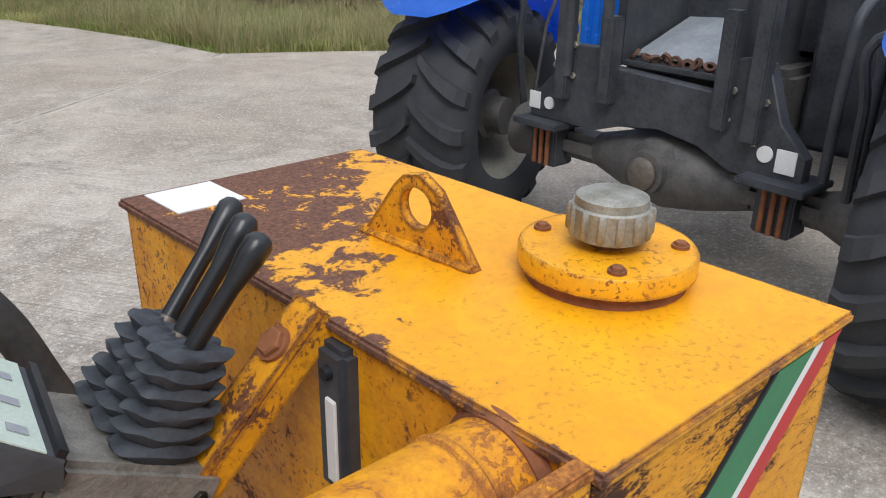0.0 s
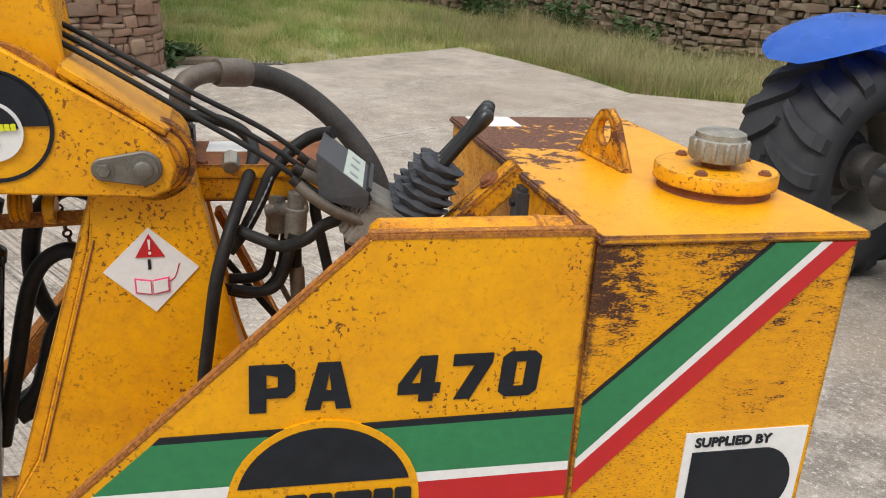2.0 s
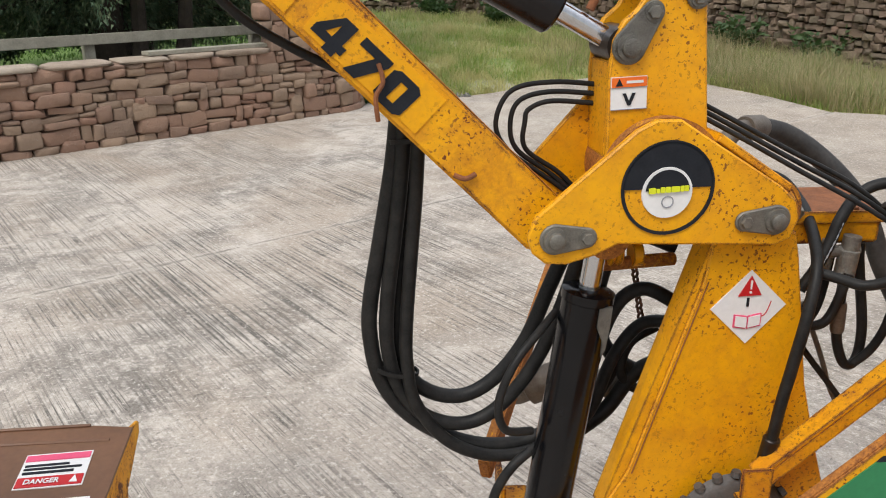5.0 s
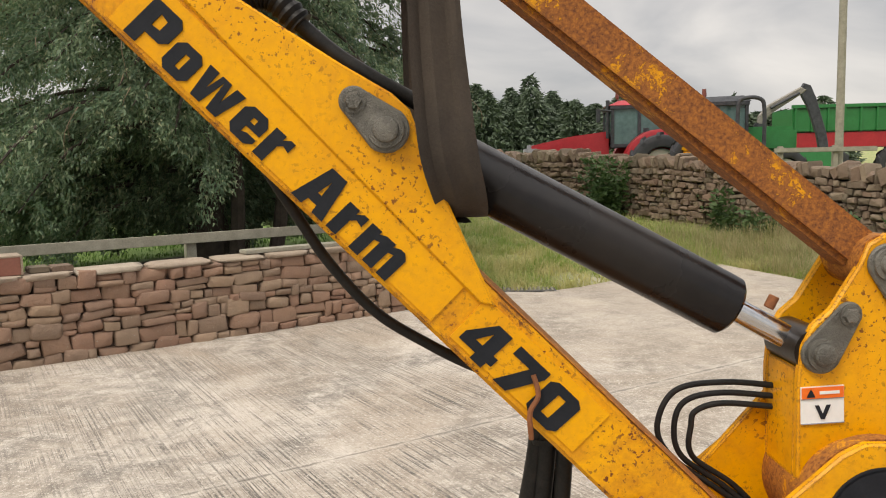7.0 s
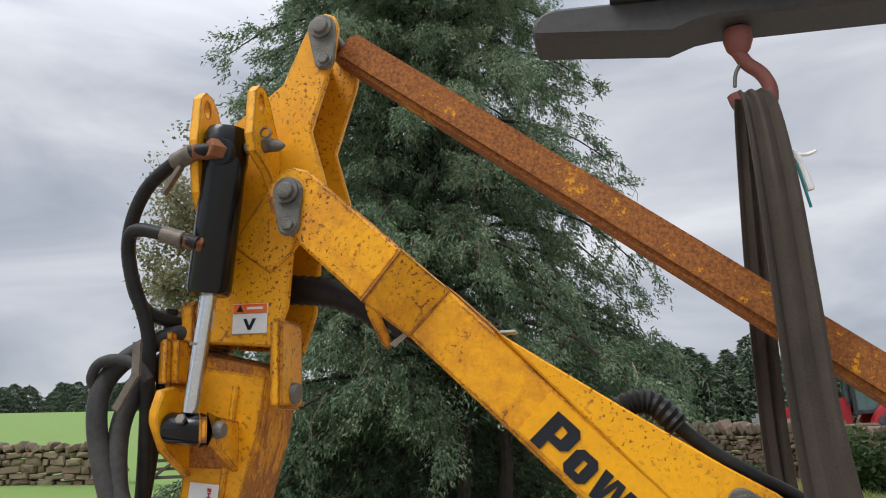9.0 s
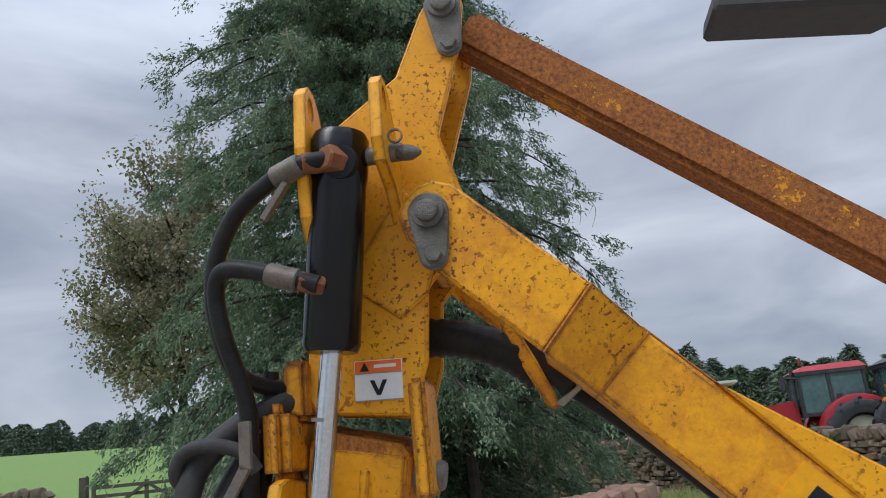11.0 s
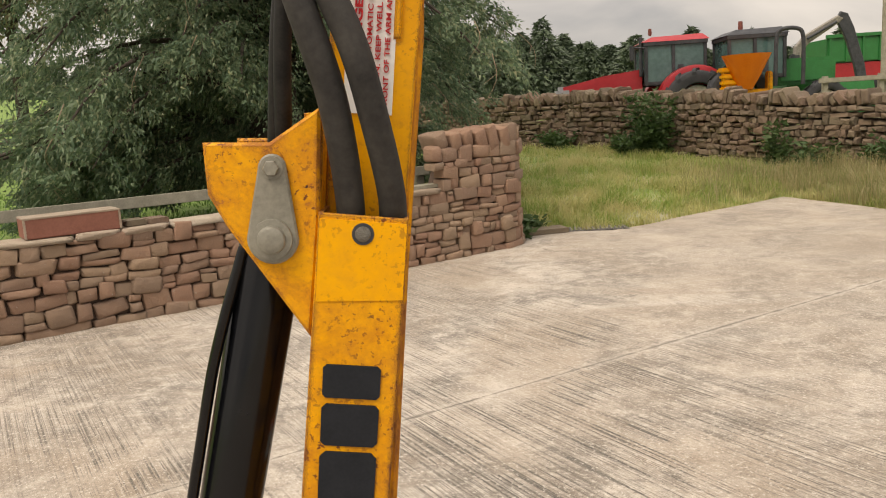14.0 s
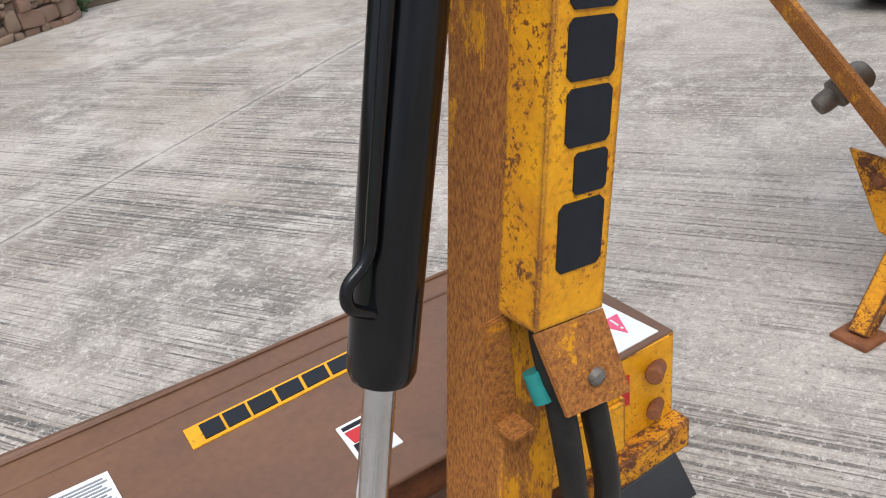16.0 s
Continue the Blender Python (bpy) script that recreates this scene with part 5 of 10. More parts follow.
for k, (base, tip) in enumerate(LEVERS):
    base, tip = Vector(base), Vector(tip)
    bellows(0.022 + 0.042 * k, base, bank)
    root = base + (base - tip) * 0.35
    lev = part("lever", rod(root, base + (tip - base) * 0.1, 0.0045), STEEL, bank, "steel control lever")
    part("ferrule", turned(base - (tip - base) * 0.22, base + (tip - base) * 0.04, [(0, 0.008), (0.6, 0.0085), (1, 0.0075)], 12), FITTING, lev)
    part("grip", turned(base, tip, [(0, 0.0068), (0.06, 0.0075), (0.55, 0.0072), (0.80, 0.0112), (0.93, 0.0115), (0.98, 0.008), (1, 0.003)], 18), GRIP, lev, "shiny black lever grip")


def hose(pts, r, material, label="", space=None, name="hose", ribs=0.0, per=7, parent=None):
    return part(name, hose_mesh(pts, r, 12, per, ribs), material, parent or cutter, label, space)


# ---- column, pivot head and post (in the arm's own plane) ----
def A(u, z, v=0.0):
    return (u, -v, z)


COL = [(0.462, 1.062), (0.600, 1.062), (0.612, 1.015), (0.655, 0.78), (0.690, 0.66), (0.735, 0.52), (0.735, 0.33), (0.165, 0.33), (0.165, 0.45), (0.178, 0.478), (0.21, 0.502), (0.300, 0.56), (0.345, 0.635), (0.452, 0.985)]
column = part("column", prism(COL, -0.030, -0.018, 0.003), YELLOW, cutter, "tall yellow pivot column plate", ARM)
part("column_plate", prism([(0.520, 1.062), (0.600, 1.062), (0.612, 1.015), (0.655, 0.78), (0.690, 0.66), (0.735, 0.52), (0.735, 0.33), (0.360, 0.33), (0.370, 0.45), (0.400, 0.60), (0.500, 0.985)], 0.108, 0.120, 0.003), YELLOW, cutter, "", ARM)
part("column_web", prism([(0.590, 1.06), (0.60, 1.06), (0.645, 0.80), (0.725, 0.52), (0.715, 0.52), (0.635, 0.80)], -0.017, 0.107, 0), YELLOW, cutter, "", ARM)
part("column_side", hull_of([A(0.463, 1.060, 0.027), A(0.448, 0.975, 0.027), A(0.345, 0.640, 0.027), A(0.300, 0.562, 0.027), A(0.458, 1.060, -0.020), A(0.440, 0.97, -0.020), A(0.345, 0.64, -0.020), A(0.302, 0.555, -0.020), A(0.47, 1.05, 0.0), A(0.36, 0.60, 0.0)]), YELLOW, cutter, "slanting yellow side of the column", ARM, smooth=False)
part("weld_seam", hose_mesh([(0.459 - 0.0713 * k, -0.031, 0.985 - 0.235 * k) for k in (0, 0.5, 1, 1.5)], 0.0012, 6, 4), RUST, column, "", ARM)
foot = part("column_foot", prism([(0.165, 0.33), (0.36, 0.33), (0.36, 0.412), (0.165, 0.412)], -0.042, -0.012, 0.004), YELLOW, cutter, "yellow box foot of the column", ARM)
part("foot_bracket", prism([(0.168, 0.414), (0.285, 0.414), (0.300, 0.497), (0.205, 0.503), (0.182, 0.492), (0.168, 0.468)], -0.046, -0.030, 0.003), YELLOW, foot, "", ARM)
part("bracket_lip", prism([(0.182, 0.497), (0.30, 0.497), (0.30, 0.503), (0.20, 0.508)], -0.056, -0.030, 0.001), YELLOW, foot, "", ARM)
pinned(foot, "pin_plate", (0.208, 0.469), 0.021, (0.262, 0.470), 0.013, 0.046)
part("foot_side", prism([(0.160, 0.30), (0.20, 0.30), (0.20, 0.50), (0.160, 0.44)], -0.012, 0.12, 0.003), YELLOW_WORN, foot, "", ARM)
slew = part("slew_gear", merged(turned(A(0.535, 0.515, 0.066), A(0.535, 0.515, 0.034), [(0, 0.090), (0.3, 0.104), (0.62, 0.110), (0.7, 0.092), (1, 0.080)], 40), *[turned(A(0.535 + 0.108 * math.cos(radians(a)), 0.515 + 0.108 * math.sin(radians(a)), 0.052), A(0.535 + 0.118 * math.cos(radians(a)), 0.515 + 0.118 * math.sin(radians(a)), 0.052), [(0, 0.010), (1, 0.008)], 8) for a in range(0, 180, 18)]), AXLE, cutter, "greasy dark ribbed slew motor cover", ARM)

sign = part("warning_sign", prism([(0.531, 1.001), (0.597, 0.937), (0.533, 0.870), (0.466, 0.936)], -0.0325, -0.029, 0), WHITE, column, "white diamond warning sticker", ARM)
part("triangle", prism([(0.531, 0.992), (0.551, 0.957), (0.511, 0.957)], -0.0345, -0.031, 0), RED, sign, "", ARM)
part("mark", merged(prism([(0.5292, 0.984), (0.5328, 0.984), (0.532, 0.969), (0.530, 0.969)], -0.036, -0.033, 0), prism(disc_pts(0.531, 0.9635, 0.0022, 10), -0.036, -0.033, 0)), WHITE, sign, "", ARM)
part("numeral", text_mesh("1", 0.0042, 0.015, 0.0, 0.0, 1.0, 0.0015), INK, sign, "", ARM @ at(0.527, -0.0325, 0.938))
part("book", merged(prism([(0.507, 0.925), (0.5295, 0.921), (0.5295, 0.898), (0.507, 0.902)], -0.0345, -0.031, 0), prism([(0.5315, 0.921), (0.555, 0.925), (0.555, 0.902), (0.5315, 0.898)], -0.0345, -0.031, 0)), PINK, sign, "red open book symbol", ARM)
part("book_page", merged(prism([(0.5095, 0.9225), (0.5285, 0.919), (0.5285, 0.9005), (0.5095, 0.9045)], -0.036, -0.033, 0), prism([(0.5325, 0.919), (0.5525, 0.9225), (0.5525, 0.9045), (0.5325, 0.9005)], -0.036, -0.033, 0)), WHITE, sign, "", ARM)
part("arrow_mark", hose_mesh([A(0.555, 0.918, 0.033), A(0.563, 0.924, 0.033), A(0.570, 0.945, 0.033)], 0.0008, 6, 4), RED, sign, "", ARM)

TRI = [(0.210, 1.043), (0.177, 1.046), (0.157, 1.063), (0.149, 1.09), (0.160, 1.119), (0.309, 1.244), (0.338, 1.258), (0.376, 1.257), (0.408, 1.236), (0.543, 1.150), (0.568, 1.128), (0.578, 1.095), (0.568, 1.065), (0.545, 1.055), (0.290, 1.071), (0.255, 1.055)]
pivot = part("pivot_plate", prism(TRI, -0.068, -0.054, 0.003), YELLOW, cutter, "yellow triangular pivot plate with a round badge", ARM)
part("pivot_plate", prism(TRI, 0.146, 0.160, 0.003), YELLOW, cutter, "yellow triangular pivot plate", ARM)
part("pivot_hub", merged(turned(A(0.36, 1.165, 0.054), A(0.36, 1.165, -0.146), [(0, 0.094), (0.1, 0.094), (0.12, 0.080), (0.88, 0.080), (0.9, 0.094), (1, 0.094)], 40)), RUST_ORANGE, cutter, "rust-stained pivot hub", ARM)
part("pivot_boss", merged(turned(A(0.545, 1.098, 0.054), A(0.545, 1.098, -0.146), [(0, 0.040), (0.06, 0.044), (0.1, 0.048), (0.9, 0.048), (1, 0.040)], 32), turned(A(0.545, 1.098, 0.030), A(0.545, 1.098, 0.005), [(0, 0.058), (1, 0.058)], 32)), YELLOW_WORN, cutter, "rust-flecked yellow pivot boss", ARM)
part("badge_ring", ring_mesh(0.3605, 1.156, 0.0675, 0.0725, -0.0705, -0.0675), INK, pivot, "", ARM)
part("badge_top", prism(disc_pts(0.3605, 1.156, 0.070, 40, 0, 180), -0.0705, -0.0675, 0), INK, pivot, "black upper half of the round badge", ARM)
part("badge_centre", prism(disc_pts(0.3585, 1.150, 0.039), -0.0725, -0.0675, 0), WHITE, pivot, "white round badge centre", ARM)
part("badge_centre_top", prism(disc_pts(0.3585, 1.151, 0.034, 32, 5, 175), -0.0745, -0.0675, 0), INK, pivot, "", ARM)
part("badge_name", name_shapes([(0.0105, 0.0085), (0.0055, 0.0065), (0.007, 0.0085), (0.0075, 0.0085), (0.013, 0.0085), (0.006, 0.0085), (0.006, 0.0085)], 0.0010, 0.0018), LIME, pivot, "", ARM @ at(0.329, -0.0745, 1.150, -2))
part("badge_seal", ring_mesh(0.3595, 1.136, 0.008, 0.0095, -0.074, -0.072, 24), GREY_INK, pivot, "", ARM)
pinned(pivot, "pin_plate", (0.190, 1.086), 0.024, (0.238, 1.086), 0.016, 0.068)
pinned(pivot, "pin_plate", (0.536, 1.098), 0.024, (0.487, 1.098), 0.016, 0.068)
part("pivot_rod", rod(A(0.190, 1.086, 0.06), A(0.190, 1.086, -0.165), 0.018), STEEL, pivot, "", ARM)
part("flange_web", prism([(0.44, 1.22), (0.565, 1.135), (0.572, 1.145), (0.445, 1.232)], -0.054, 0.146, 0.002), YELLOW, pivot, "", ARM)

POST = [(0.284, 1.19), (0.282, 1.318), (0.286, 1.366), (0.300, 1.393), (0.322, 1.412), (0.358, 1.470), (0.368, 1.495), (0.392, 1.508), (0.414, 1.500), (0.421, 1.475), (0.443, 1.244), (0.449, 1.19)]
post = part("post", prism(POST, -0.006, 0.008, 0.003), YELLOW, cutter, "yellow kingpost plate with pins and sticker", ARM)
part("post_plate", prism(POST, 0.086, 0.100, 0.003), YELLOW, cutter, "", ARM)
part("post_web", prism([(0.284, 1.19), (0.284, 1.335), (0.296, 1.335), (0.296, 1.19)], 0.008, 0.086, 0.001), YELLOW, cutter, "", ARM)
part("post_web", prism([(0.432, 1.19), (0.428, 1.33), (0.434, 1.33), (0.444, 1.19)], 0.008, 0.086, 0.001), YELLOW, cutter, "", ARM)
part("post_brace", prism([(0.196, 1.18), (0.290, 1.285), (0.302, 1.285), (0.302, 1.10), (0.212, 1.10)], 0.090, 0.104, 0.002), YELLOW, cutter, "", ARM)
pinned(post, "pin_plate", (0.309, 1.357), 0.026, (0.343, 1.406), 0.017, 0.006, PIN_GREY)
pinned(post, "pin_plate", (0.391, 1.470), 0.026, (0.410, 1.425), 0.017, 0.006, PIN_GREY)
part("post_pin", rod(A(0.309, 1.357, 0.004), A(0.309, 1.357, -0.106), 0.016), STEEL, post, "", ARM)
part("post_pin", rod(A(0.391, 1.470, 0.004), A(0.391, 1.470, -0.106), 0.016), STEEL, post, "", ARM)


def v_sticker(parent, x, y, z, w, h, ry=0.0, space=ARM):
    """A white sticker with an orange warning head and a mark like a V."""
    m = space @ at(x, y, z, ry)
    st = part("warning_sticker", quad(0, 0, w, h), WHITE, parent, "white and orange warning sticker marked V", m)
    part("sticker_head", prism([(0.001, h * 0.69), (w - 0.001, h * 0.69), (w - 0.001, h - 0.001), (0.001, h - 0.001)], -0.0035, 0, 0), ORANGE, st, "orange sticker head", m)
    part("sticker_print", prism([(w * 0.42, h * 0.80), (w * 0.88, h * 0.80), (w * 0.88, h * 0.88), (w * 0.42, h * 0.88)], -0.0045, 0, 0), WHITE, st, "", m)
    part("triangle", prism([(w * 0.12, h * 0.73), (w * 0.32, h * 0.73), (w * 0.22, h * 0.95)], -0.0045, 0, 0), INK, st, "", m)
    part("v_mark", prism([(w * 0.32, h * 0.50), (w * 0.41, h * 0.50), (w * 0.50, h * 0.25), (w * 0.59, h * 0.50), (w * 0.68, h * 0.50), (w * 0.54, h * 0.13), (w * 0.46, h * 0.13)], -0.0035, 0, 0), INK, st, "", m)
    part("sticker_frame", prism([(0, h * 0.665), (w, h * 0.665), (w, h * 0.68), (0, h * 0.68)], -0.0033, 0, 0), GREY_INK, st, "", m)
    part("sticker_frame", prism([(0, 0), (w, 0), (w, h * 0.02), (0, h * 0.02)], -0.0033, 0, 0), GREY_INK, st, "", m)
    return st


v_sticker(post, 0.2865, -0.006, 1.264, 0.056, 0.049, -2)

# ---- boom ----
DU, DN = Vector((-0.7045, 0.7097)), Vector((0.7097, 0.7045))


def along(s, t):
    """A point on the boom: s metres up from its foot, t across it from its under edge."""
    p = Vector((0.160, 1.054)) + DU * s + DN * t
    return (p.x, p.y)


boom_pts = [along(0.0, 0.0), along(1.238, 0.0), along(1.238, 0.090), along(0.0, 0.090), along(-0.028, 0.07), along(-0.035, 0.045), along(-0.025, 0.015)]
boom = part("boom", prism(boom_pts, -0.020, 0.110, 0.005), YELLOW_WORN, cutter, "yellow box-section boom with black lettering", ARM)
part("boom_top_strip", prism([along(0.02, 0.0905), along(1.235, 0.0905), along(1.235, 0.093), along(0.02, 0.093)], -0.014, 0.104, 0.001), RUST_ORANGE, boom, "rust-stained top of the boom", ARM)
GUS = [(-0.577, 1.925), (-0.500, 1.872), (-0.403, 1.806), (-0.285, 1.728), (-0.225, 1.692), (-0.204, 1.672), (-0.188, 1.625), (-0.140, 1.512), (-0.104, 1.431), (-0.125, 1.436)]
part("gusset_plate", prism(GUS, -0.026, -0.012, 0.003), YELLOW, cutter, "smooth yellow gusset plate on the boom", ARM)
part("gusset_plate", prism(GUS, 0.098, 0.114, 0.003), YELLOW, cutter, "", ARM)
part("gusset_web", merged(prism([(-0.565, 1.915), (-0.50, 1.868), (-0.285, 1.722), (-0.285, 1.715), (-0.50, 1.858)], -0.012, 0.098, 0.001)), YELLOW_WORN, cutter, "", ARM)
pinned(boom, "pin_plate", (-0.233, 1.649), 0.028, (-0.270, 1.683), 0.018, 0.026, PIN_GREY)
part("pin_rod", rod(A(-0.233, 1.649, 0.03), A(-0.233, 1.649, -0.12), 0.017), STEEL, boom, "", ARM)
# Widened cheeks that clasp the head at the upper pin.
CHEEK = [(-0.905, 2.150), (-0.897, 2.166), (-0.882, 2.180), (-0.862, 2.186), (-0.838, 2.178), (-0.696, 2.041), (-0.757, 1.972), (-0.873, 2.085), (-0.898, 2.120)]
part("boom_cheek", prism(CHEEK, -0.072, -0.056, 0.004), YELLOW_WORN, cutter, "yellow boom cheek at the upper pivot", ARM)
part("boom_cheek", prism(CHEEK, 0.146, 0.162, 0.004), YELLOW_WORN, cutter, "", ARM)


def hull(points):
    bm = bmesh.new()
    for p in points:
        bm.verts.new(p)
    bmesh.ops.convex_hull(bm, input=bm.verts)
    bmesh.ops.recalc_face_normals(bm, faces=bm.faces)
    return bm


a0, a1 = (-0.696, 2.041), (-0.757, 1.972)
b0, b1 = along(1.225, 0.090), along(1.225, 0.0)
part("boom_flare", hull([A(*a0, 0.072), A(*a1, 0.072), A(*a0, -0.162), A(*a1, -0.162), A(*b0, 0.020), A(*b1, 0.020), A(*b0, -0.110), A(*b1, -0.110)]), YELLOW_WORN, cutter, "flared transition of the boom", ARM, smooth=False)
part("fold_seam", hose_mesh([A(*a0, 0.073), A(*a1, 0.073)], 0.002, 6, 2), RUST_ORANGE, boom, "", ARM)
part("fold_seam", hose_mesh([A(*b0, 0.021), A(*b1, 0.021)], 0.002, 6, 2), RUST_ORANGE, boom, "", ARM)
pinned(boom, "pin_plate", (-0.868, 2.145), 0.024, (-0.866, 2.094), 0.017, 0.072, PIN_GREY)
part("pin_rod", rod(A(-0.868, 2.145, 0.06), A(-0.868, 2.145, -0.17), 0.018), STEEL, boom, "", ARM)
guide = part("hose_guide", prism([(-0.8100, 2.0285), (-0.7930, 2.0285), (-0.7690, 1.9765), (-0.7510, 1.9325), (-0.7480, 1.9205), (-0.7560, 1.9145), (-0.7650, 1.9235), (-0.7860, 1.9675)], 0.049, 0.055, 0.002), YELLOW_WORN, boom, "bent yellow hose guide hanging under the boom", ARM)
# Dark plate across the guide's opening; its colour carries the hollow's shade.
part("guide_shade_plate", prism([(-0.7930, 2.0305), (-0.7490, 2.0125), (-0.7105, 1.9545), (-0.7440, 1.9305), (-0.7640, 1.9645)], 0.055, 0.059, 0.001), RAM_WORN, guide, "dark oily plate standing for the shaded hollow of the guide", ARM)
part("guide_lip", prism([(-0.7080, 1.9525), (-0.7060, 1.9475), (-0.7440, 1.9185), (-0.7540, 1.9225)], 0.047, 0.055, 0.001), ZINC, guide, "bright worn lip", ARM)


def boom_text(body, s_far, s_near, t0, t1):
    (x, z), length = along(s_far, t0), s_far - s_near
    part("lettering", block_text(body, length, t1 - t0, 0.05, 0.10), INK, boom, "heavy black lettering on the boom", ARM @ at(x, -0.022, z, 45.2))


part("lettering_ground", prism([along(0.470, 0.012), along(0.255, 0.012), along(0.255, 0.078), along(0.470, 0.078)], -0.0222, -0.019, 0), YELLOW_FRESH, boom, "", ARM)
part("lettering_ground", prism([along(1.02, 0.010), along(0.50, 0.010), along(0.50, 0.080), along(1.02, 0.080)], -0.0222, -0.019, 0), YELLOW_FRESH, boom, "", ARM)
boom_text("Power", 0.998, 0.763, 0.011, 0.067)
boom_text("Arm", 0.730, 0.572, 0.007, 0.063)
boom_text("470", 0.462, 0.287, 0.010, 0.064)
part("tie_wire", hose_mesh([A(-0.060, 1.345, 0.024), A(-0.055, 1.32, 0.030), A(-0.066, 1.30, 0.034), A(-0.064, 1.265, 0.03)], 0.0035, 8, 5), RUST, boom, "rusty wire tie", ARM)
part("tie_wire", hose_mesh([A(0.045, 1.180, 0.024), A(0.062, 1.174, 0.027), A(0.078, 1.180, 0.024)], 0.004, 8, 4), RUST, boom, "", ARM)
part("green_tag", box(-0.572, 0.0, 1.922, -0.549, 0.03, 1.926, 0.001), PLATE_GREEN, boom, "pale green tag on the boom", ARM)

# Link tube over the boom.
L0, L1 = Vector((-0.812, 0.045, 2.428)), Vector((0.391, 0.045, 1.470))
d = (L1 - L0).normalized()
LM = Matrix(((d.x, 0, -d.z, L0.x), (0, 1, 0, L0.y), (d.z, 0, d.x, L0.z), (0, 0, 0, 1)))
link = part("link_tube", box(0.0, -0.028, -0.028, (L1 - L0).length, 0.028, 0.028, 0.008), LINK_RUST, cutter, "orange-rusted square tension link", ARM @ LM)
part("link_eye", turned(A(L1.x, L1.z, 0.0), A(L1.x, L1.z, -0.09), [(0, 0.036), (1, 0.036)], 24), RUST_ORANGE, link, "", ARM)

# Lift ram between boom and post.
ram = part("lift_ram", turned(A(-0.195, 1.632, -0.045), A(0.212, 1.410, -0.045), [(0, 0.030), (0.04, 0.041), (0.955, 0.041), (0.99, 0.0405), (1, 0.036)], 36), RAM_PATINA, cutter, "black lift ram with rubbed brown paint", ARM)
part("piston_rod", rod(A(0.20, 1.417, -0.045), A(0.300, 1.3615, -0.045), 0.0165), CHROME, ram, "bright chromed piston rod", ARM)
part("rod_eye", turned(A(0.309, 1.357, 0.0), A(0.309, 1.357, -0.09), [(0, 0.030), (1, 0.030)], 24), RAM_WORN, ram, "", ARM)
part("ram_eye", turned(A(-0.233, 1.650, 0.0), A(-0.233, 1.650, -0.09), [(0, 0.034), (1, 0.034)], 24), RAM_WORN, ram, "", ARM)
part("port", rod(A(0.262, 1.408, -0.04), A(0.270, 1.424, -0.04), 0.007), RUST, ram, "", ARM)

# Upright ram below the pivot head.
ram = part("slew_ram", turned(A(0.213, 0.462, -0.045), A(0.284, 0.957, -0.045), [(0, 0.040), (0.02, 0.0425), (0.955, 0.0425), (0.96, 0.0455), (0.99, 0.0455), (1, 0.036)], 36), BLACK_RAM, cutter, "shiny black upright ram", ARM)
part("piston_rod", rod(A(0.283, 0.95, -0.045), A(0.296, 1.045, -0.045), 0.018), CHROME, ram, "", ARM)
part("rod_eye", turned(A(0.298, 1.058, 0.0), A(0.298, 1.058, -0.09), [(0, 0.036), (1, 0.036)], 24), RUST_ORANGE, ram, "rust-stained rod eye", ARM)
part("paint_chip", prism([(0.290, 0.935), (0.312, 0.937), (0.309, 0.90), (0.303, 0.86), (0.296, 0.845), (0.297, 0.875), (0.287, 0.90)], 0.0012, 0.006, 0), PIN_GREY, ram, "bare metal patch where paint has flaked", ARM)
# Breather nozzle on a small hose at the ram's foot.
hose([A(0.184, 0.655, -0.03), A(0.150, 0.632, -0.02), A(0.122, 0.585, -0.02), A(0.110, 0.53, -0.02), A(0.110, 0.498, -0.02)], 0.009, HOSE, "thin black hose", ARM)
noz = part("coupling", merged(turned(A(0.165, 0.482, -0.02), A(0.085, 0.497, -0.02), [(0, 0.012), (0.3, 0.015), (0.6, 0.017), (0.75, 0.010), (1, 0.010)], 16)), HOSE_DUSTY, cutter, "dark hose coupling with a white nozzle", ARM)
part("nozzle", turned(A(0.110, 0.478, -0.02), A(0.098, 0.446, -0.015), [(0, 0.013), (0.5, 0.012), (1, 0.004)], 16), WHITE, noz, "white plastic nozzle", ARM)

# ---- head and dipper ----
HEAD = [(-0.843, 2.461), (-0.828, 2.466), (-0.812, 2.458), (-0.806, 2.440), (-0.814, 2.386), (-0.854, 2.264), (-0.830, 2.172), (-0.845, 2.115), (-0.885, 2.070), (-0.893, 1.985), (-0.915, 1.922), (-1.031, 1.935), (-1.040, 1.955), (-1.036, 2.02), (-1.032, 2.118), (-1.005, 2.245), (-0.988, 2.290), (-0.902, 2.349), (-0.863, 2.434)]
head = part("arm_head", prism(HEAD, -0.020, -0.006, 0.003), YELLOW, cutter, "yellow head plate linking boom and dipper", ARM)
part("head_plate", prism(HEAD, 0.096, 0.110, 0.003), YELLOW, cutter, "", ARM)
part("head_web", merged(prism([(-1.036, 1.96), (-1.024, 1.96), (-1.020, 2.118), (-0.994, 2.240), (-0.980, 2.282), (-0.895, 2.34), (-0.858, 2.42), (-0.866, 2.43), (-0.902, 2.347), (-0.988, 2.288), (-1.004, 2.245), (-1.031, 2.118)], -0.006, 0.096, 0.001), prism([(-0.87, 2.09), (-0.845, 2.12), (-0.835, 2.165), (-0.85, 2.165), (-0.86, 2.12), (-0.885, 2.09)], -0.006, 0.096, 0.001)), YELLOW_WORN, cutter, "", ARM)
part("wear_plate", prism([(-0.985, 2.085), (-0.905, 2.20), (-0.86, 2.13), (-0.885, 2.06), (-0.92, 2.035)], -0.025, -0.019, 0.003), YELLOW, head, "", ARM)
pinned(head, "pin_plate", (-0.832, 2.436), 0.024, (-0.828, 2.380), 0.017, 0.020, PIN_GREY)
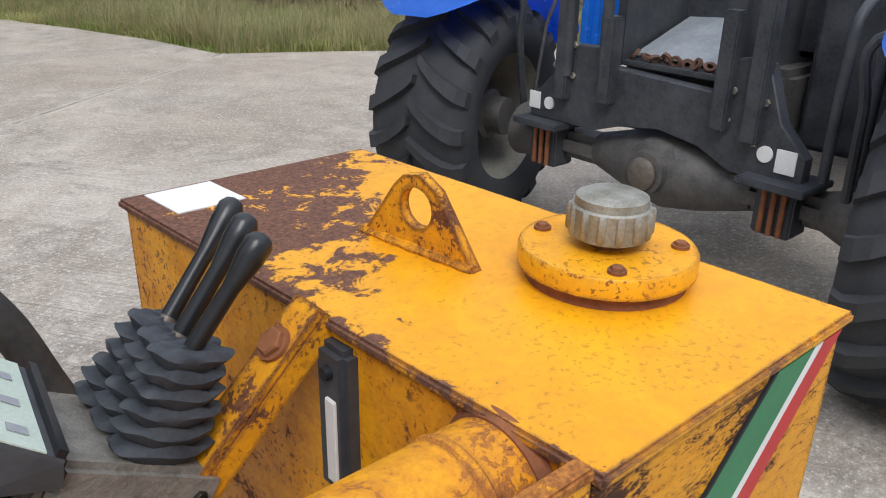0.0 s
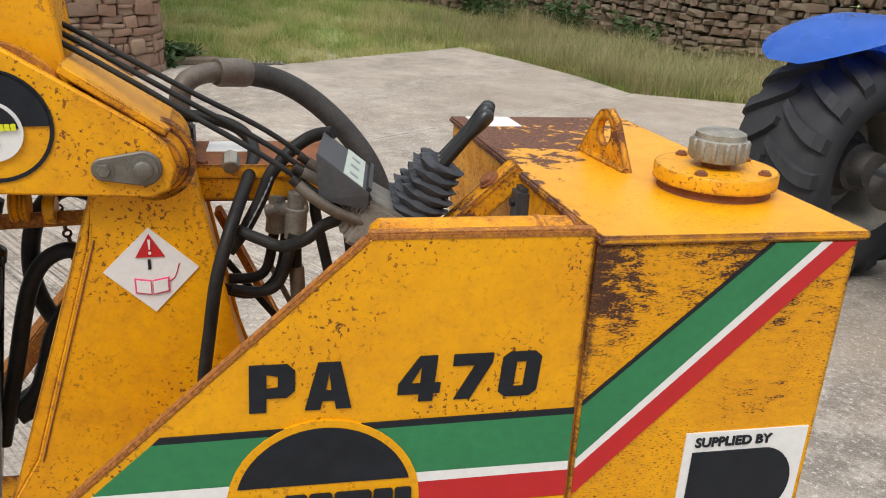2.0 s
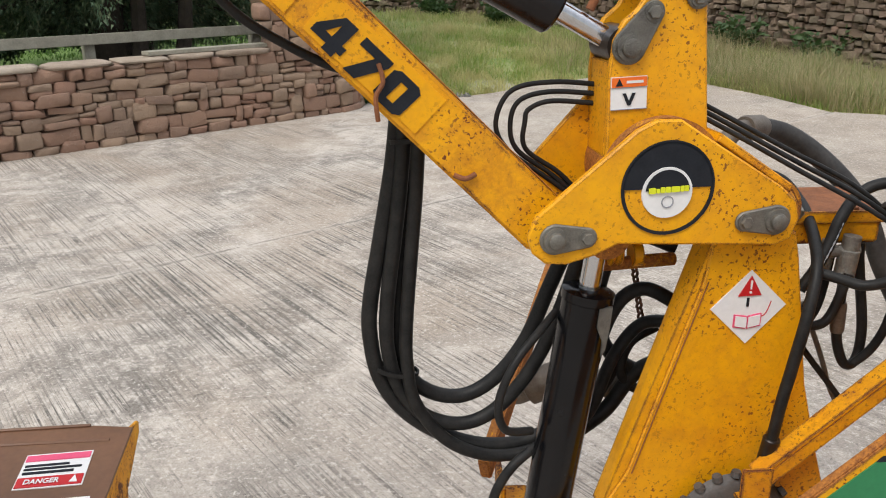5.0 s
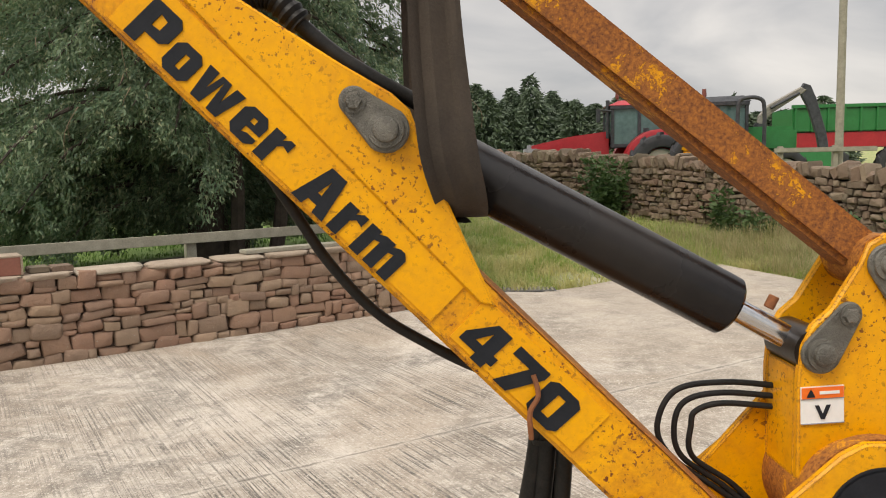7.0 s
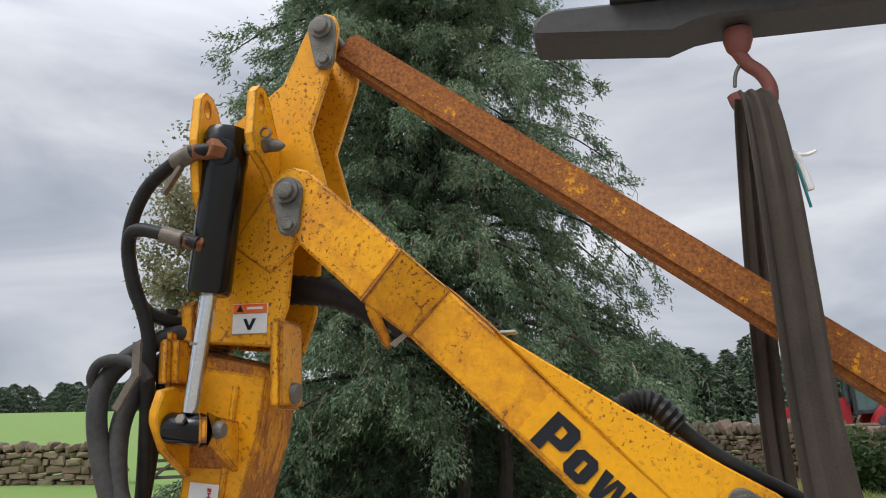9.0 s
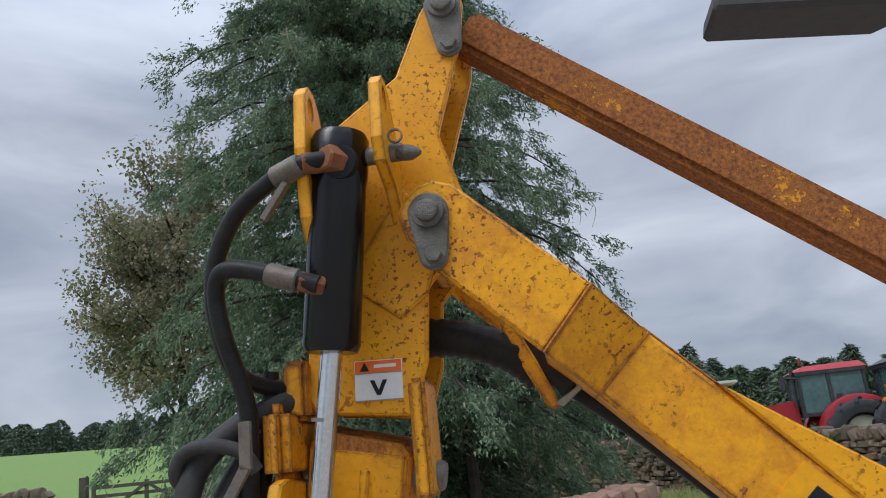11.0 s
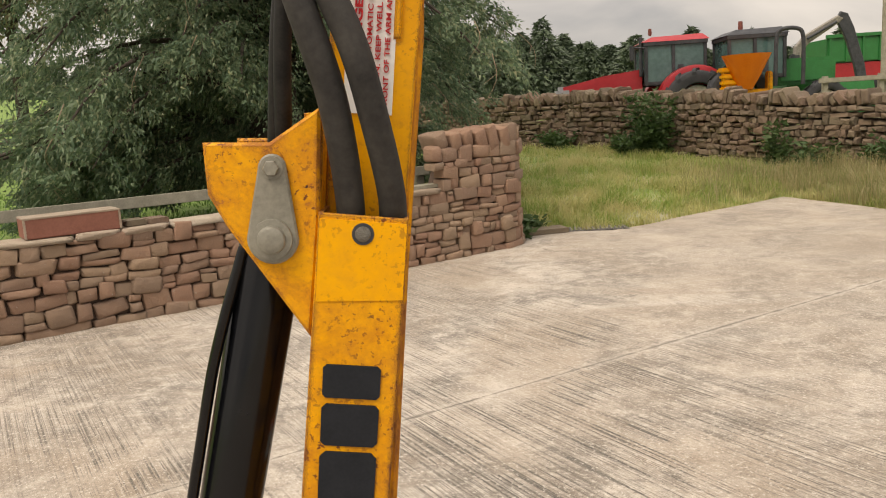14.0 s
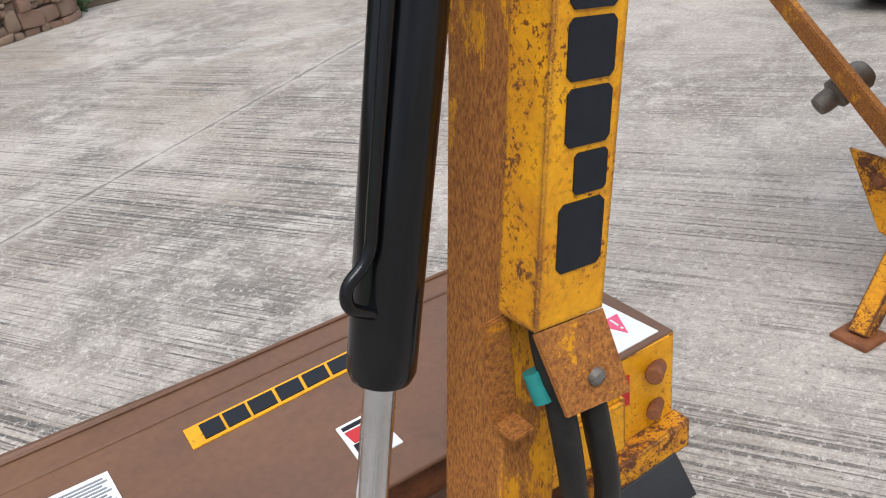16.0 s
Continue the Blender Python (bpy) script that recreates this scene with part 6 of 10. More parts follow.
part("pin_rod", rod(A(-0.832, 2.436, 0.02), A(-0.832, 2.436, -0.115), 0.016), STEEL, head, "", ARM)
v_sticker(head, -0.982, -0.020, 1.945, 0.057, 0.047, 2)


def ram_lug(u, foot=2.02):
    """An ear standing off the head, seen edge on, with an eye near its top."""
    bm = bmesh.new()
    prof = [(-0.02, foot), (-0.02, 2.235), (-0.060, 2.30), (-0.075, 2.313), (-0.095, 2.315), (-0.110, 2.30), (-0.118, 2.23), (-0.108, max(2.15, foot + 0.06)), (-0.060, foot + 0.04)]
    hole = [(-0.090 + 0.010 * math.cos(k * math.tau / 14), 2.288 + 0.014 * math.sin(k * math.tau / 14)) for k in range(14)]
    n, h = len(prof), len(hole)
    for x in (u - 0.007, u + 0.007):
        vo, vi = [bm.verts.new((x, y, z)) for y, z in prof], [bm.verts.new((x, y, z)) for y, z in hole]
        es = [bm.edges.new((vo[i], vo[(i + 1) % n])) for i in range(n)] + [bm.edges.new((vi[i], vi[(i + 1) % h])) for i in range(h)]
        bmesh.ops.triangle_fill(bm, use_beauty=True, edges=es)
    vs = list(bm.verts)
    for i in range(n):
        bm.faces.new((vs[i], vs[(i + 1) % n], vs[n + h + (i + 1) % n], vs[n + h + i]))
    for i in range(h):
        bm.faces.new((vs[n + i], vs[n + (i + 1) % h], vs[2 * n + h + (i + 1) % h], vs[2 * n + h + i]))
    bmesh.ops.recalc_face_normals(bm, faces=bm.faces)
    return bm


part("ram_lug", ram_lug(-1.002), YELLOW, head, "yellow ear with a hole", ARM, smooth=False)
part("ram_lug", ram_lug(-0.912, 2.145), YELLOW, head, "yellow ear with a hole", ARM, smooth=False)
part("lug_pin", rod(A(-1.022, 2.222, 0.080), A(-0.890, 2.222, 0.080), 0.011), STEEL, head, "", ARM)
part("grease_nipple", turned(A(-0.902, 2.222, 0.080), A(-0.868, 2.214, 0.090), [(0, 0.008), (0.4, 0.010), (0.7, 0.009), (1, 0.003)], 12), PIN_GREY, head, "", ARM)
part("split_pin", ring_mesh(-0.895, 2.236, 0.007, 0.009, -0.098, -0.094, 16), STEEL, head, "", ARM)

ram = part("breakaway_ram", turned(A(-0.990, 1.997, 0.082), A(-0.963, 2.252, 0.082), [(0, 0.029), (0.03, 0.0325), (0.75, 0.0325), (0.80, 0.0345), (0.97, 0.0345), (1, 0.031)], 36), BLACK_RAM, cutter, "shiny black breakaway ram", ARM)
part("piston_rod", rod(A(-0.989, 2.0, 0.082), A(-1.014, 1.826, 0.082), 0.0125), CHROME, ram, "bright chromed piston rod", ARM)
part("rod_collar", turned(A(-1.0035, 1.927, 0.082), A(-1.004, 1.923, 0.082), [(0, 0.0132), (1, 0.0132)], 20), STEEL, ram, "", ARM)
part("port_recess", turned(A(-0.958, 2.208, 0.108), A(-0.958, 2.206, 0.1185), [(0, 0.021), (1, 0.019)], 24), INK, ram, "", ARM)
rod_eye = part("rod_eye", turned(A(-1.050, 1.808, 0.078), A(-0.988, 1.802, 0.078), [(0, 0.021), (0.05, 0.0225), (0.95, 0.0225), (1, 0.021)], 24), BLACK_RAM, ram, "", ARM)
part("bolt", hex_bolt(A(-1.017, 1.818, 0.099), (0, -1, 0.3), 0.008, 0.006), STEEL, rod_eye, "", ARM)
part("eye_pin", turned(A(-0.988, 1.803, 0.078), A(-0.962, 1.801, 0.078), [(0, 0.013), (0.7, 0.013), (1, 0.010)], 16), STEEL, rod_eye, "", ARM)

DIP = [(-1.046, 1.905), (-1.03, 1.917), (-0.935, 1.893), (-0.924, 1.874), (-0.940, 1.79), (-0.973, 1.675), (-0.982, 1.655), (-0.986, 1.60), (-1.020, 1.35), (-1.058, 1.03), (-1.118, 0.60), (-1.150, 0.36), (-1.245, 0.36), (-1.212, 0.60), (-1.150, 1.03), (-1.114, 1.35), (-1.096, 1.52), (-1.066, 1.75)]
dipper = part("dipper_arm", prism(DIP, -0.006, 0.105, 0.005), YELLOW_STREAKED, cutter, "yellow dipper arm rubbed to bare brown steel", ARM)
part("dipper_face", prism([(-1.044, 1.90), (-0.932, 1.878), (-0.946, 1.79), (-0.979, 1.675), (-0.992, 1.60), (-1.02, 1.40), (-1.104, 1.41), (-1.093, 1.52), (-1.064, 1.75)], -0.009, -0.004, 0.001), YELLOW, dipper, "", ARM)
part("dipper_top", hull([A(-1.040, 1.900, 0.008), A(-0.930, 1.876, 0.008), A(-1.045, 1.905, -0.105), A(-0.930, 1.880, -0.105), A(-1.035, 1.922, -0.02), A(-0.935, 1.897, -0.02), A(-1.035, 1.925, -0.09), A(-0.935, 1.90, -0.09)]), RUST_ORANGE, dipper, "rusty rounded dipper top", ARM, smooth=False)
part("rib", prism([(-0.985, 1.868), (-0.974, 1.866), (-1.010, 1.60), (-1.018, 1.60)], -0.014, -0.006, 0.002), YELLOW, dipper, "", ARM)


def dip_lug(u0, u1, z0, z1, v1):
    bm = bmesh.new()
    prof = [(-0.006, z0), (-v1 * 0.75, z0 + 0.04), (-v1, z0 + 0.08), (-v1, z1 - 0.03), (-v1 * 0.85, z1), (-v1 * 0.6, z1 + 0.005), (-0.006, z1)]
    a, b = [bm.verts.new((u0, y, z)) for y, z in prof], [bm.verts.new((u1, y, z)) for y, z in prof]
    bm.faces.new(a)
    bm.faces.new(b[::-1])
    for i in range(len(prof)):
        bm.faces.new((a[i], b[i], b[(i + 1) % len(prof)], a[(i + 1) % len(prof)]))
    bmesh.ops.recalc_face_normals(bm, faces=bm.faces)
    bmesh.ops.bevel(bm, geom=[e for e in bm.edges if abs(e.verts[0].co.x - e.verts[1].co.x) < 1e-6], offset=0.002, segments=1, affect="EDGES")
    return bm


part("rod_lug", dip_lug(-1.067, -1.052, 1.735, 1.862, 0.104), YELLOW, dipper, "yellow rod lug", ARM)
part("rod_lug", dip_lug(-0.986, -0.974, 1.740, 1.815, 0.104), YELLOW_WORN, dipper, "yellow rod lug", ARM)
# Flat plate whose brown stands for both rust and shadow in the recess.
part("lug_recess", prism([(-1.055, 1.80), (-0.985, 1.795), (-0.985, 1.745), (-1.055, 1.75)], -0.014, -0.006, 0.002), RUST_ORANGE, dipper, "thin rusty plate standing for the shadowed, rusty recess between the lugs", ARM)
# Hinge ears of the head, clasping the dipper's top.
part("hinge_ear", merged(box(-1.082, -0.07, 1.862, -1.050, 0.110, 1.950, 0.012), box(-1.066, -0.035, 1.93, -1.036, 0.108, 2.0, 0.006)), YELLOW_WORN, head, "rust-edged hinge ear", ARM)
part("hinge_ear", box(-0.919, -0.026, 1.830, -0.899, 0.060, 1.965, 0.005), YELLOW, head, "yellow hinge ear", ARM)
part("hinge_pin", turned(A(-1.092, 1.886, -0.02), A(-0.890, 1.852, -0.02), [(0, 0.015), (0.02, 0.017), (0.98, 0.017), (1, 0.015)], 20), STEEL, head, "", ARM)

m = ARM @ at(-1.0765, -0.009, 1.5285, 7.2)
decal = part("danger_decal", quad(0, 0, 0.0515, 0.202), WHITE, dipper, "white and red danger notice", m)


def danger_line(body, x, z, length, height, bold=0.0, material=RED):
    """One line of the notice, read upwards."""
    part("lettering", text_mesh(body, length, height, bold), material, decal, "", m @ at(x, -0.002, z) @ Matrix.Rotation(radians(-90), 4, "Y"))


danger_line("DANGER", 0.0165, 0.052, 0.078, 0.0085, 0.035)
danger_line("BEWARE AUTOMATIC BREAKAWAY", 0.0270, 0.006, 0.174, 0.0055, 0.01)
danger_line("RETURN. KEEP WELL CLEAR OF THE", 0.0365, 0.006, 0.190, 0.0055, 0.01)
danger_line("FRONT OF THE ARM AND HEAD", 0.0460, 0.006, 0.156, 0.0055, 0.01)
for z0 in (0.030, 0.145):
    part("triangle", prism([(0.0165, z0), (0.0165, z0 + 0.012), (0.007, z0 + 0.006)], -0.0035, 0, 0), RED, decal, "", m)

# Gusset bracket, its pin and the head-angle ram.
BRK = [(-1.214, 1.507), (-1.148, 1.503), (-1.094, 1.535), (-1.105, 1.42), (-1.124, 1.300), (-1.198, 1.421), (-1.214, 1.455)]
bracket = part("ram_bracket", prism(BRK, -0.062, -0.050, 0.003), YELLOW_STAINED, cutter, "yellow gusset bracket with a grey pin", ARM)
part("ram_bracket", prism(BRK, 0.092, 0.104, 0.003), YELLOW_WORN, cutter, "", ARM)
part("bracket_web", merged(prism([(-1.214, 1.500), (-1.205, 1.500), (-1.205, 1.455), (-1.214, 1.455)], -0.050, 0.092, 0.001), prism([(-1.112, 1.53), (-1.092, 1.53), (-1.118, 1.31), (-1.128, 1.31)], -0.050, -0.006, 0.001)), YELLOW_WORN, bracket, "", ARM)
pinned(bracket, "pin_plate", (-1.152, 1.407), 0.026, (-1.146, 1.478), 0.014, 0.062, PIN_PALE)
part("pin_rod", rod(A(-1.152, 1.407, 0.055), A(-1.152, 1.407, -0.105), 0.016), STEEL, bracket, "", ARM)
ram = part("head_ram", turned(A(-1.160, 1.425, -0.02), A(-1.333, 0.758, -0.02), [(0, 0.026), (0.03, 0.036), (0.93, 0.036), (0.985, 0.036), (1, 0.032)], 36), BLACK_RAM, cutter, "long shiny black head-angle ram", ARM)
part("piston_rod", rod(A(-1.330, 0.77, -0.02), A(-1.425, 0.405, -0.02), 0.0175), CHROME, ram, "", ARM)
part("feed_pipe", hose_mesh([A(-1.196, 1.39, 0.005), A(-1.238, 1.275, 0.008), A(-1.268, 1.165, 0.008), A(-1.320, 0.965, 0.006), A(-1.336, 0.91, 0.006), A(-1.362, 0.888, 0.006), A(-1.364, 0.866, 0.006), A(-1.340, 0.846, 0.0)], 0.0065, 10, 6), BLACK_RAM, ram, "thin black feed pipe", ARM)

# Hose guard on the dipper's face.
GT0, GT1 = Vector((-1.104, 1.431)), Vector((-1.014, 1.418))
GB0, GB1 = Vector((-1.199, 0.786)), Vector((-1.104, 0.773))
guard = part("hose_guard", prism([tuple(GT0), tuple(GT1), tuple(GB1), tuple(GB0)], -0.068, -0.064, 0.0015), YELLOW_WORN, cutter, "yellow hose guard with black lettering", ARM)
part("guard_side", merged(prism([tuple(GT0), (GT0.x + 0.005, GT0.y), (GB0.x + 0.005, GB0.y), tuple(GB0)], -0.066, -0.008, 0.001), prism([(GT1.x - 0.005, GT1.y), tuple(GT1), tuple(GB1), (GB1.x - 0.005, GB1.y)], -0.066, -0.008, 0.001)), YELLOW_RUSTY, guard, "", ARM)
part("guard_ground", prism([(-1.103, 1.425), (-1.016, 1.413), (-1.026, 1.335), (-1.1145, 1.340)], -0.0695, -0.067, 0), YELLOW_FRESH, guard, "", ARM)
part("flap", hull([A(-1.199, 0.786, 0.068), A(-1.104, 0.773, 0.068), A(-1.199, 0.782, 0.062), A(-1.104, 0.769, 0.062), A(-1.188, 0.690, 0.098), A(-1.094, 0.673, 0.098), A(-1.188, 0.688, 0.093), A(-1.094, 0.671, 0.093)]), RUST_ORANGE, guard, "rusty bent guard flap", ARM, smooth=False)
part("rivet", turned(A(-1.140, 0.715, 0.086), A(-1.138, 0.710, 0.098), [(0, 0.010), (0.6, 0.011), (1, 0.006)], 16), STEEL, guard, "", ARM)
# Raised black disc: the depth of the hole is drawn in colour.
part("bolt_hole", turned(A(-1.061, 1.406, 0.0690), A(-1.061, 1.406, 0.0705), [(0, 0.0115), (1, 0.0110)], 24), BLACK_FRAME, guard, "black disc drawn for the darkness of the bolt hole", ARM)
part("guard_bolt", turned(A(-1.061, 1.406, 0.066), A(-1.061, 1.406, 0.0730), [(0, 0.0085), (0.8, 0.008), (1, 0.006)], 16), PIN_GREY, guard, "", ARM)
gm = ARM @ at(-1.1085, -0.068, 0.833, 7.3) @ Matrix.Rotation(radians(-90), 4, "Y")
part("guard_name", name_shapes([(0.073, 0.061), (0.042, 0.044), (0.055, 0.058), (0.056, 0.060), (0.088, 0.060), (0.046, 0.060), (0.036, 0.060)], 0.0067), INK, guard, "big black bars of the maker's name", gm)
v_sticker(dipper, 0, 0, 0, 0.04, 0.055, 0, ARM @ Matrix.Translation((-1.1415, 0.076, 1.103)) @ Matrix.Rotation(radians(8.2), 4, "Y") @ Matrix.Rotation(radians(-90), 4, "Z"))
for pts in (((-1.100, 1.30, 0.035), (-1.150, 0.95, 0.034), (-1.170, 0.78, 0.046), (-1.172, 0.70, 0.064), (-1.166, 0.62, 0.070), (-1.158, 0.53, 0.068), (-1.152, 0.45, 0.050), (-1.150, 0.41, 0.030)), ((-1.060, 1.30, 0.035), (-1.110, 0.95, 0.034), (-1.130, 0.78, 0.046), (-1.128, 0.70, 0.064), (-1.119, 0.62, 0.070), (-1.104, 0.53, 0.068), (-1.088, 0.45, 0.050), (-1.080, 0.41, 0.030))):
    hose([A(*p) for p in pts], 0.0165, HOSE, "printed black rubber hose", ARM)
part("clip", merged(box(-1.222, -0.012, 0.640, -1.186, -0.006, 0.780, 0.002), box(-1.222, -0.045, 0.640, -1.190, -0.010, 0.648, 0.002)), RUST_ORANGE, dipper, "rusty angle clip", ARM)
part("teal_wrap", turned(A(-1.188, 0.722, 0.045), A(-1.186, 0.690, 0.060), [(0, 0.012), (1, 0.013)], 12), TEAL, dipper, "", ARM)

# ---- hoses on the arm ----
hose([A(-1.000, 1.965, -0.05), A(-1.066, 1.950, 0.03), A(-1.120, 1.922, 0.06), A(-1.152, 1.885, 0.08), A(-1.160, 1.840, 0.09), A(-1.148, 1.775, 0.095), A(-1.122, 1.705, 0.10), A(-1.096, 1.615, 0.10), A(-1.078, 1.535, 0.085), A(-1.073, 1.44, 0.05), A(-1.078, 1.38, 0.03)], 0.0148, HOSE_DUSTY, "thick dusty black hose", ARM)
hose([A(-1.000, 1.980, -0.06), A(-1.060, 1.940, 0.0), A(-1.110, 1.89, 0.04), A(-1.132, 1.82, 0.07), A(-1.120, 1.73, 0.09), A(-1.088, 1.672, 0.10), A(-1.056, 1.595, 0.10), A(-1.040, 1.52, 0.085), A(-1.030, 1.44, 0.05), A(-1.035, 1.38, 0.03)], 0.0148, HOSE_DUSTY, "thick dusty black hose", ARM)
hose([A(-0.962, 2.210, 0.118), A(-1.000, 2.208, 0.122), A(-1.040, 2.198, 0.11), A(-1.090, 2.165, 0.10), A(-1.120, 2.11, 0.09), A(-1.124, 2.05, 0.08), A(-1.105, 1.985, 0.06), A(-1.050, 1.965, 0.0), A(-1.01, 1.96, -0.05)], 0.0105, HOSE, "black ram hose", ARM)
hose([A(-0.990, 2.068, 0.115), A(-1.040, 2.086, 0.115), A(-1.095, 2.100, 0.11), A(-1.115, 2.082, 0.10), A(-1.112, 2.03, 0.09), A(-1.095, 1.95, 0.07), A(-1.098, 1.86, 0.06), A(-1.112, 1.72, 0.04), A(-1.135, 1.60, 0.02), A(-1.155, 1.46, 0.0), A(-1.170, 1.38, 0.0)], 0.0105, HOSE, "black ram hose", ARM)
hose([A(-1.080, 1.99, 0.03), A(-1.090, 1.90, 0.03), A(-1.108, 1.75, 0.03), A(-1.128, 1.62, 0.03), A(-1.142, 1.50, 0.01), A(-1.150, 1.42, 0.0)], 0.0095, HOSE, "thin black hose", ARM)
part("hose_fitting", merged(rod(A(-0.962, 2.210, 0.110), A(-1.000, 2.208, 0.122), 0.0125, 12), rod(A(-0.955, 2.209, 0.105), A(-0.972, 2.210, 0.128), 0.016, 6)), RUST, cutter, "rusty hose union", ARM)
part("hose_fitting", merged(rod(A(-1.000, 2.208, 0.122), A(-1.036, 2.199, 0.112), 0.0135, 14)), FITTING, cutter, "grey crimped hose end", ARM)
part("hose_fitting", merged(rod(A(-0.985, 2.066, 0.108), A(-1.012, 2.075, 0.116), 0.012, 6)), RUST, cutter, "rusty hose union", ARM)
part("hose_fitting", merged(rod(A(-1.012, 2.075, 0.116), A(-1.048, 2.088, 0.115), 0.013, 14)), FITTING, cutter, "grey crimped hose end", ARM)
hose([A(-1.078, 1.878, 0.09), A(-1.094, 1.900, 0.095), A(-1.129, 1.910, 0.10), A(-1.160, 1.903, 0.095), A(-1.171, 1.880, 0.09), A(-1.160, 1.858, 0.07)], 0.008, HOSE_DUSTY, "dusty looped hose", ARM)
part("clamp_strip", merged(box(-1.084, -0.125, 1.880, -1.070, -0.120, 1.930, 0.001), box(-0.006, -0.003, -0.058, 0.006, 0.003, 0.0, 0.001, Matrix.Translation((-1.077, -0.122, 1.884)) @ Matrix.Rotation(radians(32), 4, "Y"))), FITTING, cutter, "bent grey metal strip", ARM)
part("clamp_strip", box(-0.004, -0.005, -0.05, 0.004, 0.005, 0.0, 0.001, Matrix.Translation((-1.020, -0.118, 2.190)) @ Matrix.Rotation(radians(35), 4, "Y")), FITTING, cutter, "hanging grey metal strip", ARM)
hose([A(-0.96, 2.028, -0.06), A(-0.90, 2.021, -0.06), A(-0.850, 2.012, -0.06), A(-0.800, 1.990, -0.07), A(-0.765, 1.962, -0.08)], 0.024, HOSE, "spiral-wrapped hose bundle under the boom", ARM, ribs=0.05)
hose([A(-0.78, 1.975, -0.08), A(-0.735, 1.945, -0.09), A(-0.665, 1.888, -0.10), A(-0.575, 1.802, -0.10), A(-0.46, 1.688, -0.10), A(-0.38, 1.60, -0.09)], 0.012, HOSE, "black hose close under the boom", ARM)
hose([A(-0.430, 1.790, -0.02), A(-0.402, 1.812, -0.02), A(-0.368, 1.813, -0.02), A(-0.335, 1.780, -0.02)], 0.017, HOSE, "ribbed black hose sleeve", ARM, name="hose_sleeve", ribs=0.10, per=9)
hose([A(-0.337, 1.782, -0.02), A(-0.295, 1.745, -0.02), A(-0.245, 1.712, -0.02), A(-0.190, 1.680, -0.03), A(-0.15, 1.64, -0.04)], 0.010, HOSE, "black ram hose", ARM)
hose([A(-0.42, 1.64, -0.09), A(-0.357, 1.540, -0.08), A(-0.317, 1.477, -0.08), A(-0.258, 1.410, -0.08), A(-0.19, 1.365, -0.08), A(-0.13, 1.335, -0.07), A(-0.09, 1.325, -0.06)], 0.0075, HOSE, "black hose slung under the boom", ARM)

# Hose loop below the boom's foot.
hose([A(-0.02, 1.28, -0.15), A(-0.033, 1.17, -0.15), A(-0.06, 1.03, -0.15), A(-0.082, 0.92, -0.15), A(-0.087, 0.85, -0.15), A(-0.073, 0.76, -0.15), A(-0.032, 0.69, -0.15), A(0.03, 0.637, -0.15), A(0.1, 0.603, -0.15), A(0.17, 0.594, -0.15), A(0.225, 0.606, -0.15), A(0.32, 0.66, -0.15), A(0.38, 0.76, -0.15)], 0.0145, HOSE, "thick black hose loop", ARM)
hose([A(0.002, 1.26, -0.165), A(-0.005, 1.15, -0.165), A(-0.018, 1.03, -0.165), A(-0.033, 0.9, -0.165), A(-0.036, 0.82, -0.165), A(-0.019, 0.752, -0.165), A(0.03, 0.71, -0.165), A(0.09, 0.702, -0.165), A(0.15, 0.737, -0.165), A(0.205, 0.81, -0.165), A(0.25, 0.92, -0.165), A(0.3, 1.04, -0.165)], 0.0142, HOSE, "thick black hose loop", ARM)
hose([A(-0.012, 1.265, -0.14), A(-0.021, 1.15, -0.14), A(-0.037, 1.03, -0.14), A(-0.054, 0.91, -0.14), A(-0.056, 0.82, -0.14), A(-0.036, 0.738, -0.14), A(0.01, 0.678, -0.14), A(0.08, 0.655, -0.14), A(0.145, 0.682, -0.14), A(0.21, 0.76, -0.14), A(0.26, 0.87, -0.14), A(0.3, 1.0, -0.14)], 0.0135, HOSE, "thick black hose loop", ARM)
hose([A(0.01, 1.245, -0.128), A(0.002, 1.12, -0.128), A(-0.01, 1.0, -0.128), A(-0.021, 0.88, -0.128), A(-0.023, 0.8, -0.128), A(-0.01, 0.715, -0.128), A(0.045, 0.632, -0.128), A(0.12, 0.59, -0.128), A(0.2, 0.588, -0.128), A(0.28, 0.62, -0.128)], 0.0122, HOSE, "black hose loop", ARM)
for u, z, turn in ((-0.040, 0.775, 12), (0.0, 1.205, -8)):
    tie = ring_mesh(0, 0, 0.030, 0.033, -0.004, 0.004, 20)
    tie.transform(Matrix.Translation(A(u, z, -0.147)) @ Matrix.Rotation(radians(turn), 4, "Y") @ Matrix.Rotation(radians(90), 4, "X") @ Matrix.Diagonal((1.25, 1.0, 0.85, 1.0)))
    part("cable_tie", tie, HOSE, cutter, "black cable tie round the hoses", ARM)
hose([A(0.235, 0.905, -0.070), A(0.200, 0.885, -0.040), A(0.150, 0.842, -0.010), A(0.121, 0.775, 0.000), A(0.133, 0.722, 0.000), A(0.184, 0.703, -0.020)], 0.0075, HOSE, "thin black hose", ARM)
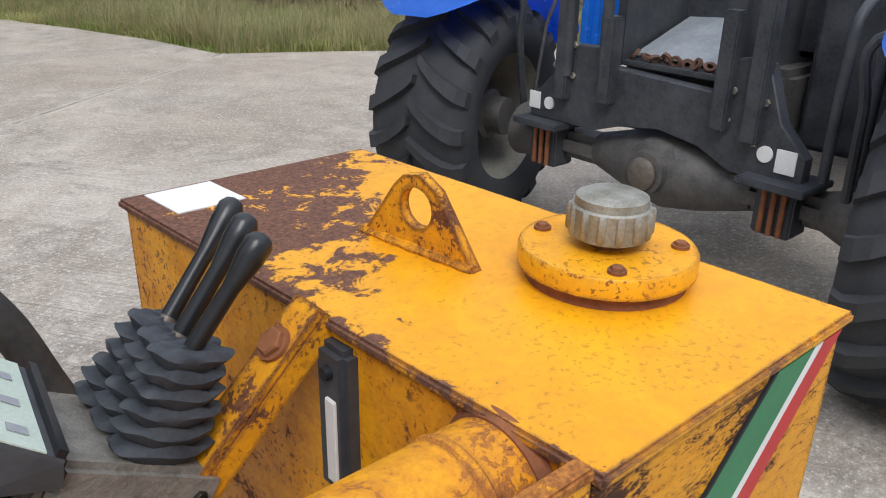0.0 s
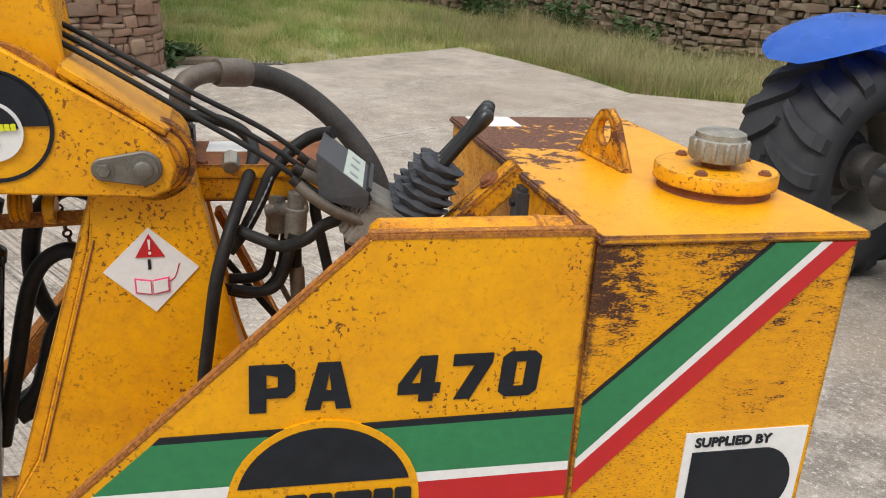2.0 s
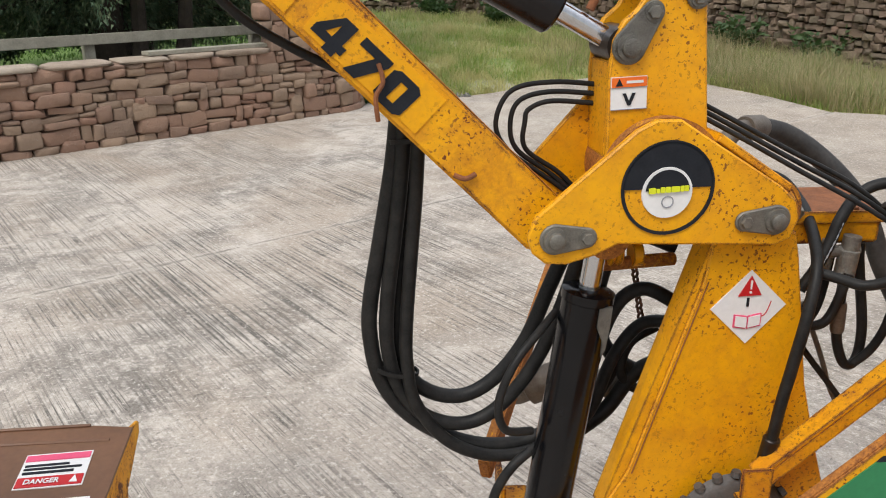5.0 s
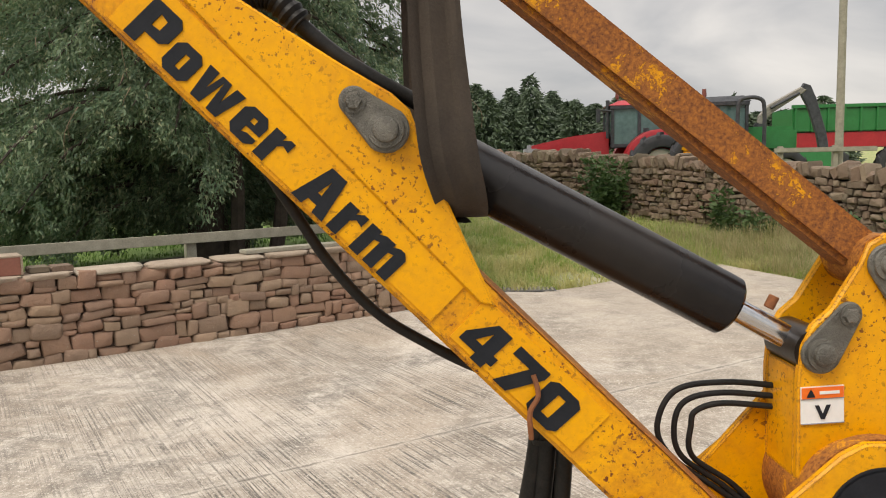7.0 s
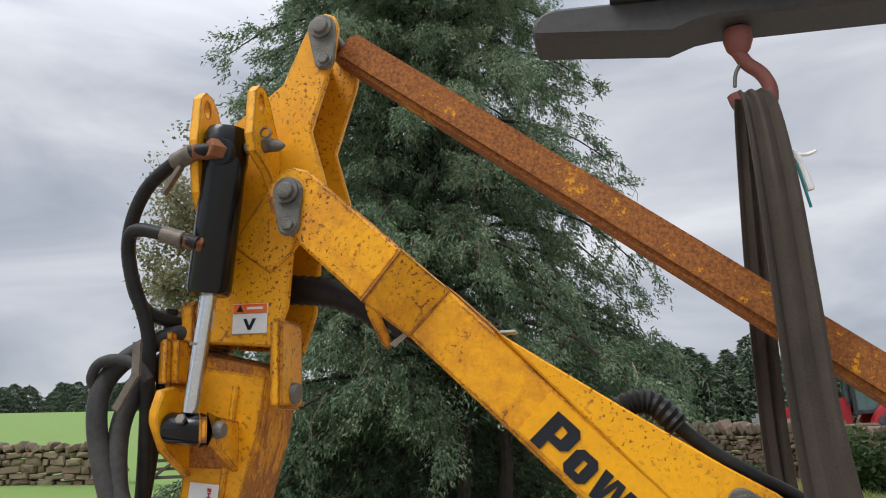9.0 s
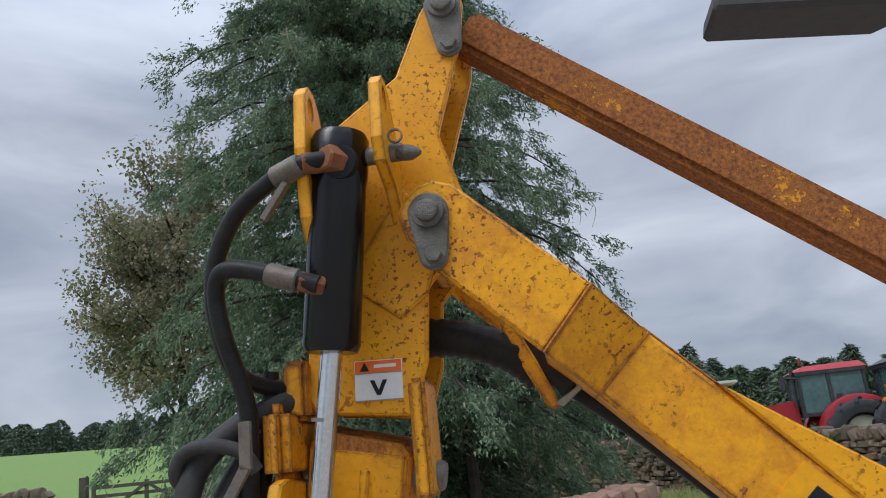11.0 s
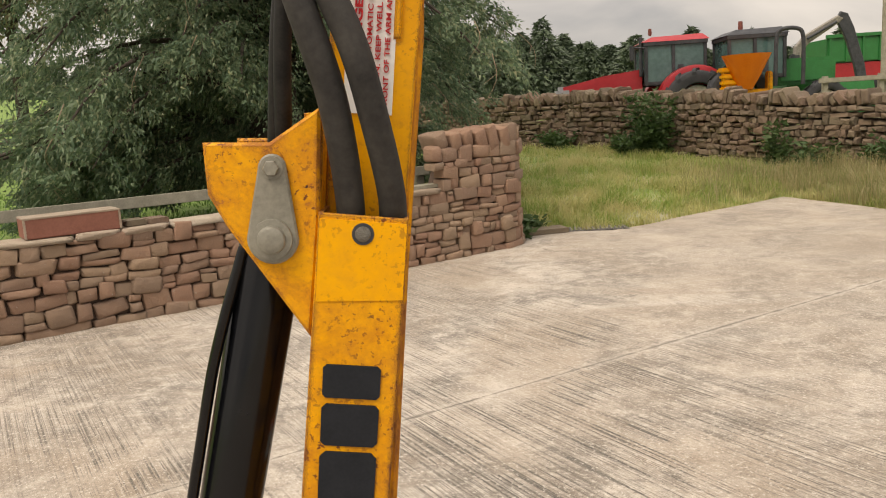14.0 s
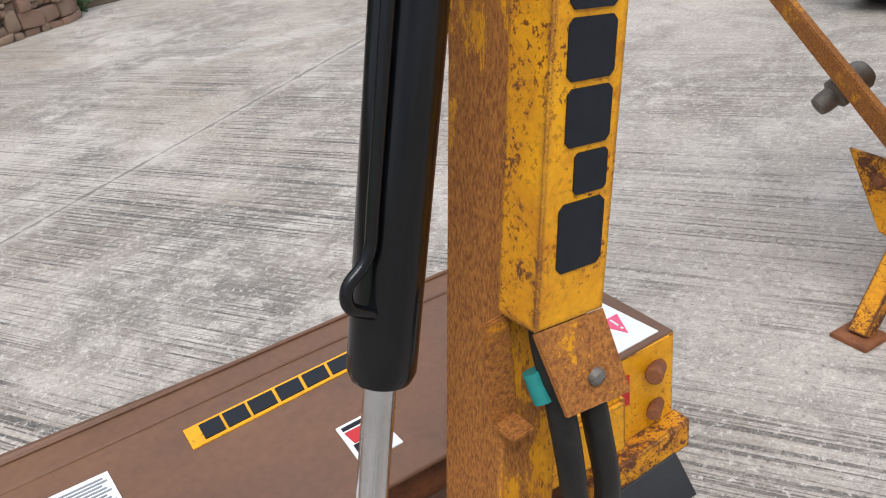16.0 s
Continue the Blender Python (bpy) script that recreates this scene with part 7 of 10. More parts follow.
# Hoses behind the upright ram and column.
for k, (r, pts) in enumerate(((0.013, [(0.46, 0.90, 0.08), (0.40, 0.925, 0.10), (0.345, 0.88, 0.10), (0.30, 0.72, 0.10), (0.27, 0.60, 0.08)]), (0.012, [(0.46, 0.86, 0.09), (0.41, 0.845, 0.12), (0.36, 0.78, 0.12), (0.32, 0.67, 0.12), (0.25, 0.62, 0.10)]), (0.015, [(0.50, 0.79, 0.10), (0.42, 0.74, 0.14), (0.36, 0.66, 0.14), (0.29, 0.625, 0.12)]), (0.014, [(0.47, 0.99, 0.13), (0.40, 1.01, 0.15), (0.35, 0.96, 0.15), (0.335, 0.86, 0.15), (0.37, 0.77, 0.15), (0.45, 0.72, 0.15)]), (0.010, [(0.45, 0.83, 0.14), (0.40, 0.80, 0.14), (0.385, 0.74, 0.14), (0.42, 0.70, 0.14), (0.47, 0.71, 0.14)]))):
    hose([A(u, z, -v) for u, z, v in pts], r, HOSE, "black hose behind the column", ARM)
part("coupler_end", turned(A(0.375, 0.665, -0.21), A(0.415, 0.70, -0.20), [(0, 0.030), (0.3, 0.036), (0.6, 0.030), (1, 0.022)], 20), FITTING, cutter, "dull brass-coloured coupling", ARM)
pulley = part("guide_pulley", merged(turned(A(0.330, 1.0, -0.10), A(0.355, 1.0, -0.10), [(0, 0.024), (0.2, 0.027), (0.5, 0.02), (0.8, 0.027), (1, 0.024)], 20), turned(A(0.375, 0.992, -0.10), A(0.392, 0.992, -0.10), [(0, 0.022), (1, 0.022)], 20)), YELLOW, cutter, "small yellow guide roller", ARM)
part("roller_bar", rod(A(0.30, 0.975, -0.10), A(0.46, 0.975, -0.11), 0.012), RUST_ORANGE, pulley, "", ARM)
chain = part("chain", ring_mesh(0, 0, 0.004, 0.0075, -0.002, 0.002, 12), CHAIN, cutter, "thin dark hanging chain", ARM @ Matrix.Translation(A(0.385, 1.005, -0.13)))
for k in range(1, 17):
    part("chain_link", ring_mesh(0, 0, 0.004, 0.0075, -0.002, 0.002, 12), CHAIN, chain, "", ARM @ Matrix.Translation(A(0.385 + 0.002 * k, 1.005 - 0.0105 * k, -0.13)) @ Matrix.Rotation(radians(90 * (k % 2) + 20), 4, "Z"))
# Loops of thin cable behind the post.
for k in range(3):
    o = 0.015 * k
    hose([A(0.300, 1.292 - o, -0.07), A(0.22, 1.298 - o, -0.08), A(0.155 + o, 1.285 - o, -0.09), A(0.130 + 1.6 * o, 1.235, -0.09), A(0.150 + o, 1.19, -0.09), A(0.21 + o, 1.145, -0.09), A(0.30, 1.08, -0.08)], 0.0042, HOSE, "thin black cable loop", ARM, name="cable")
# Control cables from the valve bank to the post.
for k in range(3):
    o = 0.018 * k
    hose([A(0.842 - 0.004 * k, 1.000 + o * 0.6, 0.10 - 0.045 * k), A(0.72, 1.090 + o * 0.8, 0.06 - 0.03 * k), A(0.594, 1.162 + o * 0.7, 0.02 - 0.02 * k), A(0.455, 1.240 + o * 0.6, -0.02 - 0.015 * k), A(0.36, 1.285 + o * 0.6, -0.05 - 0.01 * k)], 0.0041, HOSE, "thin black control cable", ARM, name="cable")
# Hose down the face of the column.
hose([A(0.563, 1.123, -0.165), A(0.623, 1.116, -0.165), A(0.668, 1.101, -0.150), A(0.688, 1.076, -0.130), A(0.680, 1.052, -0.070), A(0.650, 1.005, 0.020), A(0.622, 0.93, 0.058), A(0.606, 0.84, 0.062), A(0.594, 0.765, 0.062), A(0.588, 0.70, 0.06), A(0.586, 0.66, 0.05)], 0.0100, HOSE, "black hose down the column", ARM)
part("hose_fitting", rod(A(0.588, 0.70, 0.06), A(0.585, 0.645, 0.052), 0.0145, 12), RAM_WORN, cutter, "", ARM)
# Big return hose arching from the bracket into the tank.
hose([(0.250, 0.565, 1.09), (0.250, 0.566, 1.14), (0.262, 0.575, 1.168), (0.295, 0.605, 1.178), (0.349, 0.650, 1.172)], 0.017, FITTING, "grey-brown steel elbow", name="pipe_elbow")
part("hose_fitting", turned((0.305, 0.613, 1.178), (0.356, 0.656, 1.171), [(0, 0.022), (0.1, 0.0245), (0.9, 0.0245), (1, 0.022)], 20), FITTING, cutter, "wide crimped hose end")
hose([(0.349, 0.650, 1.172), (0.41, 0.675, 1.155), (0.47, 0.675, 1.12), (0.53, 0.655, 1.065), (0.575, 0.63, 1.00), (0.61, 0.60, 0.90), (0.66, 0.58, 0.80)], 0.0205, HOSE_DUSTY, "thick grey-black return hose")
part("block_fitting", box(0.232, 0.545, 1.03, 0.270, 0.588, 1.10, 0.004), BLACK_FRAME, cutter, "black elbow block")
# Nest of hoses under the valve bank.
hose([(0.490, 0.40, 1.124), (0.459, 0.42, 1.113), (0.428, 0.42, 1.092), (0.396, 0.40, 1.06), (0.378, 0.39, 1.02), (0.354, 0.38, 0.977), (0.330, 0.375, 0.945)], 0.0100, HOSE, "printed black hose over the bracket")
part("hose_print", hose_mesh([(0.3975, 0.3905, 1.058), (0.3795, 0.3805, 1.02), (0.3570, 0.3710, 0.980)], 0.0014, 6, 8, 0.4), GREY_INK, cutter, "faint pale hose print")
hose([(0.500, 0.29, 1.025), (0.469, 0.30, 1.010), (0.445, 0.30, 0.990), (0.410, 0.32, 0.972), (0.377, 0.34, 0.977), (0.345, 0.36, 0.984)], 0.0090, HOSE, "black hose loop below the valve bank")
part("hose_fitting", turned((0.435, 0.42, 1.024), (0.429, 0.42, 0.944), [(0, 0.0150), (0.30, 0.0150), (0.33, 0.0175), (0.94, 0.0175), (1, 0.012)], 18), CAST, cutter, "grimy hose coupling")
hose([(0.431, 0.42, 0.947), (0.431, 0.42, 0.877), (0.436, 0.42, 0.825), (0.454, 0.42, 0.780), (0.478, 0.43, 0.772), (0.492, 0.44, 0.794), (0.490, 0.44, 0.845), (0.476, 0.44, 0.917), (0.464, 0.44, 0.976), (0.462, 0.44, 1.005)], 0.0090, HOSE, "black hose in a low loop")
part("hose_fitting", turned((0.431, 0.42, 0.900), (0.433, 0.42, 0.842), [(0, 0.011), (0.1, 0.0125), (0.9, 0.0125), (1, 0.011)], 14), FITTING, cutter)
hose([(0.509, 0.37, 0.985), (0.517, 0.40, 0.902), (0.513, 0.41, 0.846), (0.498, 0.42, 0.800), (0.471, 0.43, 0.766)], 0.0080, HOSE, "black hose below the valve bank")
part("hose_fitting", turned((0.404, 0.44, 1.014), (0.398, 0.44, 0.953), [(0, 0.0130), (0.4, 0.0130), (0.45, 0.0155), (1, 0.0150)], 16), CAST, cutter, "grimy hose coupling")
hose([(0.397, 0.44, 0.953), (0.385, 0.44, 0.894), (0.365, 0.43, 0.879), (0.325, 0.42, 0.881)], 0.0085, HOSE, "black hose below the valve bank")
hose([(0.418, 0.45, 0.996), (0.410, 0.45, 0.901), (0.389, 0.44, 0.860), (0.355, 0.42, 0.854), (0.315, 0.40, 0.874)], 0.0085, HOSE, "black hose below the valve bank")
hose([(0.427, 0.40, 0.960), (0.406, 0.40, 0.886), (0.376, 0.39, 0.870), (0.330, 0.38, 0.881)], 0.0085, HOSE, "black hose below the valve bank")
hose([(0.320, 0.46, 0.895), (0.377, 0.46, 0.817), (0.416, 0.46, 0.766), (0.461, 0.46, 0.710), (0.50, 0.46, 0.66)], 0.0060, HOSE, "thin black hose", name="cable")
hose([(0.390, 0.47, 0.880), (0.440, 0.47, 0.767), (0.465, 0.47, 0.702), (0.50, 0.47, 0.64)], 0.0050, STEEL, "thin grey steel line", name="pipe")
part("hose_fitting", rod((0.385, 0.43, 0.990), (0.450, 0.42, 1.001), 0.011, 12), CAST, cutter)
hose([(0.535, 0.33, 0.99), (0.570, 0.40, 0.873), (0.598, 0.42, 0.792), (0.640, 0.44, 0.700)], 0.0135, HOSE, "black hose into the tank")
part("union", merged(rod((0.335, 0.452, 1.075), (0.335, 0.425, 1.062), 0.013, 8)), ZINC, cutter, "bright hose union")

# ---- flail head ----
DZ = 0.415


def deck(x, y, lift=0.0):
    """Height of the hood's top over the yard: it rises gently away from the arm."""
    return DZ + 0.06 * (y - 0.62) + lift


HOOD = [(-0.985, 0.45), (-1.022, 0.866), (-1.115, 0.878), (-2.10, 0.835), (-2.15, 0.79), (-2.14, 0.41)]


def hood_plate(pts, thick, mat, label="", name="hood", parent=None):
    bm = bmesh.new()
    a, b = [bm.verts.new((x, y, deck(x, y))) for x, y in pts], [bm.verts.new((x, y, deck(x, y) - thick)) for x, y in pts]
    bm.faces.new(a)
    bm.faces.new(b[::-1])
    for i in range(len(pts)):
        bm.faces.new((a[i], b[i], b[(i + 1) % len(pts)], a[(i + 1) % len(pts)]))
    bmesh.ops.recalc_face_normals(bm, faces=bm.faces)
    bmesh.ops.bevel(bm, geom=[e for e in bm.edges if abs(e.verts[0].co.z - e.verts[1].co.z) < thick * 0.8], offset=0.002, segments=1, affect="EDGES")
    return part(name, bm, mat, parent or cutter, label)


hood = hood_plate(HOOD, 0.008, HOOD_BROWN, "brown-painted flail head hood with stickers")
part("hood_fold", hose_mesh([(-1.06, 0.815, deck(0, 0.815) - 0.001), (-1.5, 0.80, deck(0, 0.80)), (-2.12, 0.765, deck(0, 0.765) - 0.001)], 0.005, 8, 8), HOOD_BROWN, hood, "folded ridge along the hood")
def yz_sweep(pts, x0, x1, bevel=0.003):
    """A plate or bent sheet cut to an outline in y and z, between two x."""
    bm = prism(pts, -x1, -x0, bevel)
    bm.transform(Matrix(((0, -1, 0, 0), (1, 0, 0, 0), (0, 0, 1, 0), (0, 0, 0, 1))))
    return bm


part("hood_back", yz_sweep([(0.862, 0.424), (0.876, 0.420), (0.726, 0.315), (0.625, 0.10), (0.612, 0.10), (0.712, 0.318)], -2.14, -1.03), HOOD_BROWN, hood, "brown sloping back of the hood")
part("hood_lip", hose_mesh([(-1.125, 0.874, deck(0, 0.874) + 0.002), (-1.6, 0.853, deck(0, 0.853) + 0.002), (-2.09, 0.832, deck(0, 0.832) + 0.002)], 0.0045, 8, 6), HOOD_BROWN, hood)
part("hood_front", prism([(-1.20, DZ - 0.012), (-0.985, DZ - 0.014), (-0.985, 0.22), (-1.20, 0.20)], 0.446, 0.456, 0.003), YELLOW, hood, "yellow front plate of the flail head")
part("front_flange", prism([(-1.22, 0.205), (-0.98, 0.225), (-0.98, 0.165), (-1.22, 0.135)], 0.405, 0.45, 0.004), YELLOW_RUSTY, hood, "rusty yellow lower flange")
part("skirt", prism([(-1.21, 0.15), (-1.02, 0.17), (-0.96, 0.03), (-1.20, 0.02)], 0.40, 0.406, 0.001), TYRE, hood, "black rubber skirt")
END = Matrix.Translation((-0.985, 0.45, 0)) @ Matrix.Rotation(radians(5.1), 4, "Z") @ Matrix.Translation((0, -0.45, 0))
part("end_plate", yz_sweep([(0.447, 0.402), (0.872, 0.4275), (0.925, 0.412), (0.915, 0.385), (0.765, 0.325), (0.745, 0.285), (0.65, 0.10), (0.455, 0.09)], -0.013, 0.0), YELLOW_RUSTY, hood, "chipped yellow end plate of the flail head", END)
hatch = part("end_hatch", box(0.0, 0.575, 0.215, 0.006, 0.655, 0.335, 0.003), YELLOW_RUSTY, hood, "small rusty hatch plate on the end plate", END)
for hz in (0.25, 0.32):
    part("hinge", box(0.003, 0.566, hz - 0.016, 0.012, 0.588, hz + 0.008, 0.003), RUST, hatch, "", END)
part("bolt", hex_bolt((0.0, 0.66, 0.352), (1, 0, 0), 0.010, 0.007, 0.014), RUST, hood, "", END)
part("end_plate", box(-2.15, 0.42, 0.06, -2.14, 0.83, DZ - 0.005, 0.003), YELLOW_WORN, hood)
part("rotor", turned((-2.13, 0.66, 0.17), (-1.0, 0.66, 0.17), [(0, 0.05), (1, 0.05)], 20), RUST, hood)
part("skid", prism([(-2.14, 0.02), (-1.03, 0.02), (-1.03, 0.0), (-2.14, 0.0)], 0.46, 0.60, 0.004), RUST, hood, "rusty skid under the flail head")
part("front_tab", rod((-1.06, 0.42, 0.355), (-1.02, 0.45, 0.345), 0.016), RUST, hood)
part("front_tab", rod((-1.06, 0.42, 0.27), (-1.02, 0.45, 0.262), 0.013), RUST, hood)
plate = part("maker_plate", quad(-1.175, 0.298, -1.095, 0.362, 0.003), RED, hood, "red maker's plate with faint print", Matrix.Translation((0, 0.446, 0)) @ Matrix.Rotation(0, 4, "Z"))
part("plate_print", bars(-1.168, 0.305, -1.102, 0.356, 5, 3), WHITE, plate, "", Matrix.Translation((0, 0.443, 0)))
pod = part("pivot_mount", merged(turned((-1.36, 0.40, 0.38), (-1.36, 0.40, 0.47), [(0, 0.085), (0.7, 0.08), (1, 0.06)], 32), box(-1.44, 0.33, 0.33, -1.20, 0.44, 0.44, 0.01)), YELLOW, cutter, "yellow pivot mount on the flail head")
part("rust_collar", turned((-1.30, 0.46, deck(0, 0.46) - 0.002), (-1.30, 0.46, deck(0, 0.46) + 0.006), [(0, 0.10), (1, 0.09)], 32), RUST_ORANGE, pod, "rust-orange patch round the mount")


def deck_decal(pts, mat, lift, name, label="", parent=None):
    bm = bmesh.new()
    a, b = [bm.verts.new((x, y, deck(x, y, lift))) for x, y in pts], [bm.verts.new((x, y, deck(x, y, -0.001))) for x, y in pts]
    bm.faces.new(a)
    for i in range(len(pts)):
        bm.faces.new((a[i], b[i], b[(i + 1) % len(pts)], a[(i + 1) % len(pts)]))
    bmesh.ops.recalc_face_normals(bm, faces=bm.faces)
    return part(name, bm, mat, parent or hood, label, smooth=False)


def in_quad(q, s, t):
    """A place inside a four-cornered decal, shares s along and t across it."""
    (x0, y0), (x1, y1), (x2, y2), (x3, y3) = q
    return (x0 * (1 - s) * (1 - t) + x1 * s * (1 - t) + x2 * s * t + x3 * (1 - s) * t, y0 * (1 - s) * (1 - t) + y1 * s * (1 - t) + y2 * s * t + y3 * (1 - s) * t)


def printed(q, rects, mat, lift, parent, name="print", label=""):
    for s0, t0, s1, t1 in rects:
        deck_decal([in_quad(q, s0, t0), in_quad(q, s1, t0), in_quad(q, s1, t1), in_quad(q, s0, t1)], mat, lift, name, label, parent)


q = [(-1.21, 0.640), (-1.064, 0.652), (-1.082, 0.775), (-1.228, 0.762)]
d1 = deck_decal(q, WHITE, 0.002, "danger_decal", "white and red danger sticker")
printed(q, [(0.02, 0.03, 0.98, 0.30)], RED, 0.004, d1)
part("lettering", text_mesh("DANGER", 0.075, 0.017, 0.02, 0.0, 1.0, 0.001), WHITE, d1, "", Matrix.Translation((-1.192, 0.652, deck(0, 0.652, 0.0055))) @ Matrix.Rotation(radians(4.7), 4, "Z") @ Matrix.Rotation(radians(-86.6), 4, "X"))
deck_decal([in_quad(q, 0.80, 0.07), in_quad(q, 0.92, 0.07), in_quad(q, 0.86, 0.26)], WHITE, 0.006, "triangle", "", d1)
printed(q, [(0.05, 0.40, 0.80, 0.46), (0.05, 0.52, 0.9, 0.57), (0.05, 0.62, 0.7, 0.67)], INK, 0.004, d1)
printed(q, [(0.02, 0.78, 0.98, 0.95)], PINK, 0.004, d1)
q = [(-1.236, 0.452), (-1.008, 0.462), (-1.032, 0.612), (-1.172, 0.602)]
d2 = deck_decal(q, WHITE, 0.002, "pictogram_decal", "white sticker of warning pictograms")
deck_decal([in_quad(q, 0.66, 0.55), in_quad(q, 0.80, 0.20), in_quad(q, 0.94, 0.55)], PINK, 0.004, "triangle", "", d2)
printed(q, [(0.79, 0.36, 0.81, 0.50), (0.79, 0.28, 0.81, 0.32)], WHITE, 0.006, d2)
printed(q, [(0.08, 0.55, 0.30, 0.58), (0.10, 0.62, 0.34, 0.66), (0.16, 0.70, 0.36, 0.73), (0.38, 0.12, 0.54, 0.15), (0.10, 0.15, 0.12, 0.45), (0.14, 0.40, 0.30, 0.43), (0.42, 0.30, 0.58, 0.34), (0.44, 0.45, 0.47, 0.75), (0.55, 0.70, 0.75, 0.73), (0.50, 0.82, 0.70, 0.85)], GREY_INK, 0.004, d2)
q = [(-1.795, 0.678), (-1.395, 0.715), (-1.385, 0.763), (-1.797, 0.732)]
d3 = deck_decal(q, YELLOW_FRESH, 0.002, "name_strip", "yellow strip with black bars of the maker's name")
x = 0.06
for w in (0.10, 0.11, 0.125, 0.125, 0.125, 0.12, 0.085, 0.12):
    printed(q, [(x, 0.14, min(0.985, x + w * 0.88), 0.86)], INK, 0.004, d3)
    x += w
q = [(-1.590, 0.490), (-1.515, 0.494), (-1.522, 0.588), (-1.590, 0.584)]
d4 = deck_decal(q, WHITE, 0.002, "dealer_sticker", "small white dealer sticker with red and black emblem")
deck_decal([in_quad(q, 0.10, 0.10), in_quad(q, 0.75, 0.10), in_quad(q, 0.90, 0.22), in_quad(q, 0.90, 0.32), in_quad(q, 0.78, 0.44), in_quad(q, 0.10, 0.44)], INK, 0.004, "emblem", "", d4)
deck_decal([in_quad(q, 0.10, 0.78), in_quad(q, 0.16, 0.48), in_quad(q, 0.80, 0.48), in_quad(q, 0.90, 0.78)], RED, 0.004, "emblem", "", d4)
printed(q, [(0.10, 0.84, 0.90, 0.92)], INK, 0.004, d4)
q = [(-2.036, 0.630), (-1.913, 0.636), (-1.921, 0.714), (-2.046, 0.710)]
d5 = deck_decal(q, WHITE, 0.002, "notice_decal", "white printed notice")
printed(q, [(0.05, 0.12 + 0.1 * k, 0.95 - 0.04 * (k % 3), 0.15 + 0.1 * k) for k in range(8)], GREY_INK, 0.004, d5)
q = [(-1.995, 0.455), (-1.828, 0.460), (-1.837, 0.566), (-1.992, 0.560)]
d6 = deck_decal(q, WHITE, 0.002, "pictogram_decal", "white sticker of pictograms")
printed(q, [(0.10, 0.70, 0.40, 0.73), (0.52, 0.75, 0.80, 0.78), (0.55, 0.55, 0.75, 0.58), (0.12, 0.45, 0.35, 0.48), (0.82, 0.60, 0.92, 0.64)], PINK, 0.004, d6)
d7 = deck_decal([(-1.787 + 0.034 * math.cos(k * math.tau / 28), 0.505 + 0.030 * math.sin(k * math.tau / 28)) for k in range(28)], WHITE, 0.002, "oval_badge", "oval badge in lime and black")
deck_decal([(-1.787 + 0.031 * math.cos(math.pi + k * math.pi / 14), 0.505 + 0.027 * math.sin(math.pi + k * math.pi / 14)) for k in range(15)], INK, 0.004, "badge_half", "", d7)
deck_decal([(-1.815, 0.502), (-1.758, 0.502), (-1.758, 0.510), (-1.815, 0.510)], LIME, 0.006, "badge_band", "", d7)

# ---- sling and lifting jib ----
sling = thing("lifting_sling", "worn brown webbing sling looped round the boom", "sling")


def strap(rows, folds, seed):
    """A folded web strap: rows of (u, z, v, half width) from top to bottom."""
    rnd = random.Random(seed)
    bm, n = bmesh.new(), 11
    amp = [rnd.uniform(-1, 1) for _ in range(n)]
    path = smooth_path([(u, z, v) for u, z, v, _ in rows], 6)
    wid = smooth_path([(w, 0, 0) for *_, w in rows], 6)
    front, back = [], []
    for i, (p, w) in enumerate(zip(path, wid)):
        f, b = [], []
        for k in range(n):
            s = -1 + 2 * k / (n - 1)
            bulge = folds * (0.6 * math.cos(s * 7 + i * 0.05) + amp[k] * 0.5)
            f.append(bm.verts.new((p.x + s * w.x, -(p.z + bulge + 0.005), p.y)))
            b.append(bm.verts.new((p.x + s * w.x, -(p.z + bulge - 0.003), p.y)))
        front.append(f)
        back.append(b)
    for a, b, sgn in [(x, y, 1) for x, y in zip(front, front[1:])] + [(x, y, -1) for x, y in zip(back, back[1:])]:
        for k in range(n - 1):
            bm.faces.new((a[k], a[k + 1], b[k + 1], b[k])[::sgn])
    for i in range(len(front) - 1):
        for k in (0, n - 1):
            bm.faces.new((front[i][k], front[i + 1][k], back[i + 1][k], back[i][k]))
    for i in (0, len(front) - 1):
        for k in range(n - 1):
            bm.faces.new((front[i][k], front[i][k + 1], back[i][k + 1], back[i][k]))
    bmesh.ops.recalc_face_normals(bm, faces=bm.faces)
    return bm


part("strap", strap([(-0.188, 2.246, 0.000, 0.0170), (-0.180, 2.215, 0.015, 0.0230), (-0.177, 2.100, 0.035, 0.0270), (-0.176, 1.950, 0.045, 0.0290), (-0.174, 1.800, 0.048, 0.0300), (-0.168, 1.700, 0.050, 0.0330), (-0.160, 1.620, 0.050, 0.0345), (-0.148, 1.570, 0.030, 0.0330), (-0.140, 1.545, -0.010, 0.0300), (-0.138, 1.540, -0.060, 0.0270), (-0.150, 1.575, -0.110, 0.0250)], 0.006, 2), WEBBING, sling, "brown webbing leg", ARM)
part("strap", strap([(-0.194, 2.246, -0.030, 0.0126), (-0.192, 2.190, -0.060, 0.0151), (-0.192, 2.000, -0.110, 0.0185), (-0.195, 1.800, -0.130, 0.0185), (-0.190, 1.650, -0.130, 0.0202), (-0.175, 1.560, -0.090, 0.0252), (-0.155, 1.533, -0.020, 0.0252)], 0.005, 5), WEBBING, sling, "brown webbing leg", ARM)
part("frayed_tag", hose_mesh([A(-0.158, 2.150, 0.01), A(-0.146, 2.138, 0.02), A(-0.138, 2.115, 0.02), A(-0.132, 2.085, 0.02)], 0.006, 6, 5), WHITE, sling, "frayed white label", ARM)
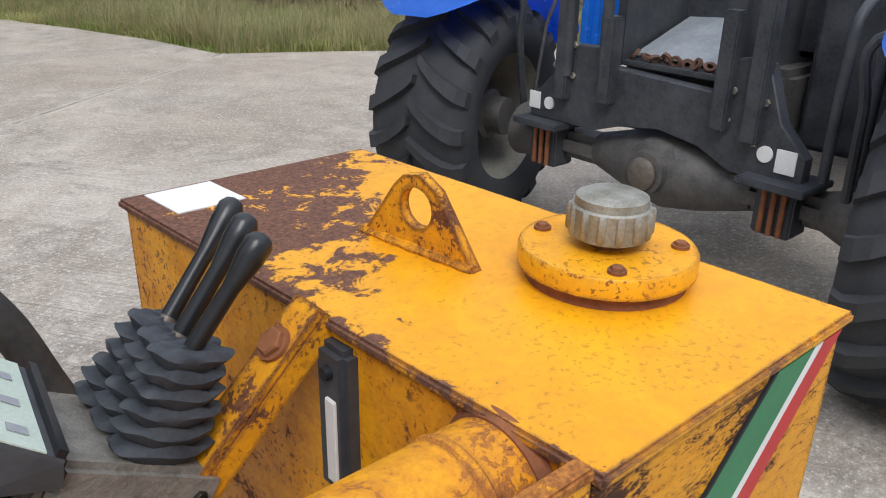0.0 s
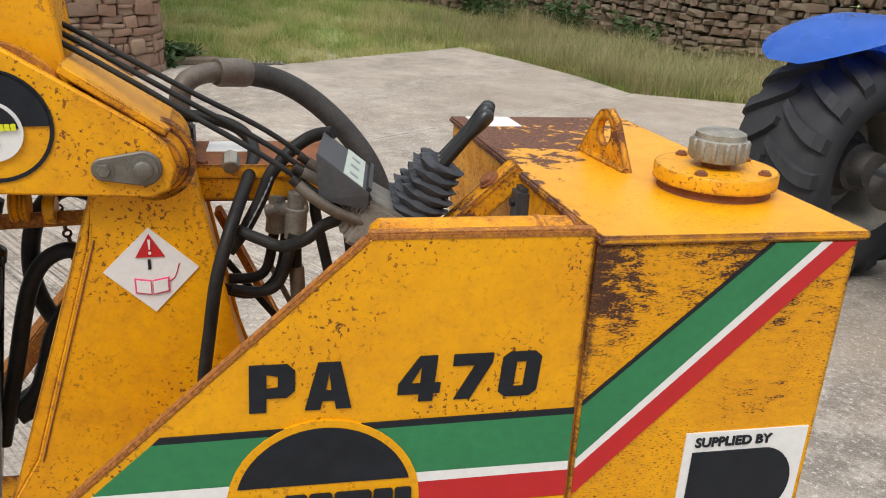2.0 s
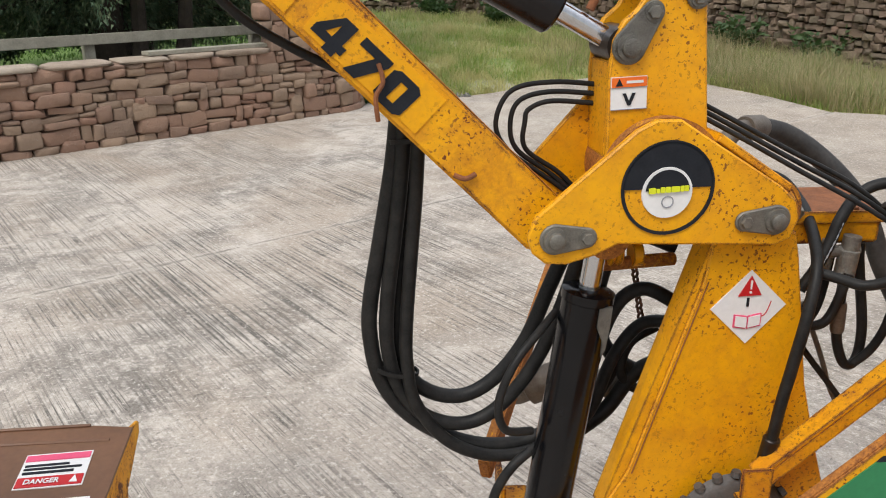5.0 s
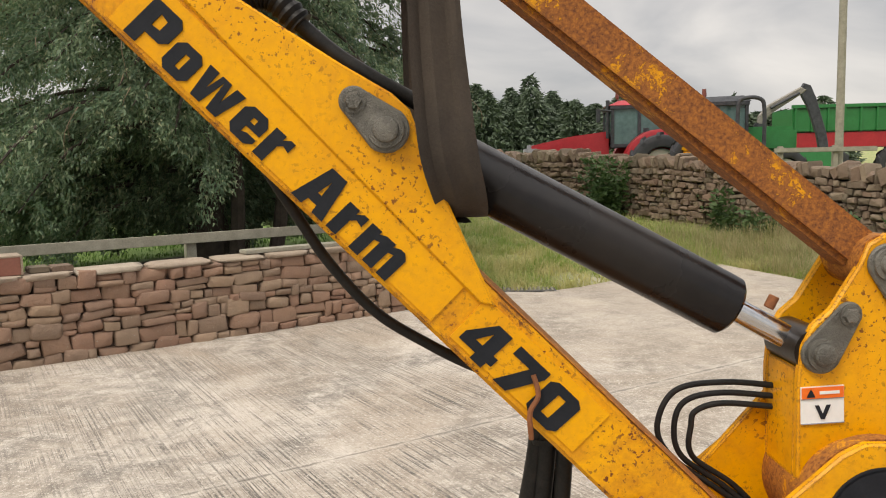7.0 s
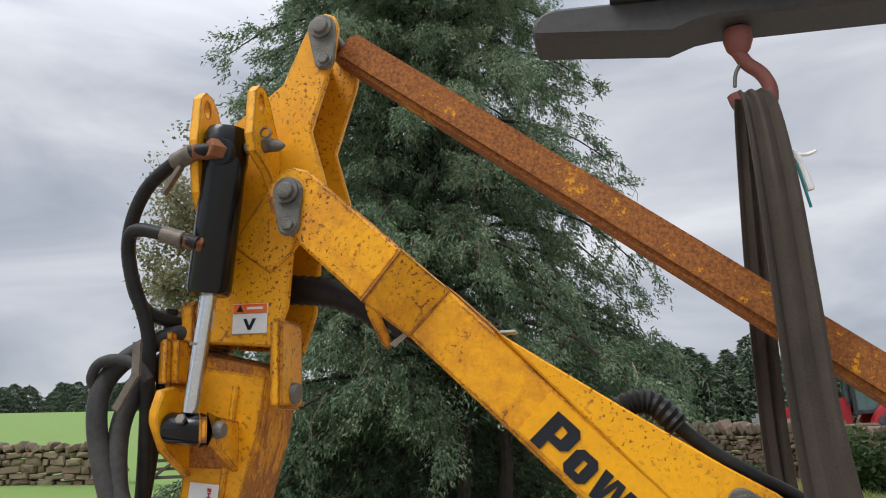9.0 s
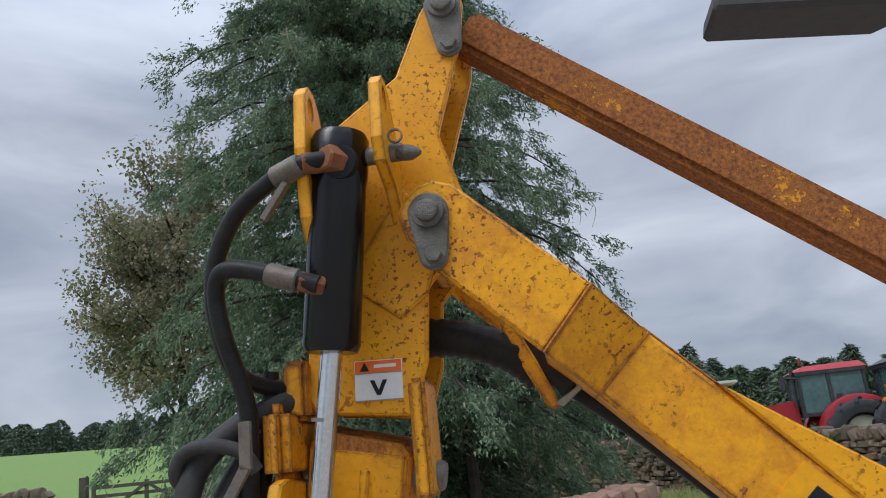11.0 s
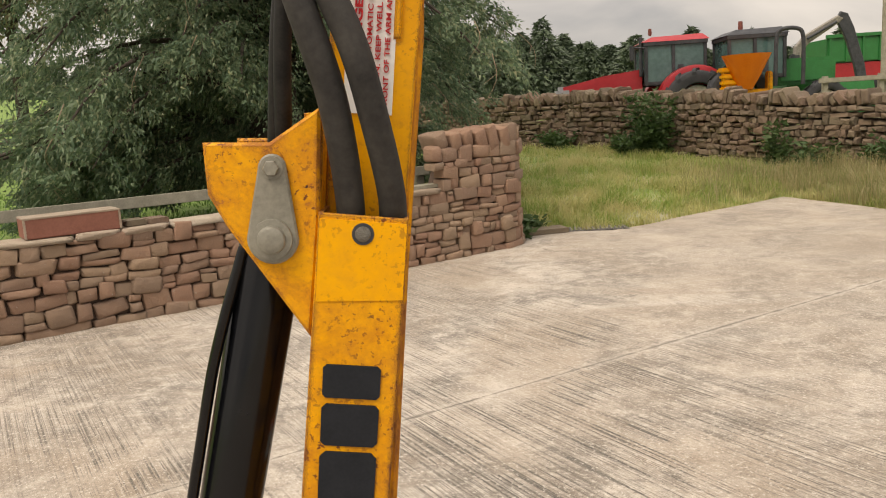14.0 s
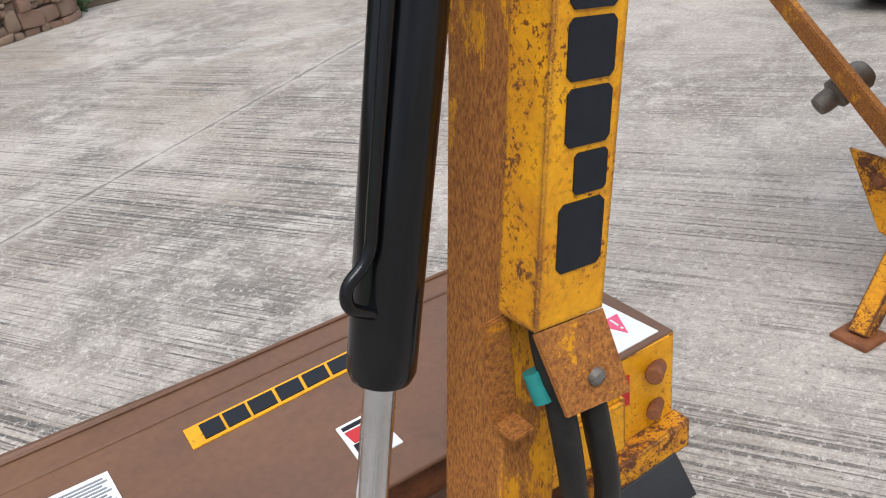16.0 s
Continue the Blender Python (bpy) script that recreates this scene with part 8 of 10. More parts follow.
part("frayed_tag", hose_mesh([A(-0.146, 2.138, 0.02), A(-0.130, 2.136, 0.02), A(-0.118, 2.140, 0.02)], 0.003, 6, 4), WHITE, sling, "", ARM)
part("blue_thread", hose_mesh([A(-0.160, 2.160, 0.01), A(-0.150, 2.138, 0.02), A(-0.144, 2.11, 0.024), A(-0.136, 2.06, 0.024)], 0.002, 6, 5), TEAL, sling, "", ARM)

jib = thing("lifting_jib", "dark steel lifting jib overhead with a faded red hook", "lifting jib")
part("fork_blade", prism([(-0.494, 2.386), (-0.490, 2.405), (-0.478, 2.418), (-0.455, 2.424), (-0.20, 2.410), (0.9, 2.37), (0.9, 2.335), (-0.215, 2.370), (-0.245, 2.367), (-0.285, 2.354), (-0.49, 2.380)], 0.0, 0.09, 0.006), JIB_STEEL, jib, "dark steel fork blade", ARM)
part("jib_box", prism([(-0.372, 2.420), (-0.365, 2.56), (1.2, 2.49), (1.2, 2.365), (-0.10, 2.395)], -0.03, 0.13, 0.006), JIB_STEEL, jib, "dark steel jib box", ARM)
part("jib_rib", prism([(-0.33, 2.452), (1.2, 2.385), (1.2, 2.40), (-0.33, 2.468)], -0.036, -0.03, 0.001), JIB_STEEL, jib, "", ARM)
part("hook_swivel", turned(A(-0.186, 2.365, -0.045), A(-0.188, 2.325, -0.045), [(0, 0.020), (0.4, 0.022), (0.8, 0.017), (1, 0.010)], 20), HOOK_RED, jib, "faded red swivel", ARM)
part("hook", hose_mesh([A(-0.191, 2.335, -0.045), A(-0.179, 2.310, -0.045), A(-0.160, 2.290, -0.045), A(-0.150, 2.262, -0.045), A(-0.157, 2.236, -0.045), A(-0.178, 2.228, -0.045), A(-0.196, 2.242, -0.045), A(-0.203, 2.262, -0.045)], 0.0105, 12, 6), HOOK_RED, jib, "faded red hook", ARM)
part("safety_latch", hose_mesh([A(-0.184, 2.315, -0.045), A(-0.196, 2.296, -0.045), A(-0.200, 2.274, -0.045)], 0.003, 8, 4), STEEL, jib, "", ARM)


# ---- blue tractor ----
tractor = thing("tractor", "blue tractor with muddy tyres and a black front frame", "tractor")


def tyre_mesh(c, R, w, rim_r):
    """The carcass of a farm tyre on the y axis."""
    bm = bmesh.new()
    seg = 56
    prof = [(-0.43, rim_r), (-0.48, rim_r + 0.03), (-0.5, R * 0.74), (-0.485, R * 0.83), (-0.43, R * 0.895), (-0.30, R * 0.925), (0, R * 0.935), (0.30, R * 0.925), (0.43, R * 0.895), (0.485, R * 0.83), (0.5, R * 0.74), (0.48, rim_r + 0.03), (0.43, rim_r)]
    rings = [[bm.verts.new((c[0] + r * math.cos(k * math.tau / seg), c[1] + y * w, c[2] + r * math.sin(k * math.tau / seg))) for k in range(seg)] for y, r in prof]
    for a, b in zip(rings, rings[1:]):
        for k in range(seg):
            bm.faces.new((a[k], a[(k + 1) % seg], b[(k + 1) % seg], b[k]))
    bmesh.ops.recalc_face_normals(bm, faces=bm.faces)
    return bm


def tread_bar(c, R, w, side, a0):
    """One slanting rubber bar, from the middle of the tread over the shoulder."""
    bm, vs = bmesh.new(), []
    for s, da, half in ((0.0, 0.27, 0.034), (0.06, 0.215, 0.044), (0.20, 0.12, 0.050), (0.34, 0.05, 0.056), (0.43, 0.015, 0.062), (0.492, 0.0, 0.066)):
        row = []
        base = R * (0.915 if s < 0.35 else (0.875 if s < 0.45 else 0.80))
        top = R * (1.0 if s < 0.30 else (0.990 if s < 0.40 else (0.955 if s < 0.45 else 0.885)))
        for rr, f in ((base, 1.25), (top, 1.0)):
            for sg in (-1, 1):
                ang = a0 - da + sg * half * f
                row.append(bm.verts.new((c[0] + rr * math.cos(ang), c[1] + side * s * w, c[2] + rr * math.sin(ang))))
        vs.append(row)
    for p, q in zip(vs, vs[1:]):
        bm.faces.new((p[2], p[3], q[3], q[2]))
        bm.faces.new((p[0], p[2], q[2], q[0]))
        bm.faces.new((p[3], p[1], q[1], q[3]))
    for r in (vs[0], vs[-1]):
        bm.faces.new((r[0], r[1], r[3], r[2]))
    bmesh.ops.recalc_face_normals(bm, faces=bm.faces)
    return bm


def shod(wheel, c, R, w, rim_r, bars, label="", space=None):
    """A tyre with its tread bars on a wheel."""
    part("tyre", tyre_mesh(c, R, w, rim_r), TYRE, wheel, label, space)
    for side in (-1, 1):
        for n in range(bars):
            part("tread_bar", tread_bar(c, R, w, side, (n + (0.5 if side > 0 else 0)) * math.tau / bars), TYRE, wheel, "", space, smooth=False)


def hoop(c, prof, seg=44):
    """An open ring turned about the y axis from (offset, radius) pairs."""
    bm = bmesh.new()
    rings = [[bm.verts.new((c[0] + r * math.cos(k * math.tau / seg), c[1] + o, c[2] + r * math.sin(k * math.tau / seg))) for k in range(seg)] for o, r in prof]
    for a, b in zip(rings, rings[1:]):
        for k in range(seg):
            bm.faces.new((a[k], a[(k + 1) % seg], b[(k + 1) % seg], b[k]))
    bmesh.ops.solidify(bm, geom=bm.faces[:], thickness=0.006)
    bmesh.ops.recalc_face_normals(bm, faces=bm.faces)
    return bm


def steered(y):
    """The front wheels stand turned a little towards the far side."""
    c = Vector((3.0, y, 0))
    return Matrix.Translation(c) @ Matrix.Rotation(radians(15), 4, "Z") @ Matrix.Translation(-c)


def front_wheel(y, inner):
    c, m = (3.0, y, 0.525), steered(y)
    hub = part("wheel", turned((3.0, y - 0.02 * inner, 0.525), (3.0, y + inner * 0.20, 0.525), [(0, 0.17), (0.25, 0.16), (0.32, 0.12), (0.6, 0.115), (0.65, 0.09), (1, 0.085)], 28), AXLE, tractor, "front wheel", m)
    shod(hub, c, 0.525, 0.50, 0.29, 18, "muddy black lugged tyre", m)
    part("rim", hoop(c, [(-0.225, 0.312), (-0.217, 0.296), (-0.16, 0.272), (0.0, 0.26), (0.16, 0.272), (0.217, 0.296), (0.225, 0.312)]), RIM, hub, "pale worn wheel rim", m)
    part("wheel_disc", turned((3.0, y - 0.06 * inner, 0.525), (3.0, y - 0.03 * inner, 0.525), [(0, 0.262), (0.5, 0.262), (1, 0.17)], 44), RIM, hub, "grimy pale wheel disc", m)
    for k in range(8):
        a = k * math.tau / 8
        part("wheel_nut", hex_bolt((3.0 + 0.14 * math.cos(a), y - 0.028 * inner, 0.525 + 0.14 * math.sin(a)), (0, inner, 0), 0.016, 0.02), AXLE, hub, "", m)
    return hub


front_wheel(2.50, -1)
front_wheel(0.41, 1)


def fender(y):
    """A broad domed mudguard over the wheel, its front end rounded to a lip."""
    bm, n = bmesh.new(), 34
    rows = []
    for k in range(n + 1):
        a = radians(134 - 112 * k / n)
        f = min(1.0, (k + 0.4) / 9, (n - k + 0.4) / 5)
        width = math.sqrt(max(0.0, 1 - (1 - f) ** 2))
        row = []
        for q in range(15):
            t = 2 * q / 14 - 1
            drop = 0.060 * abs(t * width) ** 3.2 + 0.012 * (1 - f) ** 2
            r = 0.690 - drop
            row.append(bm.verts.new((3.0 + r * math.cos(a) * 1.04, y + t * 0.285 * width, 0.515 + r * math.sin(a))))
        rows.append(row)
    for a, b in zip(rows, rows[1:]):
        for q in range(14):
            bm.faces.new((a[q], a[q + 1], b[q + 1], b[q]))
    bmesh.ops.solidify(bm, geom=bm.faces[:], thickness=0.014)
    bmesh.ops.recalc_face_normals(bm, faces=bm.faces)
    return bm


for y, yb in ((2.50, 2.20), (0.41, 0.71)):
    f = part("fender", fender(y), BLUE, tractor, "glossy blue front mudguard", steered(y))
    part("fender_stay", hose_mesh([(2.97, yb, 0.60), (2.90, yb, 0.90), (2.87, yb, 1.10), (2.88, y, 1.185)], 0.016, 8, 5), BLACK_FRAME, f, "black bent mudguard stay", steered(y))
    part("fender_stay", hose_mesh([(3.06, yb, 0.62), (3.14, yb, 0.92), (3.18, yb, 1.08), (3.18, y, 1.175)], 0.008, 8, 5), AXLE, f, "", steered(y))

part("axle_beam", merged(box(2.98, 0.62, 0.44, 3.14, 2.18, 0.55, 0.03), turned((3.05, 0.60, 0.50), (3.05, 0.80, 0.50), [(0, 0.12), (0.6, 0.10), (1, 0.07)], 20), turned((3.05, 2.18, 0.50), (3.05, 1.98, 0.50), [(0, 0.12), (0.6, 0.10), (1, 0.07)], 20), turned((3.05, 1.05, 0.50), (3.05, 1.75, 0.50), [(0, 0.07), (0.3, 0.13), (0.5, 0.155), (0.7, 0.13), (1, 0.07)], 24)), AXLE, tractor, "grimy cast front axle")
part("axle_hub", merged(turned((3.0, 1.42, 0.51), (2.86, 1.42, 0.51), [(0, 0.13), (0.5, 0.115), (0.6, 0.085), (0.85, 0.08), (0.88, 0.055), (1, 0.05)], 28)), AXLE, tractor, "axle pivot housing")
part("pivot_cap", turned((2.87, 1.42, 0.51), (2.85, 1.42, 0.51), [(0, 0.062), (0.4, 0.060), (1, 0.044)], 24), FITTING, tractor, "round brown-stained pivot cap")
part("casting_label", box(2.955, 1.44, 0.66, 2.962, 1.52, 0.685, 0.001), GREY_INK, tractor)
for yc in (1.97, 0.93):
    s = part("spring_block", box(2.93, yc - 0.07, 0.40, 3.05, yc + 0.07, 0.60, 0.008), BLACK_FRAME, tractor)
    for k in range(3):
        part("spring_bolt", rod((2.915, yc - 0.04 + 0.035 * k, 0.41), (2.915, yc - 0.04 + 0.035 * k, 0.57), 0.010, 10), RUST, s, "rusty bolt")
    part("step_plate", box(2.86, yc - 0.12, 0.575, 3.08, yc + 0.12, 0.60, 0.004), BLACK_FRAME, tractor)


def yz_plate(pts, x0, x1, bevel=0.004):
    """A plate cut to an outline in y and z, between two x."""
    bm = prism(pts, x0, x1, bevel)
    bm.transform(Matrix(((0, 1, 0, 0), (1, 0, 0, 0), (0, 0, 1, 0), (0, 0, 0, 1))))
    bmesh.ops.reverse_faces(bm, faces=bm.faces[:])
    return bm


part("front_carrier", yz_plate([(2.06, 0.60), (2.06, 0.68), (1.92, 0.82), (1.86, 0.92), (1.66, 0.93), (1.66, 0.86), (1.21, 0.84), (1.21, 0.95), (1.08, 0.98), (1.03, 0.96), (0.96, 0.78), (0.86, 0.68), (0.86, 0.58), (1.12, 0.58), (1.25, 0.64), (1.42, 0.665), (1.60, 0.64), (1.72, 0.60)], 2.94, 3.00), BLACK_FRAME, tractor, "black steel front carrier plate")
for y, z0, z1 in ((1.88, 0.70, 1.25), (1.66, 0.72, 1.05), (1.17, 0.72, 1.12), (1.05, 0.70, 1.28)):
    part("upright", box(2.90, y - 0.03, z0, 2.96, y + 0.03, z1, 0.006), BLACK_FRAME, tractor)
for y in (1.86, 1.68):
    part("guard_hoop", hose_mesh([(2.92, y, 0.80), (2.92, y, 1.15), (2.94, y, 1.32), (3.10, y, 1.40), (3.4, y, 1.42)], 0.022, 10, 5), BLACK_FRAME, tractor, "black tubular guard hoop")
for y in (0.80, 0.70):
    part("guard_hoop", hose_mesh([(2.96, y, 0.62), (2.96, y, 1.02), (2.99, y, 1.14), (3.12, y, 1.20), (3.4, y, 1.22)], 0.018, 10, 5), BLACK_FRAME, tractor, "black tubular guard hoop")
for y, z in ((1.93, 0.83), (1.84, 0.92), (1.84, 0.80), (1.92, 0.76), (1.14, 0.86), (1.06, 0.88), (1.15, 0.76), (1.07, 0.76), (1.02, 0.84), (1.04, 0.70)):
    part("bolt", hex_bolt((2.94, y, z), (-1, 0, 0), 0.014, 0.010), ZINC, tractor)
part("sticker", box(2.935, 2.005, 0.635, 2.94, 2.065, 0.705, 0.001), WHITE, tractor, "small white sticker")
part("sticker", turned((2.94, 1.955, 0.668), (2.934, 1.955, 0.668), [(0, 0.026), (1, 0.026)], 20), WHITE, tractor, "round white sticker")
part("sticker", box(2.935, 0.885, 0.620, 2.94, 0.955, 0.70, 0.001), WHITE, tractor, "small white sticker")
part("sticker", turned((2.94, 0.995, 0.672), (2.934, 0.995, 0.672), [(0, 0.028), (1, 0.028)], 20), WHITE, tractor, "round white sticker")
tray = part("weight_tray", box(2.99, 1.22, 0.865, 3.75, 1.65, 0.885, 0.004), BLACK_FRAME, tractor, "black steel tray")
part("tray_side", box(3.0, 1.66, 0.86, 3.6, 1.70, 1.16, 0.004), BLACK_FRAME, tray)
part("tray_side", box(3.0, 1.17, 0.86, 3.6, 1.21, 1.18, 0.004), BLACK_FRAME, tray)
part("rubber_sheet", hull([(3.07, 1.225, 0.91), (3.07, 1.645, 0.905), (3.75, 1.225, 1.16), (3.75, 1.645, 1.13), (3.07, 1.225, 0.90), (3.07, 1.645, 0.895), (3.75, 1.225, 1.15), (3.75, 1.645, 1.12)]), TRAY, tray, "grey rubber sheet", smooth=False)
for k in range(9):
    y = 1.26 + 0.045 * k
    part("chain_link", ring_mesh(0, 0, 0.012, 0.024, -0.006, 0.006, 14), CHAIN, tray, "", Matrix.Translation((3.03 + 0.012 * (k % 2), y, 0.895 + 0.006 * (k % 3))) @ Matrix.Rotation(radians(70 * (k % 2) + 40), 4, "X") @ Matrix.Rotation(radians(25 * k), 4, "Z"))
bonnet = part("bonnet", box(3.45, 0.98, 0.88, 5.2, 1.90, 1.52, 0.10), BLUE, tractor, "blue tractor bonnet")
part("grille", box(3.41, 1.06, 0.92, 3.46, 1.82, 1.40, 0.03), BLACK_FRAME, bonnet, "black grille")
part("bonnet_side", box(3.15, 1.93, 0.78, 3.9, 2.02, 1.15, 0.03), BLUE, tractor, "blue side panel")
part("engine_block", box(3.2, 1.08, 0.56, 5.2, 1.80, 0.90, 0.03), AXLE, tractor)
# Plain black box fills the dark space beside the bonnet.
part("black_box", box(3.28, 0.66, 0.62, 3.5, 1.06, 1.35, 0.02), BLACK_FRAME, tractor)
part("cab_lower", box(5.0, 0.75, 0.6, 6.6, 2.05, 1.6, 0.05), BLACK_FRAME, tractor)
for y in (0.30, 2.50):
    h = part("wheel", turned((5.9, y - 0.1, 0.80), (5.9, y + 0.1, 0.80), [(0, 0.3), (1, 0.3)], 24), RIM, tractor, "rear wheel")
    shod(h, (5.9, y, 0.80), 0.80, 0.48, 0.48, 20, "large rear tyre")

# ---- field wall behind the verge ----
BACK = [(-6.0, 21.5), (-3.0, 20.0), (0.6, 18.0), (3.0, 14.9), (5.2, 12.2), (6.6, 10.2), (7.5, 9.0), (9.3, 6.9)]


def along_line(pts, s):
    for (x0, y0), (x1, y1) in zip(pts, pts[1:]):
        L = math.hypot(x1 - x0, y1 - y0)
        if s <= L:
            return x0 + (x1 - x0) * s / L, y0 + (y1 - y0) * s / L, math.atan2(y1 - y0, x1 - x0)
        s -= L
    return None


def rubble_wall(pts, height, seed, big=1.0, depth=0.45):
    """A rough wall of uneven stones in wandering courses under an upright, leaning cope."""
    rnd = random.Random(seed)
    verts, faces = [], []
    z, top = -0.1, False
    while not top:
        top = z > height - 0.02
        h = rnd.uniform(0.10, 0.17) * big
        s = 0.0
        while True:
            w = (rnd.uniform(0.10, 0.24) if top else rnd.choice((rnd.uniform(0.10, 0.2), rnd.uniform(0.18, 0.42)))) * big
            at_s = along_line(pts, s + w / 2)
            if at_s is None:
                break
            x, y, a = at_s
            g = field_height(x, y) + 0.05 * noise.noise((x * 0.4, y * 0.4, 7)) + 0.05 * noise.noise((s * 0.6, 3, z))
            hh = rnd.uniform(0.16, 0.30) if top else h * rnd.uniform(0.75, 1.25)
            tilt = rnd.uniform(-0.7, 0.35) if top else rnd.uniform(-0.12, 0.12)
            m = Matrix.Translation((x, y, g + z + hh / 2)) @ Matrix.Rotation(a + rnd.uniform(-0.08, 0.08), 4, "Z") @ Matrix.Translation((0, rnd.uniform(-0.045, 0.045), 0)) @ Matrix.Rotation(tilt, 4, "Y") @ Matrix.Diagonal((w * 1.1, depth * rnd.uniform(0.92, 1.05), hh * 1.1, 1))
            shape, n0 = rnd.choice(STONES), len(verts)
            verts += [m @ v.co for v in shape.vertices]
            faces += [tuple(n0 + i for i in f.vertices) for f in shape.polygons]
            s += w
        z += h
    me = bpy.data.meshes.new("field_wall")
    me.from_pydata(verts, [], faces)
    me.materials.append(STONE_GREY)
    return me


tagged(new("field_wall", rubble_wall(BACK, 0.92, 6, 0.72)), "tumbledown grey and red field wall behind long grass", "stone wall", kind="stuff")
tagged(new("field_wall", rubble_wall([(-40, 12.5), (-26, 16.0), (-17.2, 19.4)], 0.85, 9, 1.5, 0.6)), "dark dry-stone field wall across the meadow", "stone wall", kind="stuff")


# ---- foliage ----
def soup(name, verts, corners, mat):
    """A mesh of loose faces, each with its own corners, from an array of places."""
    me = bpy.data.meshes.new(name)
    n = len(verts)
    me.vertices.add(n)
    me.vertices.foreach_set("co", verts.astype(np.float32).ravel())
    me.loops.add(n)
    me.loops.foreach_set("vertex_index", np.arange(n, dtype=np.int32))
    me.polygons.add(n // corners)
    me.polygons.foreach_set("loop_start", np.arange(0, n, corners, dtype=np.int32))
    me.update(calc_edges=True)
    me.materials.append(mat)
    return me


def leaf_cloud(name, centres, dirs, length, width, mat, seed, spread=0.5, needles=False):
    """One small leaf at each centre, along its direction: a four-cornered blade, or a narrow three-cornered needle tuft."""
    rng = np.random.default_rng(seed)
    c, d = np.asarray(centres, float), np.asarray(dirs, float)
    n = len(c)
    d = d / np.linalg.norm(d, axis=1, keepdims=True) if needles else d
    d = d + spread * rng.normal(size=(n, 3))
    d /= np.linalg.norm(d, axis=1, keepdims=True)
    s = np.cross(d, rng.normal(size=(n, 3)))
    s /= np.linalg.norm(s, axis=1, keepdims=True)
    L = (length * rng.uniform(0.6, 1.4, n))[:, None]
    W = (width * rng.uniform(0.6, 1.4, n))[:, None]
    if needles:
        return soup(name, np.stack([c + s * W, c + d * L, c - s * W], 1).reshape(-1, 3), 3, mat)
    return soup(name, np.stack([c, c + d * L * 0.45 + s * W, c + d * L, c + d * L * 0.5 - s * W], 1).reshape(-1, 3), 4, mat)


def limb_mesh(paths):
    return merged(*[taper(p, r0, r1) for p, r0, r1 in paths])


def taper(pts, r0, r1, seg=7):
    bm = bmesh.new()
    path, rings, up = smooth_path(pts, 3), [], Vector((0.2, 0.9, 0.3)).normalized()
    for i, p in enumerate(path):
        t = (path[min(i + 1, len(path) - 1)] - path[max(i - 1, 0)]).normalized()
        n = (up - t * up.dot(t)).normalized()
        s, r = t.cross(n), r0 + (r1 - r0) * i / (len(path) - 1)
        rings.append([bm.verts.new(p + r * (math.cos(k * math.tau / seg) * n + math.sin(k * math.tau / seg) * s)) for k in range(seg)])
    for a, b in zip(rings, rings[1:]):
        for k in range(seg):
            bm.faces.new((a[k], a[(k + 1) % seg], b[(k + 1) % seg], b[k]))
    bm.faces.new(rings[0][::-1])
    bm.faces.new(rings[-1])
    return bm


